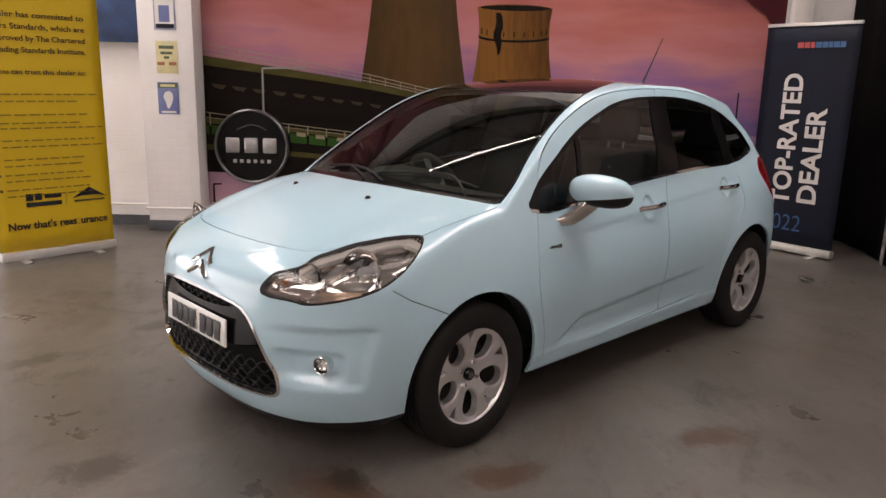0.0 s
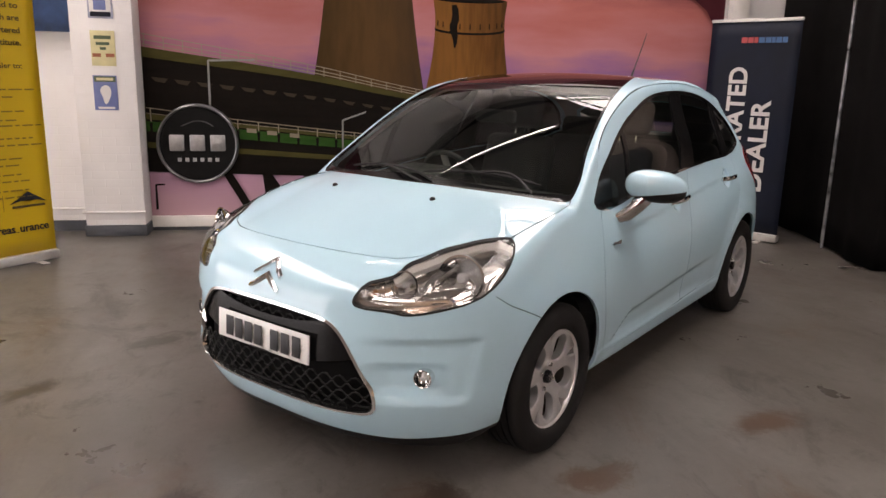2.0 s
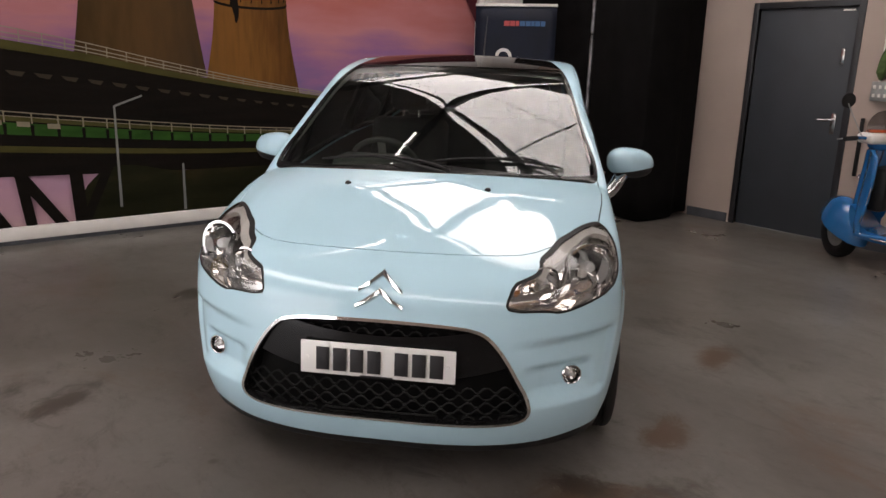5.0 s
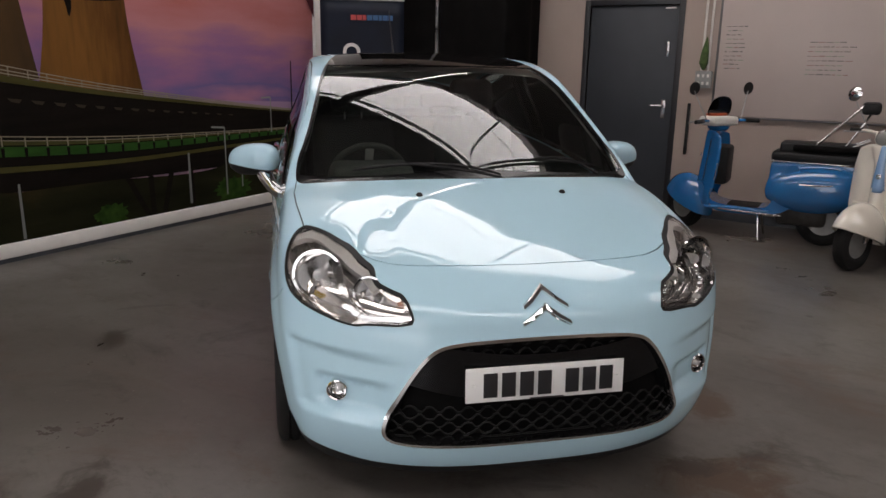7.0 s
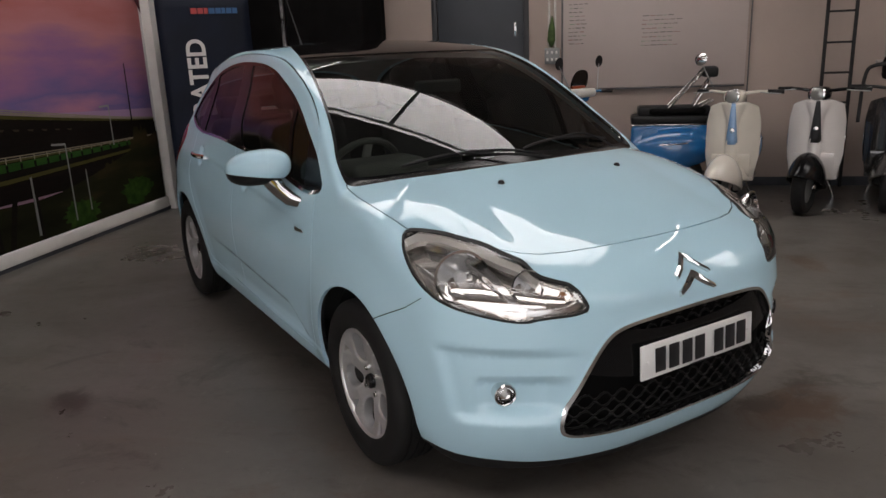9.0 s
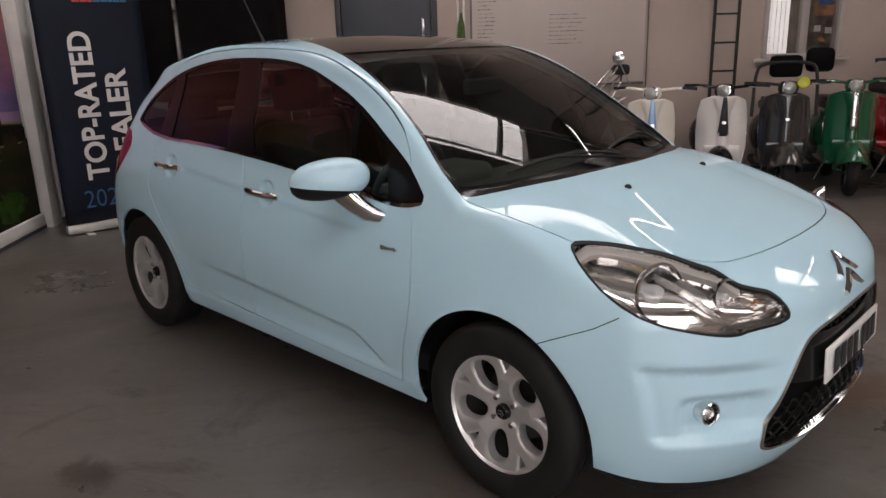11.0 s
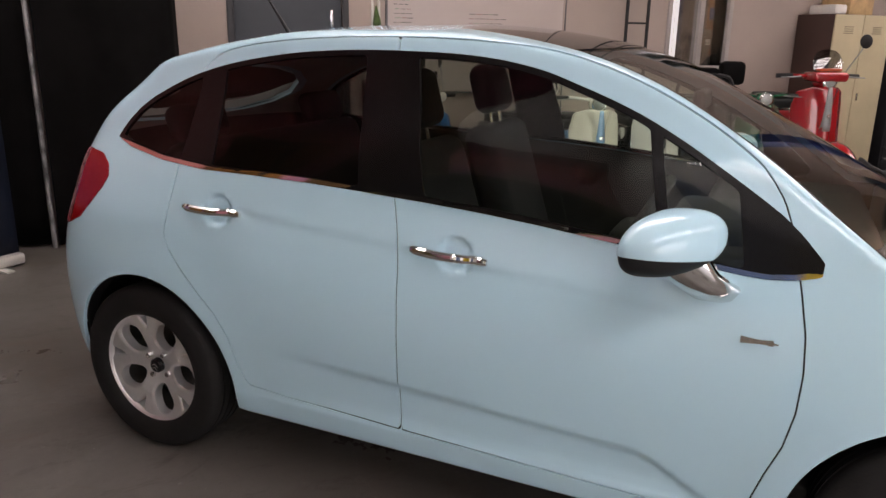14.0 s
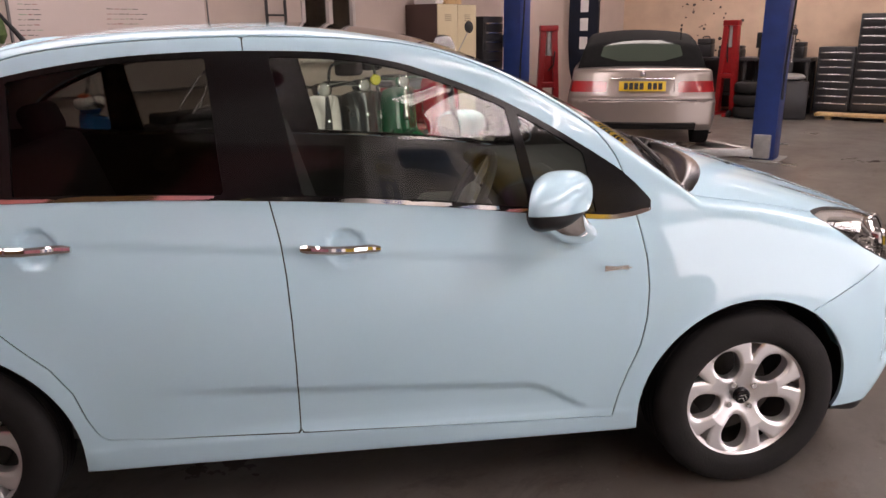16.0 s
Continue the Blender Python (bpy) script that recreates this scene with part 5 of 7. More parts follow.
for s in (1, -1):
    p0 = Vector((on_front(0.630 * s, 0.462), 0.630 * s, 0.462))
    m = look(p0 + Vector((0.022, 0.008 * s, 0)), p0 - Vector((1.0, 0.32 * s, 0)))
    fog = part("fog_lamp", lathe(bmesh.new(), [(0.035, -0.035), (0.035, 0.0), (0.032, 0.003), (0.029, 0.001), (0.026, -0.006), (0.018, -0.013), (0, -0.016)], 28), CHROME, car, "round chrome fog lamp")
    fog.matrix_basis = m
    part("fog_cover", lathe(bmesh.new(), [(0.030, 0.0), (0.022, 0.006), (0, 0.009)], 28), LENS, fog)
    part("bulb", lathe(bmesh.new(), [(0, 0.0), (0.008, -0.003), (0.010, -0.02)], 12), BULB, fog)
    jet = part("washer_jet", lathe(bmesh.new(), [(0, 0.010), (0.008, 0.008), (0.013, 0.0), (0.013, -0.006)], 14), BLACK_PLASTIC, car)
    jet.matrix_basis = pose(0.141, 0.283 * s, 1.001)


def top_at(x, y, lo=0.7, hi=1.6):
    a, b = lo, hi
    for _ in range(22):
        m = (a + b) / 2
        if car_body(np.array([[x, y, m]]))[0] < 0:
            a = m
        else:
            b = m
    return a


def wiper(x0, y0, x1, y1):
    pts = []
    for k in range(13):
        u = k / 12
        x, y = x0 + (x1 - x0) * u, y0 + (y1 - y0) * u
        x -= 0.05 * math.sin(math.pi * u) * 0.4
        pts.append((x, y, top_at(x, y) + 0.010))
    bm = tube(bmesh.new(), pts, [0.004] + [0.0065] * 11 + [0.004], 6)
    ob = part("wiper", bm, BLACK_PLASTIC, car)
    arm = [(x0 + 0.06, y0 + (y1 - y0) * 0.02, top_at(x0 + 0.06, y0) + 0.008), (x0 + 0.01, y0 + (y1 - y0) * 0.25, top_at(x0 - 0.02, y0 + (y1 - y0) * 0.25) + 0.014), pts[7]]
    part("wiper_arm", tube(bmesh.new(), soft_line(arm, 2).tolist(), 0.0055, 6), BLACK_PLASTIC, ob)


wiper(-0.085, 0.10, -0.205, -0.50)
wiper(-0.235, 0.58, -0.125, 0.02)
ax, az = -2.36, top_at(-2.36, 0.0)
part("aerial", tube(bmesh.new(), [(ax, 0, az - 0.01), (ax - 0.02, 0, az + 0.02), (ax - 0.10, 0, az + 0.13), (ax - 0.26, 0, az + 0.36)], [0.018, 0.010, 0.005, 0.003], 8), BLACK_PLASTIC, car, "thin black roof aerial")


def wing(p):
    x, y, z = p[..., 0], np.abs(p[..., 1]), p[..., 2]
    mid = roof_z(x) + 0.002 - 0.040 * (y / 0.55) ** 2
    tail = -2.61 + 0.16 * (y / 0.5) ** 2
    return smax(np.maximum(tail - x, x + 2.25), smax(y - 0.50, np.abs(z - mid) - 0.014, 0.02), 0.02)


wing_skin = skin_of(wing, (-2.75, -0.62, 1.36), (-2.2, 0.62, 1.56), 0.0125, 1)
skin_part("roof_spoiler", wing_skin, PAINT, car)

# cabin
def padded(name, x0, x1, y0, y1, z0, z1, r, mat, parent, m=None):
    return part(name, box(bmesh.new(), x0, x1, y0, y1, z0, z1, r, m, 4), mat, parent)


for y in (-0.36, 0.36):
    seat = padded("front_seat", -1.42, -0.92, y - 0.24, y + 0.24, 0.42, 0.60, 0.06, SEAT_CLOTH, car)
    padded("backrest", -0.07, 0.07, -0.24, 0.24, 0.0, 0.62, 0.06, SEAT_CLOTH, seat, pose(-1.43, y, 0.55, 0, -17))
    padded("headrest", -0.05, 0.05, -0.13, 0.13, 0.66, 0.86, 0.045, SEAT_CLOTH, seat, pose(-1.43, y, 0.55, 0, -15))
    for dy in (-0.05, 0.05):
        part("headrest_post", tube(bmesh.new(), [(-1.60, y + dy, 1.14), (-1.62, y + dy, 1.24)], 0.007, 8), SATIN, seat)
rear = padded("rear_seat", -2.30, -1.85, -0.62, 0.62, 0.42, 0.60, 0.06, SEAT_CLOTH, car)
padded("backrest", -0.07, 0.07, -0.62, 0.62, 0.0, 0.58, 0.06, SEAT_CLOTH, rear, pose(-2.30, 0, 0.55, 0, -20))
for y in (-0.42, 0.42):
    padded("headrest", -0.045, 0.045, -0.14, 0.14, 0.58, 0.72, 0.04, SEAT_CLOTH, rear, pose(-2.30, y, 0.55, 0, -20))
dash = padded("dashboard", -0.72, -0.16, -0.70, 0.70, 0.62, 0.955, 0.07, TRIM_DARK, car)
padded("instrument_hood", -0.76, -0.52, -0.56, -0.18, 0.92, 1.02, 0.045, TRIM_DARK, dash)
padded("glovebox_trim", -0.735, -0.60, 0.05, 0.66, 0.78, 0.90, 0.03, LAMP_SHELL, dash)
padded("centre_console", -1.0, -0.70, -0.13, 0.13, 0.45, 0.86, 0.05, TRIM_DARK, dash)
ring_pts = [(0.185 * math.cos(a), 0.185 * math.sin(a), 0) for a in np.linspace(0, 2 * math.pi, 40, endpoint=False)]
wheel_m = pose(-0.86, -0.36, 0.92, 0, -62)
bm = tube(bmesh.new(), ring_pts, 0.016, 8, True)
bmesh.ops.transform(bm, matrix=wheel_m, verts=bm.verts)
steer = part("steering_wheel", bm, TRIM_DARK, car, "dark steering wheel")
bm = lathe(bmesh.new(), [(0, 0.02), (0.06, 0.015), (0.075, 0.0), (0.06, -0.03)], 24, wheel_m)
for a in (0, 180, 270):
    box(bm, 0.05, 0.18, -0.02, 0.02, -0.012, 0.004, 0.004, wheel_m @ pose(0, 0, 0, 0, 0, a))
part("steering_hub", bm, GREY_METAL, steer)
padded("inner_mirror", -0.76, -0.72, -0.12, 0.12, 1.27, 1.335, 0.015, BLACK_PLASTIC, car)
padded("cabin_floor", -2.95, -0.10, -0.70, 0.70, 0.28, 0.36, 0.02, TRIM_DARK, car)
# ---------------------------------------------------------------- the printed mural
def print_mat(name, stops, scale=(1, 1, 1), detail=3.0, rough=0.45, along=None, noise_size=1.5, mix=0.35):
    """Printed colours: a vertical run of tones broken up by soft cloud noise."""
    m = bpy.data.materials.new(name)
    m.use_nodes = True
    nt = m.node_tree
    b = nt.nodes["Principled BSDF"]
    b.inputs["Roughness"].default_value = rough
    b.inputs["Specular IOR Level"].default_value = 0.04
    co, mp, no, ad, ramp = (nt.nodes.new(k) for k in ("ShaderNodeTexCoord", "ShaderNodeMapping", "ShaderNodeTexNoise", "ShaderNodeMath", "ShaderNodeValToRGB"))
    sep = nt.nodes.new("ShaderNodeSeparateXYZ")
    mp.inputs["Scale"].default_value = scale
    no.inputs["Scale"].default_value, no.inputs["Detail"].default_value = noise_size, detail
    nt.links.new(co.outputs["Object"], mp.inputs[0])
    nt.links.new(mp.outputs[0], no.inputs["Vector"])
    nt.links.new(co.outputs["Object"], sep.inputs[0])
    ax, az, c0 = along or (0.0, 0.33, 0.0)
    m1, m2 = nt.nodes.new("ShaderNodeMath"), nt.nodes.new("ShaderNodeMath")
    m1.operation = m2.operation = "MULTIPLY_ADD"
    m1.inputs[1].default_value, m1.inputs[2].default_value = ax, c0
    m2.inputs[1].default_value = az
    nt.links.new(sep.outputs["X"], m1.inputs[0])
    nt.links.new(sep.outputs["Z"], m2.inputs[0])
    nt.links.new(m1.outputs[0], m2.inputs[2])
    ad.operation = "MULTIPLY_ADD"
    ad.inputs[1].default_value = mix
    nt.links.new(no.outputs["Fac"], ad.inputs[0])
    nt.links.new(m2.outputs[0], ad.inputs[2])
    el = ramp.color_ramp.elements
    while len(el) < len(stops):
        el.new(0.5)
    for e, (at, c) in zip(el, stops):
        e.position, e.color = at, (*[0.76 * q for q in c], 1)
    nt.links.new(ad.outputs[0], ramp.inputs[0])
    nt.links.new(ramp.outputs[0], b.inputs["Base Color"])
    return m


SKY_PRINT = print_mat("mural_sky", [(0.10, (0.60, 0.38, 0.46)), (0.30, (0.58, 0.29, 0.38)), (0.42, (0.54, 0.23, 0.33)), (0.52, (0.20, 0.15, 0.34)), (0.60, (0.36, 0.17, 0.33)), (0.70, (0.60, 0.25, 0.27)), (0.84, (0.52, 0.17, 0.15)), (1.0, (0.20, 0.06, 0.08))],
                      (0.45, 1, 1.9), 7, along=(0.010, 0.30, -0.10), noise_size=1.5, mix=0.50)
DUSK_PRINT = print_mat("mural_low_sky", [(0.2, (0.62, 0.40, 0.42)), (0.5, (0.58, 0.34, 0.44)), (0.8, (0.42, 0.27, 0.42))], (0.5, 1, 2), 4, along=(0, 0.8, 0.0), noise_size=2.5)
TOWER_BIG = print_mat("mural_tower_brown", [(0.15, (0.060, 0.036, 0.015)), (0.45, (0.125, 0.068, 0.028)), (0.85, (0.050, 0.034, 0.022))], (2.5, 1, 0.6), 6, along=(0.45, 0.05, 0.10), noise_size=4, mix=0.4)
TOWER_SMALL = print_mat("mural_tower_orange", [(0.1, (0.17, 0.078, 0.024)), (0.4, (0.26, 0.115, 0.03)), (0.62, (0.15, 0.065, 0.02)), (0.9, (0.04, 0.022, 0.012))], (4, 1, 0.5), 6, along=(0.55, 0.12, -0.55), noise_size=5, mix=0.45)
BRIDGE_DARK = print_mat("mural_bridge_shade", [(0.2, (0.008, 0.007, 0.006)), (0.6, (0.016, 0.012, 0.010)), (0.95, (0.045, 0.032, 0.025))], (0.6, 1, 5), 5, along=(0.0, 0.05, 0.05), noise_size=3, mix=0.6)
DECK_OLIVE = print_mat("mural_deck_olive", [(0.2, (0.045, 0.042, 0.014)), (0.6, (0.095, 0.085, 0.028)), (0.9, (0.125, 0.10, 0.042))], (1, 1, 4), 5, along=(0.0, 0.1, 0.1), noise_size=4, mix=0.6)
DECK_GREEN = print_mat("mural_deck_green", [(0.2, (0.015, 0.05, 0.012)), (0.6, (0.035, 0.10, 0.02)), (0.9, (0.05, 0.12, 0.03))], (1, 1, 4), 5, along=(0.0, 0.1, 0.1), noise_size=4, mix=0.6)
RAIL_PRINT = print_mat("mural_rail_grey", [(0.2, (0.22, 0.18, 0.13)), (0.8, (0.40, 0.35, 0.27))], (3, 1, 3), 3, noise_size=5)
POLE_PRINT = print_mat("mural_pole_grey", [(0.2, (0.20, 0.21, 0.20)), (0.8, (0.38, 0.38, 0.36))], noise_size=5)
BANK_PRINT = print_mat("mural_river_bank", [(0.15, (0.006, 0.007, 0.004)), (0.45, (0.020, 0.020, 0.010)), (0.7, (0.07, 0.045, 0.02)), (0.95, (0.14, 0.09, 0.04))], (0.5, 1, 2), 6, along=(0.0, 0.15, 0.0), noise_size=2.5, mix=0.7)
LEAF_PRINT = print_mat("mural_leaf_green", [(0.2, (0.012, 0.03, 0.008)), (0.55, (0.035, 0.075, 0.015)), (0.9, (0.08, 0.14, 0.03))], (1, 1, 1), 8, noise_size=14, mix=0.9, along=(0, 0, 0))
GIRDER_PRINT = print_mat("mural_girder", [(0.2, (0.03, 0.026, 0.018)), (0.8, (0.075, 0.06, 0.042))], noise_size=6)
RED_DUSK = print_mat("mural_dark_red", [(0.2, (0.17, 0.035, 0.038)), (0.8, (0.085, 0.020, 0.026))], noise_size=2)

MY = Y1 - 0.010
mural = tagged(part("mural", boxed(-1.928, 3.75, -0.0, 0.007, 0.138, 3.3), SKY_PRINT), "printed wall mural of cooling towers, viaduct and sunset sky", "mural")
mural.location.y = MY
level = [0.0]


def printed(name, poly, mat, lift=None):
    """One printed shape, a thin layer over those before it."""
    level[0] += 0.00012
    bm = bmesh.new()
    vs = [bm.verts.new((x, -level[0], z)) for x, z in poly]
    f = bm.faces.new(vs)
    f.normal_update()
    if f.normal.y > 0:
        f.normal_flip()
    bmesh.ops.triangulate(bm, faces=bm.faces)
    for q in bm.faces:
        q.normal_update()
        if q.normal.y > 0:
            q.normal_flip()
    return part(name, bm, mat, mural, smooth=False)


def tower(name, x_mid, prof, mat):
    right = [(x_mid + w, z) for w, z in prof]
    left = [(x_mid - w, z) for w, z in prof[::-1]]
    return printed(name, soft_line(right, 2).tolist() + soft_line(left, 2).tolist(), mat)


def between(top, low):
    return top + low[::-1]


rail_top = smooth_curve([-1.93, -0.37, 0.30, 1.10, 2.0, 3.2, 3.75], [1.815, 1.565, 1.425, 1.275, 1.14, 0.985, 0.93])
deck_top = smooth_curve([-1.93, -0.37, 0.30, 1.10, 2.0, 3.2, 3.75], [1.70, 1.480, 1.355, 1.222, 1.105, 0.968, 0.918])
deck_low = smooth_curve([-1.93, -0.37, 0.30, 1.10, 2.0, 3.2, 3.75], [1.61, 1.420, 1.305, 1.185, 1.078, 0.952, 0.906])
xs = np.linspace(-1.928, 3.748, 60)
run = lambda f: [(float(x), float(f(x))) for x in xs]
printed("dusk", [(-1.928, 0.139), (3.749, 0.139), (3.749, 0.9), (-1.928, 0.9)], DUSK_PRINT)
tower("tower", 0.136, [(0.545, 1.30), (0.505, 1.53), (0.455, 1.85), (0.405, 2.25), (0.37, 2.7), (0.375, 3.29)], TOWER_BIG)
tower("tower", 1.115, [(0.470, 1.10), (0.425, 1.35), (0.375, 1.60), (0.345, 1.85), (0.340, 2.05), (0.362, 2.195)], TOWER_SMALL)
printed("tower_rim", [(1.115 + 0.365 * math.cos(a), 2.205 + 0.040 * math.sin(a)) for a in np.linspace(0, 2 * math.pi, 32, endpoint=False)], TOWER_SMALL)
printed("tower_mouth", [(1.115 + 0.335 * math.cos(a), 2.210 + 0.026 * math.sin(a)) for a in np.linspace(0, 2 * math.pi, 32, endpoint=False)], BRIDGE_DARK)
band = lambda z: [(1.115 + 0.347 * math.cos(a), z + 0.045 * math.sin(a)) for a in np.linspace(math.pi, 2 * math.pi, 20)]
printed("tower_band", band(1.955) + [(x, z - 0.022) for x, z in band(1.955)[::-1]], BRIDGE_DARK)
printed("tower_stain", soft_line([(0.93, 2.16), (0.99, 2.17), (1.01, 2.02), (0.985, 1.98), (1.00, 1.84), (0.965, 1.74), (0.945, 1.86), (0.905, 1.95), (0.94, 2.05), (0.93, 2.16)], 1)[:-1].tolist(), BRIDGE_DARK)
for k in range(9):
    a = math.pi * (1.12 + 0.76 * k / 8)
    x, z = 1.115 + 0.34 * math.cos(a), 1.985 + 0.045 * math.sin(a)
    printed("tower_bracket", [(x - 0.006, z), (x + 0.006, z), (x + 0.004, z + 0.05), (x - 0.004, z + 0.05)], BRIDGE_DARK)
printed("far_haze", [(2.2, 0.96), (3.749, 0.90), (3.749, 1.02), (2.2, 1.10)], DUSK_PRINT)
# upper viaduct
printed("viaduct_shade", between(run(deck_low), run(lambda x: 1.165 - 0.075 * (x + 1.93) + 0.0035 * (x + 1.93) ** 2 * 1.2)), BRIDGE_DARK)
low1 = lambda x: deck_low(x) - 0.30 + 0.055 * (x + 1.93)
for k in range(26):
    x = -1.86 + 0.205 * k * (1 - 0.006 * k)
    w = 0.15 - 0.0035 * k
    z = float(deck_low(x)) * 0.62 + 0.38 * (1.16 - 0.07 * (x + 1.93))
    if x + w < 3.5:
        z2 = float(deck_low(x + w)) * 0.62 + 0.38 * (1.16 - 0.07 * (x + w + 1.93))
        h = 0.040 - 0.0011 * k
        printed("girder_light", [(x, z), (x + w, z2), (x + w * 0.8, z2 - h), (x + w * 0.25, z - h)], GIRDER_PRINT)
printed("deck_edge", between(run(deck_top), run(deck_low)), DECK_OLIVE)
for f in (0.0, 0.45, 0.8):
    g = lambda x, f=f: rail_top(x) * (1 - f) + deck_top(x) * f
    printed("rail", between(run(lambda x: g(x) + 0.004), run(lambda x: g(x) - 0.004)), RAIL_PRINT)
for k in range(44):
    x = -1.9 + 0.17 * k * (1 - 0.0052 * k)
    if x < 3.6:
        printed("rail_post", [(x - 0.004, float(deck_top(x))), (x + 0.004, float(deck_top(x))), (x + 0.004, float(rail_top(x))), (x - 0.004, float(rail_top(x)))], RAIL_PRINT)
# lower viaduct
r2 = smooth_curve([-1.93, -1.08, 0.64, 1.40, 2.4, 3.5, 3.75], [1.155, 1.050, 0.885, 0.835, 0.80, 0.775, 0.77])
g2t = smooth_curve([-1.93, -1.05, 0.64, 1.40, 2.4, 3.5, 3.75], [1.03, 0.960, 0.815, 0.780, 0.765, 0.755, 0.752])
g2b = smooth_curve([-1.93, -1.05, 0.64, 1.40, 2.4, 3.5, 3.75], [0.94, 0.868, 0.745, 0.715, 0.715, 0.722, 0.725])
printed("between_shade", between(run(lambda x: 1.185 - 0.075 * (x + 1.93) + 0.0042 * (x + 1.93) ** 2), run(lambda x: r2(x) - 0.002)), BRIDGE_DARK)
printed("lower_shade", between(run(g2t), run(lambda x: 0.56 - 0.028 * (x + 1.93) + 0.012 * np.maximum(x, 0))), BRIDGE_DARK)
printed("roadside", between(run(r2), run(g2t)), BRIDGE_DARK)
printed("roadside_light", between(run(lambda x: r2(x) * 0.55 + g2t(x) * 0.45), run(lambda x: r2(x) * 0.15 + g2t(x) * 0.85)), DECK_OLIVE)
printed("green_edge", between(run(g2t), run(g2b)), DECK_GREEN)
printed("lower_beam", between(run(lambda x: g2b(x) - 0.10 + 0.012 * (x + 1.93)), run(lambda x: g2b(x) - 0.155 + 0.018 * (x + 1.93))), DECK_OLIVE)
printed("rail", between(run(lambda x: r2(x) + 0.004), run(lambda x: r2(x) - 0.004)), RAIL_PRINT)
printed("rail", between(run(lambda x: r2(x) * 0.6 + g2t(x) * 0.4 + 0.003), run(lambda x: r2(x) * 0.6 + g2t(x) * 0.4 - 0.003)), RAIL_PRINT)
for k in range(36):
    x = -1.88 + 0.20 * k * (1 - 0.0062 * k)
    if x < 3.4:
        printed("rail_post", [(x - 0.005, float(g2t(x))), (x + 0.005, float(g2t(x))), (x + 0.005, float(r2(x))), (x - 0.005, float(r2(x)))], RAIL_PRINT)
        printed("bracket", [(x - 0.014, float(g2t(x)) - 0.01), (x + 0.014, float(g2t(x)) - 0.01), (x + 0.010, float(g2b(x)) - 0.004), (x - 0.010, float(g2b(x)) - 0.004)], BRIDGE_DARK)
for x in (-1.02, -0.83, -0.62):
    printed("white_sign", [(x, float(r2(x)) - 0.07), (x + 0.09, float(r2(x)) - 0.077), (x + 0.09, float(r2(x)) - 0.115), (x, float(r2(x)) - 0.108)], RAIL_PRINT)
# river bank, legs, bush, trees, lamp posts
bank = smooth_curve([-0.55, -0.3, 0.4, 1.2, 2.2, 3.0, 3.75], [0.139, 0.50, 0.50, 0.49, 0.46, 0.60, 0.80])
xb = np.linspace(-0.45, 3.748, 50)
printed("bank", [(float(x), float(bank(x))) for x in xb] + [(3.748, 0.139), (-0.45, 0.139)], BANK_PRINT)
for x0, x1, w in ((-1.22, -0.98, 0.045), (-0.85, -0.80, 0.04), (-0.86, -0.58, 0.05), (-0.45, -0.43, 0.05), (-0.20, -0.40, 0.04), (1.30, 1.52, 0.028), (1.56, 1.57, 0.026), (1.80, 1.68, 0.028), (2.0, 2.01, 0.02)):
    printed("leg", [(x0 - w, 0.56), (x0 + w, 0.56), (x1 + w, 0.139), (x1 - w, 0.139)], BRIDGE_DARK)
rb = random.Random(9)


def foliage(cx, cz, rx, rz, n, mat):
    pts = []
    for k in range(n):
        a = 2 * math.pi * k / n
        r = rb.uniform(0.72, 1.08)
        pts.append((min(3.747, cx + rx * r * math.cos(a)), max(0.14, cz + rz * r * math.sin(a))))
    printed("foliage", pts, mat)


foliage(1.16, 0.215, 0.17, 0.095, 40, LEAF_PRINT)
for cx, cz, rx, rz in ((2.5, 0.25, 0.25, 0.13), (3.05, 0.40, 0.28, 0.24), (3.45, 0.62, 0.22, 0.26), (3.62, 0.45, 0.13, 0.30)):
    foliage(cx, cz, rx, rz, 46, LEAF_PRINT if cx < 2.9 else BANK_PRINT)
foliage(3.30, 0.30, 0.26, 0.13, 40, LEAF_PRINT)


def post_print(x, z0, z1, w, arm=0.0, rise=0.0, mat=POLE_PRINT):
    printed("lamp_post", [(x - w, z0), (x + w, z0), (x + w * 0.7, z1), (x - w * 0.7, z1)], mat)
    if arm:
        printed("lamp_arm", [(x, z1 - 0.012), (x + arm, z1 + rise - 0.008), (x + arm, z1 + rise + 0.008), (x, z1 + 0.006)], mat)


post_print(-1.344, 0.60, 1.592, 0.012, 0.42, 0.012)
post_print(-0.117, 0.225, 1.062, 0.011, 0.225, 0.080)
post_print(0.42, 0.15, 0.56, 0.012)
post_print(1.98, 0.18, 0.64, 0.014)
post_print(2.42, 0.20, 0.84, 0.009, -0.16, 0.01)
post_print(2.62, 0.25, 0.60, 0.008)
post_print(3.05, 0.75, 1.10, 0.008, -0.13, -0.005)
post_print(3.365, 0.92, 1.455, 0.010, mat=BRIDGE_DARK)
post_print(-1.87, 0.20, 0.44, 0.012, 0.08, 0.0, BRIDGE_DARK)
printed("dusk_cloud", [(1.9, 3.29), (3.749, 3.29), (3.749, 1.9), (3.55, 2.2), (3.2, 2.45), (2.7, 2.6), (2.2, 2.9)], RED_DUSK)
# ---------------------------------------------------------------- round sign, banners, posters
sign = empty("round_sign", pose(-1.470, Y1 - 0.012, 0.825, 90), "round black sign with a silver rim and raised shapes", "sign")
part("disc", lathe(bmesh.new(), [(0, 0.045), (0.335, 0.045), (0.342, 0.04), (0.345, 0.010)], 64), SIGN_BLACK, sign)
part("rim", lathe(bmesh.new(), [(0.340, 0.010), (0.344, 0.058), (0.355, 0.066), (0.368, 0.058), (0.372, 0.010)], 64), SIGN_RIM, sign)
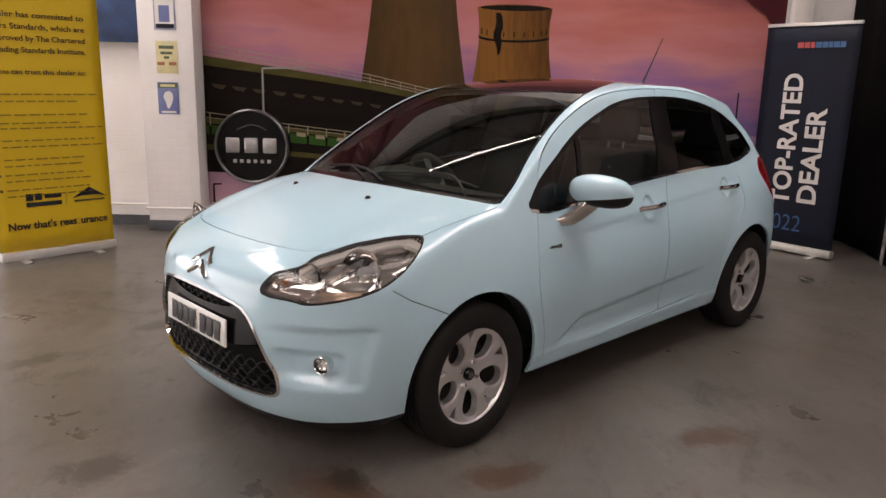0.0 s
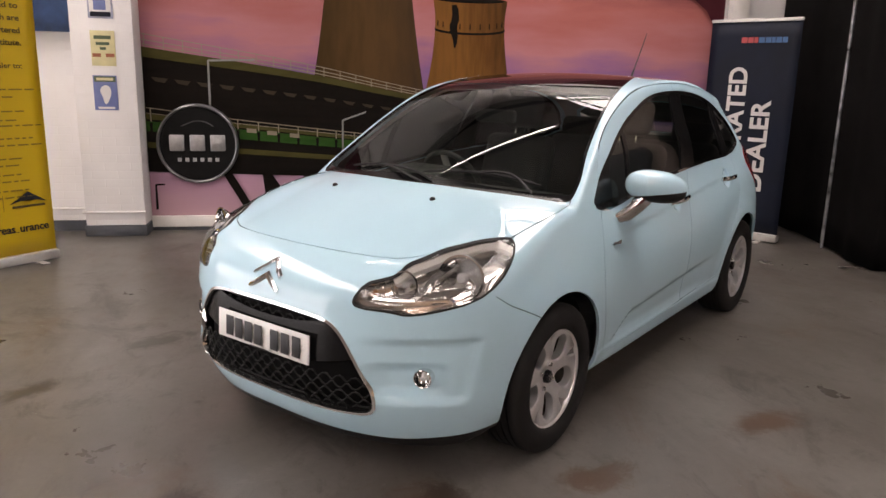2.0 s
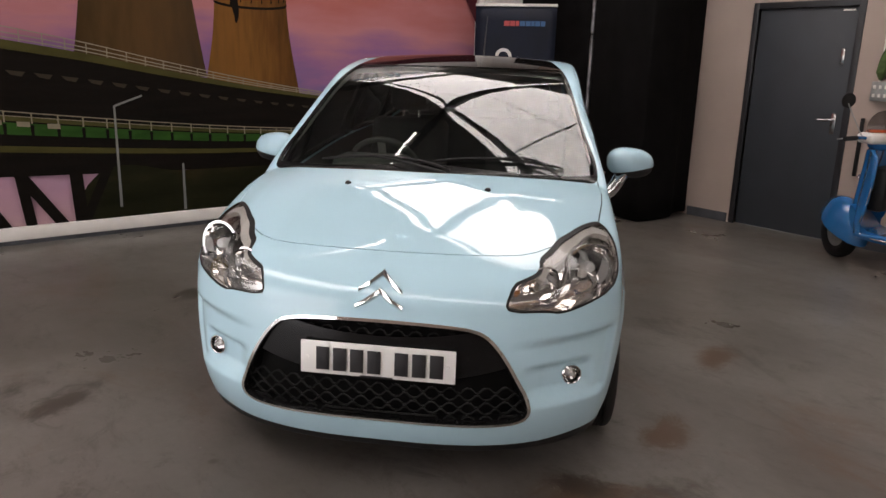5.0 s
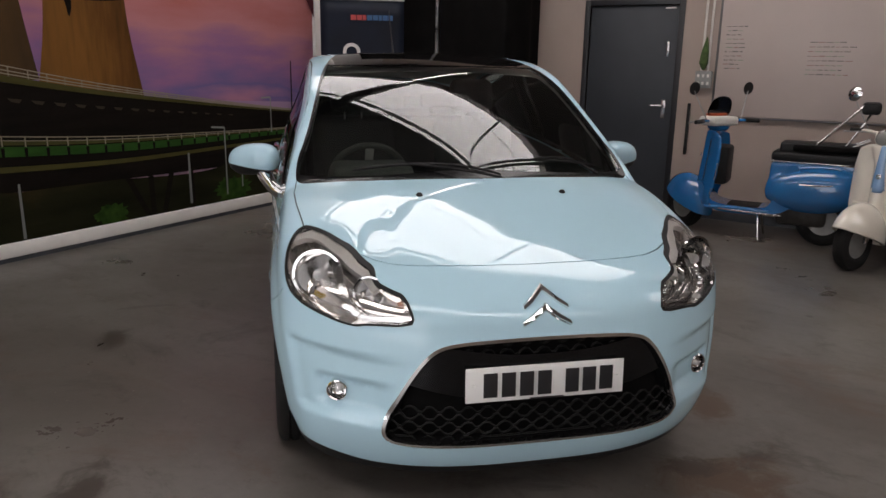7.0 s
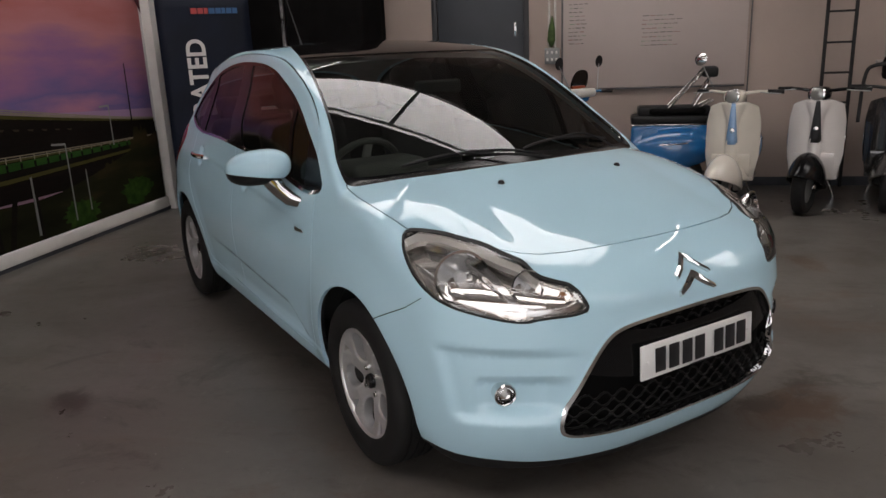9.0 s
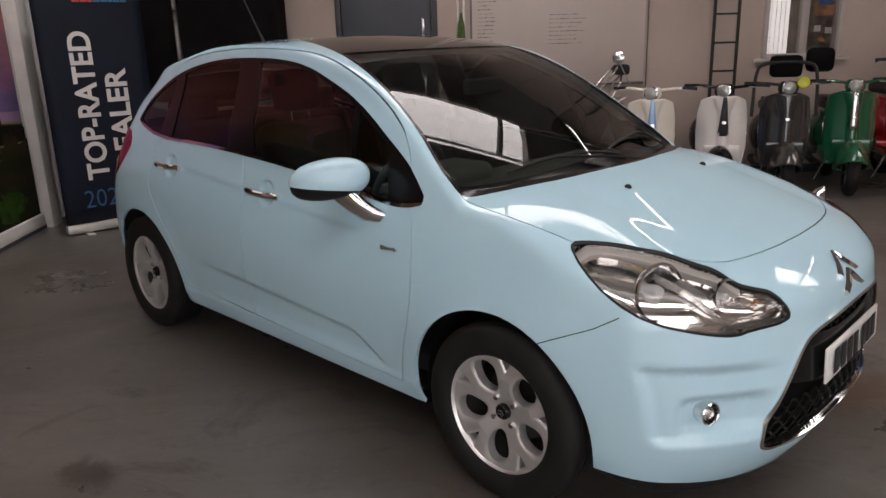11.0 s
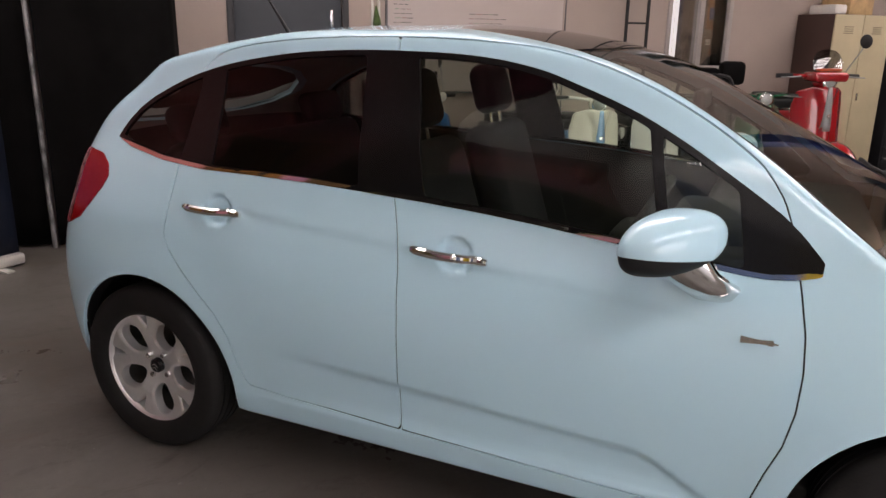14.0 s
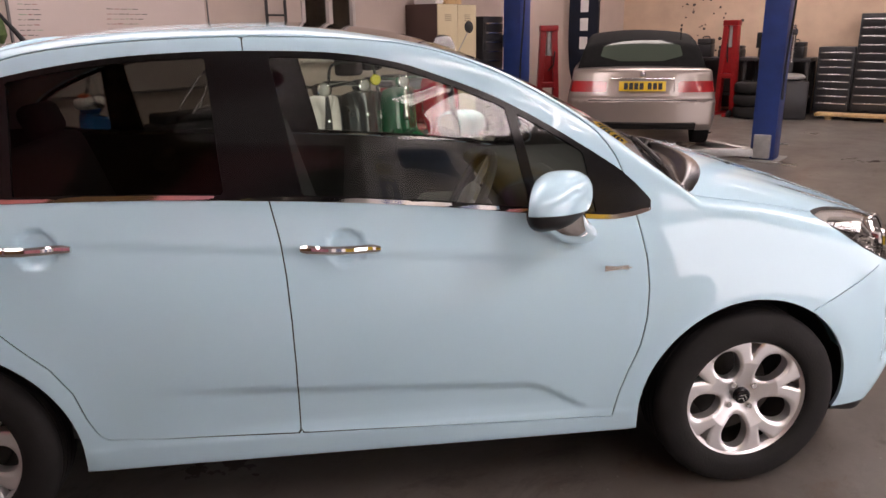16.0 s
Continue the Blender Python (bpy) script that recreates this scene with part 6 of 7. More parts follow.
# stand-ins for the lettering: three broad blocks and a row of short bars
for x in (-0.185, 0.0, 0.185):
    part("raised_shape", boxed(x - 0.068, x + 0.068, -0.065, 0.085, 0.045, 0.060, 0.012), SIGN_SILVER, sign)
for k in range(6):
    part("raised_bar", boxed(-0.185 + 0.068 * k, -0.150 + 0.068 * k, -0.165, -0.130, 0.045, 0.053, 0.003), SIGN_SILVER, sign)
part("raised_line", tube(bmesh.new(), soft_line([(-0.14, 0.165, 0.048), (-0.09, 0.185, 0.048), (-0.02, 0.215, 0.048), (0.07, 0.21, 0.048), (0.12, 0.185, 0.048), (0.15, 0.165, 0.048)], 2).tolist(), 0.005, 6), SIGN_RIM, sign)


def roll_banner(name, m, w, h, mat, label):
    """A roll-up banner: foot, sheet, top rail and rear pole."""
    ob = empty(name, m, label, "banner")
    part("base", boxed(-w / 2 - 0.01, w / 2 + 0.01, -0.05, 0.05, 0.012, 0.085, 0.018), BANNER_FOOT, ob)
    for x in (-w * 0.32, w * 0.32):
        part("foot", boxed(x - 0.03, x + 0.03, -0.14, 0.12, 0, 0.012, 0.004), BANNER_FOOT, ob)
    sheet = bmesh.new()
    n = 14
    rows = []
    for k in range(n + 1):
        z = 0.08 + (h - 0.08) * k / n
        rows.append([sheet.verts.new((-w / 2 + w * i / 10, -0.004 * math.sin(math.pi * i / 10) * (1 + math.sin(k * 0.9)) , z)) for i in range(11)])
    for a, b in zip(rows[:-1], rows[1:]):
        for i in range(10):
            sheet.faces.new((a[i], a[i + 1], b[i + 1], b[i]))
    s = part("sheet", sheet, mat, ob)
    s.modifiers.new("thick", "SOLIDIFY").thickness = 0.0015
    part("top_rail", boxed(-w / 2 - 0.004, w / 2 + 0.004, -0.012, 0.012, h - 0.005, h + 0.025, 0.005), BANNER_FOOT, ob)
    part("pole", tube(bmesh.new(), [(0, 0.03, 0.08), (0, 0.02, h)], 0.009, 8), GREY_METAL, ob)
    return ob


# navy banner across the corner
bx, by = 3.70, 3.352
navy = roll_banner("navy_banner", pose(bx, by, 0, 0, 0, -52.5), 0.84, 2.06, NAVY_PRINT, "navy blue roll-up banner with white lettering")
text_m = lambda x, z, turn=0: pose(x, -0.0125, z, 90) @ pose(0, 0, 0, 0, 0, turn)
flat_text("lettering", "TOP-RATED", 0.240, WHITE_INK, text_m(-0.10, 1.045, 90), navy, bold=0.006, width=1.20)
flat_text("lettering", "DEALER", 0.240, WHITE_INK, text_m(0.145, 0.90, 90), navy, bold=0.006, width=0.86)
flat_text("lettering", "2022", 0.215, BLUE_INK, text_m(-0.07, 0.275), navy, bold=-0.002, width=0.36)
for x0, w_, mt in ((-0.115, 0.055, RED_INK), (-0.053, 0.05, RED_INK), (0.004, 0.035, RED_INK), (0.046, 0.055, BLUE_INK), (0.108, 0.05, BLUE_INK), (0.164, 0.034, BLUE_INK), (0.205, 0.05, BLUE_INK), (0.262, 0.045, BLUE_INK)):
    part("brand_bar", boxed(x0, x0 + w_, -0.0130, -0.0118, 1.865, 1.915, 0.0), mt, navy)

# yellow banner
yel = roll_banner("yellow_banner", pose(-2.755, 2.62, 0, 0, 0, 46.5), 0.90, 2.25, YELLOW_PRINT, "yellow roll-up banner with dark lettering")
ym = lambda x, z: pose(x, -0.0125, z, 90)
flat_text("lettering", "Now that's reassurance", 0.085, INK, ym(0.01, 0.285), yel, bold=0.002, width=0.78)
part("worn_spot", boxed(0.145, 0.175, -0.0142, -0.0138, 0.262, 0.318), YELLOW_PRINT, yel)
lines = ["dealer has committed to", "Cars Standards, which are", "approved by The Chartered", "Trading Standards Institute."]
for k, tx in enumerate(lines):
    flat_text("lettering", tx, 0.060, INK_BROWN, ym(-0.02, 1.93 - 0.088 * k), yel, bold=0.001, width=0.70)
flat_text("lettering", "You can trust this dealer to:", 0.055, INK_BROWN, ym(-0.02, 1.50), yel, bold=0.001, width=0.68)
rl_ = random.Random(2)
for k, z in enumerate((1.33, 1.275, 1.17, 1.105, 1.065, 0.97, 0.92, 0.82, 0.77, 0.70, 0.65, 0.58, 0.53)):
    x = -0.36
    while x < rl_.uniform(0.18, 0.40):
        ln = rl_.uniform(0.03, 0.10)
        part("small_print", boxed(x, x + ln, -0.0130, -0.0122, z - 0.0055, z + 0.0055), PRINT_FAINT, yel)
        x += ln + 0.018
    if k in (0, 2, 5, 7, 9, 11):
        part("bullet", lathe(bmesh.new(), [(0, 0.0012), (0.012, 0.001), (0.012, 0)], 12, pose(-0.40, -0.0122, z, 90)), INK_BROWN, yel)
for x0, w_, z, h_ in ((-0.23, 0.055, 0.515, 0.055), (-0.165, 0.055, 0.515, 0.055), (-0.09, 0.13, 0.515, 0.035), (-0.23, 0.27, 0.455, 0.035)):
    part("brand_bar", boxed(x0, x0 + w_, -0.0130, -0.0120, z - h_ / 2, z + h_ / 2), INK, yel)
part("rule", boxed(0.075, 0.078, -0.0130, -0.0120, 0.43, 0.55), INK_BROWN, yel)
part("roof_shape", slab(bmesh.new(), [(0.12, 0.475), (0.265, 0.565), (0.41, 0.475), (0.33, 0.495), (0.20, 0.495)], 0.012, 0.013, pose(0, 0, 0, 90)), INK, yel)
part("brand_bar", boxed(0.14, 0.39, -0.0130, -0.0120, 0.445, 0.462), INK_BROWN, yel)

# boards on the pier and the wall
def poster(name, x0, x1, z0, z1, y, back, label, shapes):
    ob = tagged(part(name, boxed(x0, x1, y - 0.008, y - 0.002, z0, z1, 0.002), back), label, "poster")
    for k, (a, b, c, d, mt) in enumerate(shapes):
        part("print", boxed(x0 + a, x0 + b, y - 0.0098 - 0.0004 * k, y - 0.0085, z0 + c, z0 + d), mt, ob)
    return ob


P_CREAM, P_GREEN, P_RED, P_BLUE, P_NAVY, P_WHITE = PRINT_CREAM, PRINT_GREEN, PRINT_RED, PRINT_BLUE, NAVY_PRINT, WHITE_INK
poster("small_poster", -2.285, -2.080, 1.915, 2.215, 3.78, PRINT_GREY, "small blue and white enamel sign on the pier", [(0.015, 0.19, 0.05, 0.28, P_WHITE), (0.05, 0.15, 0.07, 0.22, PRINT_BLUE), (0.02, 0.185, 0.015, 0.055, P_NAVY)])
poster("small_poster", -2.283, -2.082, 1.518, 1.815, 3.78, PRINT_CREAM, "small cream enamel sign with green lettering bars", [(0.03, 0.17, 0.225, 0.255, P_GREEN), (0.045, 0.155, 0.175, 0.20, P_GREEN), (0.075, 0.125, 0.135, 0.158, P_GREEN), (0.01, 0.19, 0.075, 0.105, P_RED), (0.08, 0.12, 0.065, 0.12, PRINT_CREAM)])
p3 = poster("small_poster", -2.288, -2.090, 1.137, 1.437, 3.78, PRINT_BLUE, "small blue enamel sign with a white shape", [(0.01, 0.188, 0.245, 0.292, PRINT_GREEN), (0.03, 0.168, 0.257, 0.28, PRINT_CREAM), (0.03, 0.168, 0.012, 0.03, WHITE_INK)])
part("white_shape", slab(bmesh.new(), outline([(0.05, 0.17), (0.08, 0.215), (0.13, 0.215), (0.15, 0.16), (0.135, 0.11), (0.105, 0.05), (0.085, 0.06), (0.075, 0.115)], 1).tolist(), 0.0105, 0.0115, pose(-2.288, 3.78, 1.137, 90)), WHITE_INK, p3)
board = tagged(part("blue_board", boxed(-3.45, -2.44, 3.90, 3.925, 1.80, 3.0, 0.003), NAVY_WAVE), "dark blue printed wall board", "board")
# ---------------------------------------------------------------- scooters
def scooter_paint(name, color, rough=0.25):
    return material(name, color, rough, coat=0.8, vary=0.04, scale=6)


SHAPES = {}


def shape(key, f, *a):
    """A skin worked out once and kept."""
    if key not in SHAPES:
        SHAPES[key] = skin_of(f, *a)
    return SHAPES[key]


def scooter(m, paint, label, seat=BLACK_PLASTIC, panel=None, head="round", fender=None, mirrors=1, steer=0.0, rack=False, screen=False, big=False, bars=CHROME, short=1.0, cowl=None):
    """A classic step-through scooter; it faces its own +x and stands on z = 0."""
    fender = fender or paint
    ob = empty("scooter", m, label, "scooter", "parked scooters")
    R, W = 0.215, 0.052
    for wx, nm in ((0.62, "front_wheel"), (-0.60, "rear_wheel")):
        wm = pose(wx, 0, R, 90)
        prof = [(0.12, 0.035), (0.14, 0.05), (0.175, 0.055), (0.205, 0.040), (R, 0.015)]
        w = part(nm, lathe(bmesh.new(), prof + [(r, -z) for r, z in prof[::-1]], 40), TYRE, ob)
        w.matrix_basis = wm
        part("hub_cap", lathe(bmesh.new(), [(0, 0.062), (0.03, 0.058), (0.048, 0.046)], 20), SATIN, w)
        part("rim", lathe(bmesh.new(), [(0, 0.045), (0.035, 0.045), (0.045, 0.03), (0.085, 0.018), (0.122, 0.034), (0.126, 0.030), (0.126, -0.030), (0.085, -0.018), (0, -0.04)], 32), GREY_METAL, w)
    # fork, front mudguard
    swing = pose(0.42, 0, 0, 0, 0, steer) @ pose(-0.42, 0, 0)
    for w in ob.children:
        if w.name.startswith("front_wheel"):
            w.matrix_basis = swing @ w.matrix_basis
    fork = part("fork", tube(bmesh.new(), [(0.60, 0.068, R), (0.56, 0.07, 0.34), (0.50, 0.03, 0.43), (0.46, 0, 0.47)], [0.020, 0.024, 0.028, 0.024], 10), SATIN, ob)
    fork.matrix_basis = swing

    def guard(p):
        x, y, z = p[..., 0] - 0.60, p[..., 1], p[..., 2] - R
        r = np.hypot(x, z)
        body_ = np.sqrt((r / 0.300) ** 2 + (y / (0.150 - 0.09 * np.clip(x, 0, 0.3))) ** 2) - 1
        inner = np.sqrt((r / 0.265) ** 2 + (y / 0.118) ** 2) - 1
        cut = 0.04 + 0.35 * x - z
        return smax(smax(body_ * 0.11, -inner * 0.11, 0.008), cut * 0.9, 0.015)

    skin_ = shape("guard", guard, (0.26, -0.18, 0.12), (0.95, 0.18, 0.55), 0.0115, 2)
    skin_part("mudguard", skin_, fender, ob).matrix_basis = swing
    # leg shield with the steering column
    def shield(p):
        x, y, z = p[..., 0], p[..., 1], p[..., 2]
        lean = 0.36 + 0.10 * (0.92 - z) - 0.16 * (np.abs(y) / 0.25) ** 2.4 - 0.30 * np.clip(0.36 - z, 0, 1)
        half = 0.222 * (0.86 + 0.14 * step(0.95, 0.72, z)) * (1 - 0.16 * step(0.50, 0.26, z))
        top = 0.925 - 0.55 * np.clip(np.abs(y) - 0.10, 0, 1) ** 1.5 * 2.2
        plate = np.abs(x - lean) - 0.017
        f = smax(smax(plate, np.abs(y) - half, 0.02), smax(z - top, 0.265 - z, 0.02), 0.02)
        horn = np.sqrt(((x - lean - 0.015) / 0.05) ** 2 + (y / (0.05 + 0.05 * step(0.75, 0.95, z))) ** 2) - 1
        return smin(f, smax(horn * 0.04, np.abs(z - 0.66) - 0.27, 0.03), 0.03)

    skin_ = shape("shield", shield, (0.02, -0.28, 0.22), (0.56, 0.28, 0.99), 0.0115, 2)
    front = skin_part("leg_shield", skin_, paint, ob)
    if panel is not None:
        strip_ = bmesh.new()
        rows_ = []
        for z in np.linspace(0.58, 0.925, 9):
            wide_, deep_ = 0.016 + 0.034 * (0.925 - z) / 0.345, 0.05 + 0.05 * float(step(0.75, 0.95, z))
            rows_.append([strip_.verts.new((0.36 + 0.10 * (0.92 - z) + 0.022 + 0.05 * math.sqrt(max(0.0, 1 - (u * wide_ / deep_) ** 2)), u * wide_, z)) for u in (-1, -0.5, 0, 0.5, 1)])
        for a_, b_ in zip(rows_[:-1], rows_[1:]):
            for k in range(4):
                strip_.faces.new((a_[k], a_[k + 1], b_[k + 1], b_[k]))
        part("panel", strip_, panel, front).modifiers.new("thick", "SOLIDIFY").thickness = 0.01
    part("crest", lathe(bmesh.new(), [(0, 0.008), (0.018, 0.005), (0.02, 0)], 16, pose(0.458, 0, 0.70, 0, 85)), SATIN, front)
    part("shield_edge", tube(bmesh.new(), [(0.36 + 0.10 * (0.92 - z) - 0.16 * (abs(y) / 0.25) ** 2.4, y, z) for y, z in soft_line([(-0.205, 0.38), (-0.226, 0.62), (-0.200, 0.80), (-0.13, 0.895), (0, 0.925), (0.13, 0.895), (0.200, 0.80), (0.226, 0.62), (0.205, 0.38)], 2)], 0.0055, 6), SATIN, front)
    # floor and rear body
    tub = [(0.405, 0.50), (0.345, 0.36), (0.26, 0.292), (-0.12, 0.286), (-0.19, 0.34), (-0.22, 0.50), (-0.25, 0.68), (-0.40, 0.69), (-0.40, 0.25), (0.26, 0.215), (0.40, 0.30), (0.435, 0.48)]
    part("tub", slab(bmesh.new(), outline(tub, 2).tolist(), -0.155, 0.155, pose(0, 0, 0, 90)), paint, ob)
    for s in (1, -1):
        part("tub_edge", tube(bmesh.new(), soft_line([(0.33, 0.175 * s, 0.30), (0.28, 0.18 * s, 0.262), (-0.10, 0.195 * s, 0.252), (-0.28, 0.18 * s, 0.25)], 2).tolist(), 0.008, 6), SATIN, ob)
    part("glovebox", box(bmesh.new(), 0.20, 0.335, -0.13, 0.13, 0.46, 0.80, 0.03), BLACK_PLASTIC, ob)
    part("floorboard", box(bmesh.new(), -0.18, 0.36, -0.19, 0.19, 0.255, 0.285, 0.012), paint, ob)
    part("floor_mat", boxed(-0.15, 0.32, -0.15, 0.15, 0.2855, 0.294, 0.003), BLACK_PLASTIC, ob)

    def tail(p):
        x, y, z = p[..., 0] + 0.52, np.abs(p[..., 1]), p[..., 2] - 0.50
        cowl = np.sqrt((x / 0.40) ** 2 + ((y - 0.105) / 0.125) ** 2 + ((z + 0.02 + 0.05 * x) / 0.195) ** 2) - 1
        spine = smax(smax(np.abs(x - 0.02) - 0.36, y - 0.12, 0.05), np.abs(z - 0.06 + 0.06 * x) - 0.165, 0.06)
        f = smin(cowl * 0.15, spine, 0.04)
        arch_ = 0.27 - np.hypot(p[..., 0] + 0.60, p[..., 2] - 0.19)
        return smax(f, np.where(y < 0.11, arch_, -1), 0.02)

    skin_ = shape("tail", tail, (-1.0, -0.27, 0.22), (-0.04, 0.27, 0.78), 0.020, 2)
    rear_ = skin_part("rear_body", skin_, cowl or paint, ob)
    for s in (1, -1):
        part("cowl_trim", tube(bmesh.new(), [(-0.72 + 0.40 * t, s * (0.232 - 0.05 * (2 * t - 1) ** 2), 0.55 - 0.02 * t) for t in np.linspace(0, 1, 8)], 0.006, 6), SATIN, rear_)
    saddle = part("saddle", box(bmesh.new(), -0.88, -0.14, -0.14, 0.14, 0.705, 0.795, 0.035, None, 4), seat, ob)
    part("seat_pad", box(bmesh.new(), -0.84, -0.20, -0.12, 0.12, 0.780, 0.832 if not rack else 0.872, 0.022, None, 3), seat, saddle)
    part("saddle_trim", boxed(-0.84, -0.14, -0.125, 0.125, 0.700, 0.716, 0.006), SATIN, ob)
    part("tail_lamp", boxed(-0.925, -0.89, -0.04, 0.04, 0.56, 0.62, 0.012), TAIL_RED, ob)
    part("exhaust", tube(bmesh.new(), [(-0.35, -0.13, 0.20), (-0.55, -0.15, 0.18), (-0.85, -0.16, 0.19)], [0.02, 0.045, 0.045], 10), HUB_GREY, ob)
    part("engine", box(bmesh.new(), -0.62, -0.22, -0.16, 0.09, 0.16, 0.36, 0.04), HUB_GREY, ob)
    for s in (1, -1):
        part("stand", tube(bmesh.new(), [(-0.08, 0.08 * s, 0.26), (-0.12, 0.17 * s, 0.012)], 0.010, 8), SATIN, ob)
    # headset
    hm = pose(0.34, 0, 0.98, 0, 0, steer)
    head_body = part("headset", box(bmesh.new(), -0.08, 0.07, -0.085, 0.085, -0.06, 0.055, 0.045, None, 4), fender if not big else BLACK_PLASTIC, ob)
    head_body.matrix_basis = hm
    part("headlamp", lathe(bmesh.new(), [(0.062, -0.03), (0.066, 0.0), (0.058, 0.010), (0.03, 0.018), (0, 0.020)], 24, pose(0.06, 0, 0.0, 0, 85)), CHROME, head_body)
    part("lamp_glass", lathe(bmesh.new(), [(0.052, 0.012), (0.03, 0.020), (0, 0.023)], 24, pose(0.06, 0, 0.0, 0, 85)), LAMP_GREY, head_body)
    for s in (1, -1):
        part("handlebar", tube(bmesh.new(), [(-0.02, 0.06 * s, 0.02), (-0.04, 0.18 * s, 0.035), (-0.07, 0.245 * s, 0.035)], 0.014, 8), fender if not big else BLACK_METAL, head_body)
        part("grip", tube(bmesh.new(), [(-0.07, 0.245 * s, 0.035), (-0.115, 0.365 * s, 0.030)], 0.018, 10), BLACK_PLASTIC, head_body)
        part("brake_lever", tube(bmesh.new(), [(-0.03, 0.20 * s, 0.03), (0.0, 0.28 * s, 0.025), (-0.03, 0.37 * s, 0.02)], 0.006, 6), GREY_METAL, head_body)
    for s in ((), (1,), (1, -1), (-1,))[mirrors]:
        part("mirror_stem", tube(bmesh.new(), [(-0.06, 0.20 * s, 0.05), (-0.02, 0.27 * s, 0.20), (0.0, 0.31 * s, 0.29)], 0.005, 6), GREY_METAL, head_body)
        part("mirror", lathe(bmesh.new(), [(0, 0.016), (0.04, 0.012), (0.056, 0), (0.054, -0.004), (0, -0.004)], 24, pose(0.0, 0.31 * s, 0.31, 0, 85)), CHROME if bars is CHROME else BLACK_PLASTIC, head_body)
    if screen:
        part("flyscreen", slab(bmesh.new(), outline([(-0.14, 0.0), (0.14, 0.0), (0.12, 0.17), (0.0, 0.21), (-0.12, 0.17)], 2).tolist(), 0, 0.004, pose(0.02, 0, 0.05, 75, 0, 90)), SMOKE, head_body)
        part("flyscreen_base", boxed(0.0, 0.06, -0.10, 0.10, 0.072, 0.095, 0.01), PRINT_ORANGE, head_body)
        part("headset_cowl", box(bmesh.new(), -0.10, 0.095, -0.15, 0.15, -0.01, 0.070, 0.03, None, 4), fender if paint is RED_S else LEDGE_PAINT, head_body)
    if rack:
        for s in (1, -1):
            part("rack_rod", tube(bmesh.new(), [(-0.42, 0.11 * s, 0.80), (-0.74, 0.10 * s, 1.15), (-0.78, 0.06 * s, 1.20)], 0.010, 6), SATIN, ob)
            part("rack_rod", tube(bmesh.new(), [(-0.66, 0.10 * s, 0.80), (-0.80, 0.10 * s, 1.06), (-0.84, 0.0, 1.14)], 0.009, 6), SATIN, ob)
        part("rack_rod", tube(bmesh.new(), [(-0.62, 0.12, 0.80), (-0.86, 0.10, 0.92), (-0.86, -0.10, 0.92), (-0.62, -0.12, 0.80)], 0.007, 6), SATIN, ob)
        part("rack_pad", box(bmesh.new(), -0.90, -0.76, -0.08, 0.08, 1.12, 1.22, 0.03), BLACK_PLASTIC, ob)
        part("seat_roll", box(bmesh.new(), -0.80, -0.30, -0.15, 0.15, 0.80, 0.855, 0.025, None, 3), BLACK_CLOTH, saddle)
    if big:
        part("roll_bar", tube(bmesh.new(), soft_line([(0.20, -0.28, 0.70), (0.16, -0.27, 1.12), (0.15, -0.20, 1.20), (0.15, 0.20, 1.20), (0.16, 0.27, 1.12), (0.20, 0.28, 0.70)], 2).tolist(), 0.016, 8), BLACK_METAL, ob)
        part("bag", box(bmesh.new(), 0.02, 0.16, -0.14, 0.14, 1.06, 1.26, 0.04), BLACK_CLOTH, ob)
        part("bag", box(bmesh.new(), -0.05, 0.10, 0.18, 0.42, 1.10, 1.32, 0.05), BLACK_CLOTH, ob)
        part("fog_lamp", lathe(bmesh.new(), [(0, 0.03), (0.05, 0.02), (0.055, 0), (0.04, -0.04)], 20, pose(0.43, 0.11, 1.03, 0, 85)), YELLOW_LENS, ob)
    # a shorter tail for those parked against the wall
    for c in ob.children_recursive if short < 1 else ():
        if c.name.startswith("rear_wheel"):
            c.matrix_basis = pose(-0.1 - 0.5 * short, 0, R, 90)
        elif c.parent.name.startswith(("rear_wheel", "front_wheel", "headset")) or c.name.startswith("headset"):
            continue
        else:
            for v in c.data.vertices:
                if v.co.x < -0.1:
                    v.co.x = -0.1 + (v.co.x + 0.1) * short
    return ob


BLUE_S = scooter_paint("scooter_blue", (0.012, 0.135, 0.36))
CREAM_S = scooter_paint("scooter_cream", (0.74, 0.69, 0.60))
WHITE_S = scooter_paint("scooter_white", (0.72, 0.68, 0.65))
GREY_S = scooter_paint("scooter_dark_grey", (0.030, 0.028, 0.028))
GREEN_S = scooter_paint("scooter_green", (0.004, 0.09, 0.038))
RED_S = scooter_paint("scooter_red", (0.36, 0.006, 0.010))
PALE_BLUE_S = scooter_paint("scooter_pale_blue", (0.22, 0.38, 0.62))
SMOKE = glass_like("smoked_screen", (0.66, 0.65, 0.65), 0.1)
PRINT_ORANGE = material("orange_plastic", (0.55, 0.10, 0.03), 0.4)
YELLOW_LENS = material("yellow_lens", (0.50, 0.48, 0.02), 0.2)
LAMP_GREY = material("scooter_lamp_glass", (0.36, 0.36, 0.34), 0.12, 0.4, bump=0.3, bump_scale=120)
scooter(pose(4.38, -0.40, 0, 0, 0, 90), BLUE_S, "bright blue classic scooter with a black seat", mirrors=2, screen=True, steer=-35, rack=True, bars=BLACK_PLASTIC)
scooter(pose(4.23, -1.455, 0, 0, 0, 167), CREAM_S, "cream classic scooter with a pale blue stripe", panel=PALE_BLUE_S, cowl=PALE_BLUE_S, steer=-16, mirrors=3, short=0.62)
scooter(pose(4.27, -2.16, 0, 0, 0, 163), WHITE_S, "white classic scooter with a black centre panel", panel=INK, fender=BLACK_GLOSS, cowl=BLACK_GLOSS, steer=-13, mirrors=0, short=0.62)
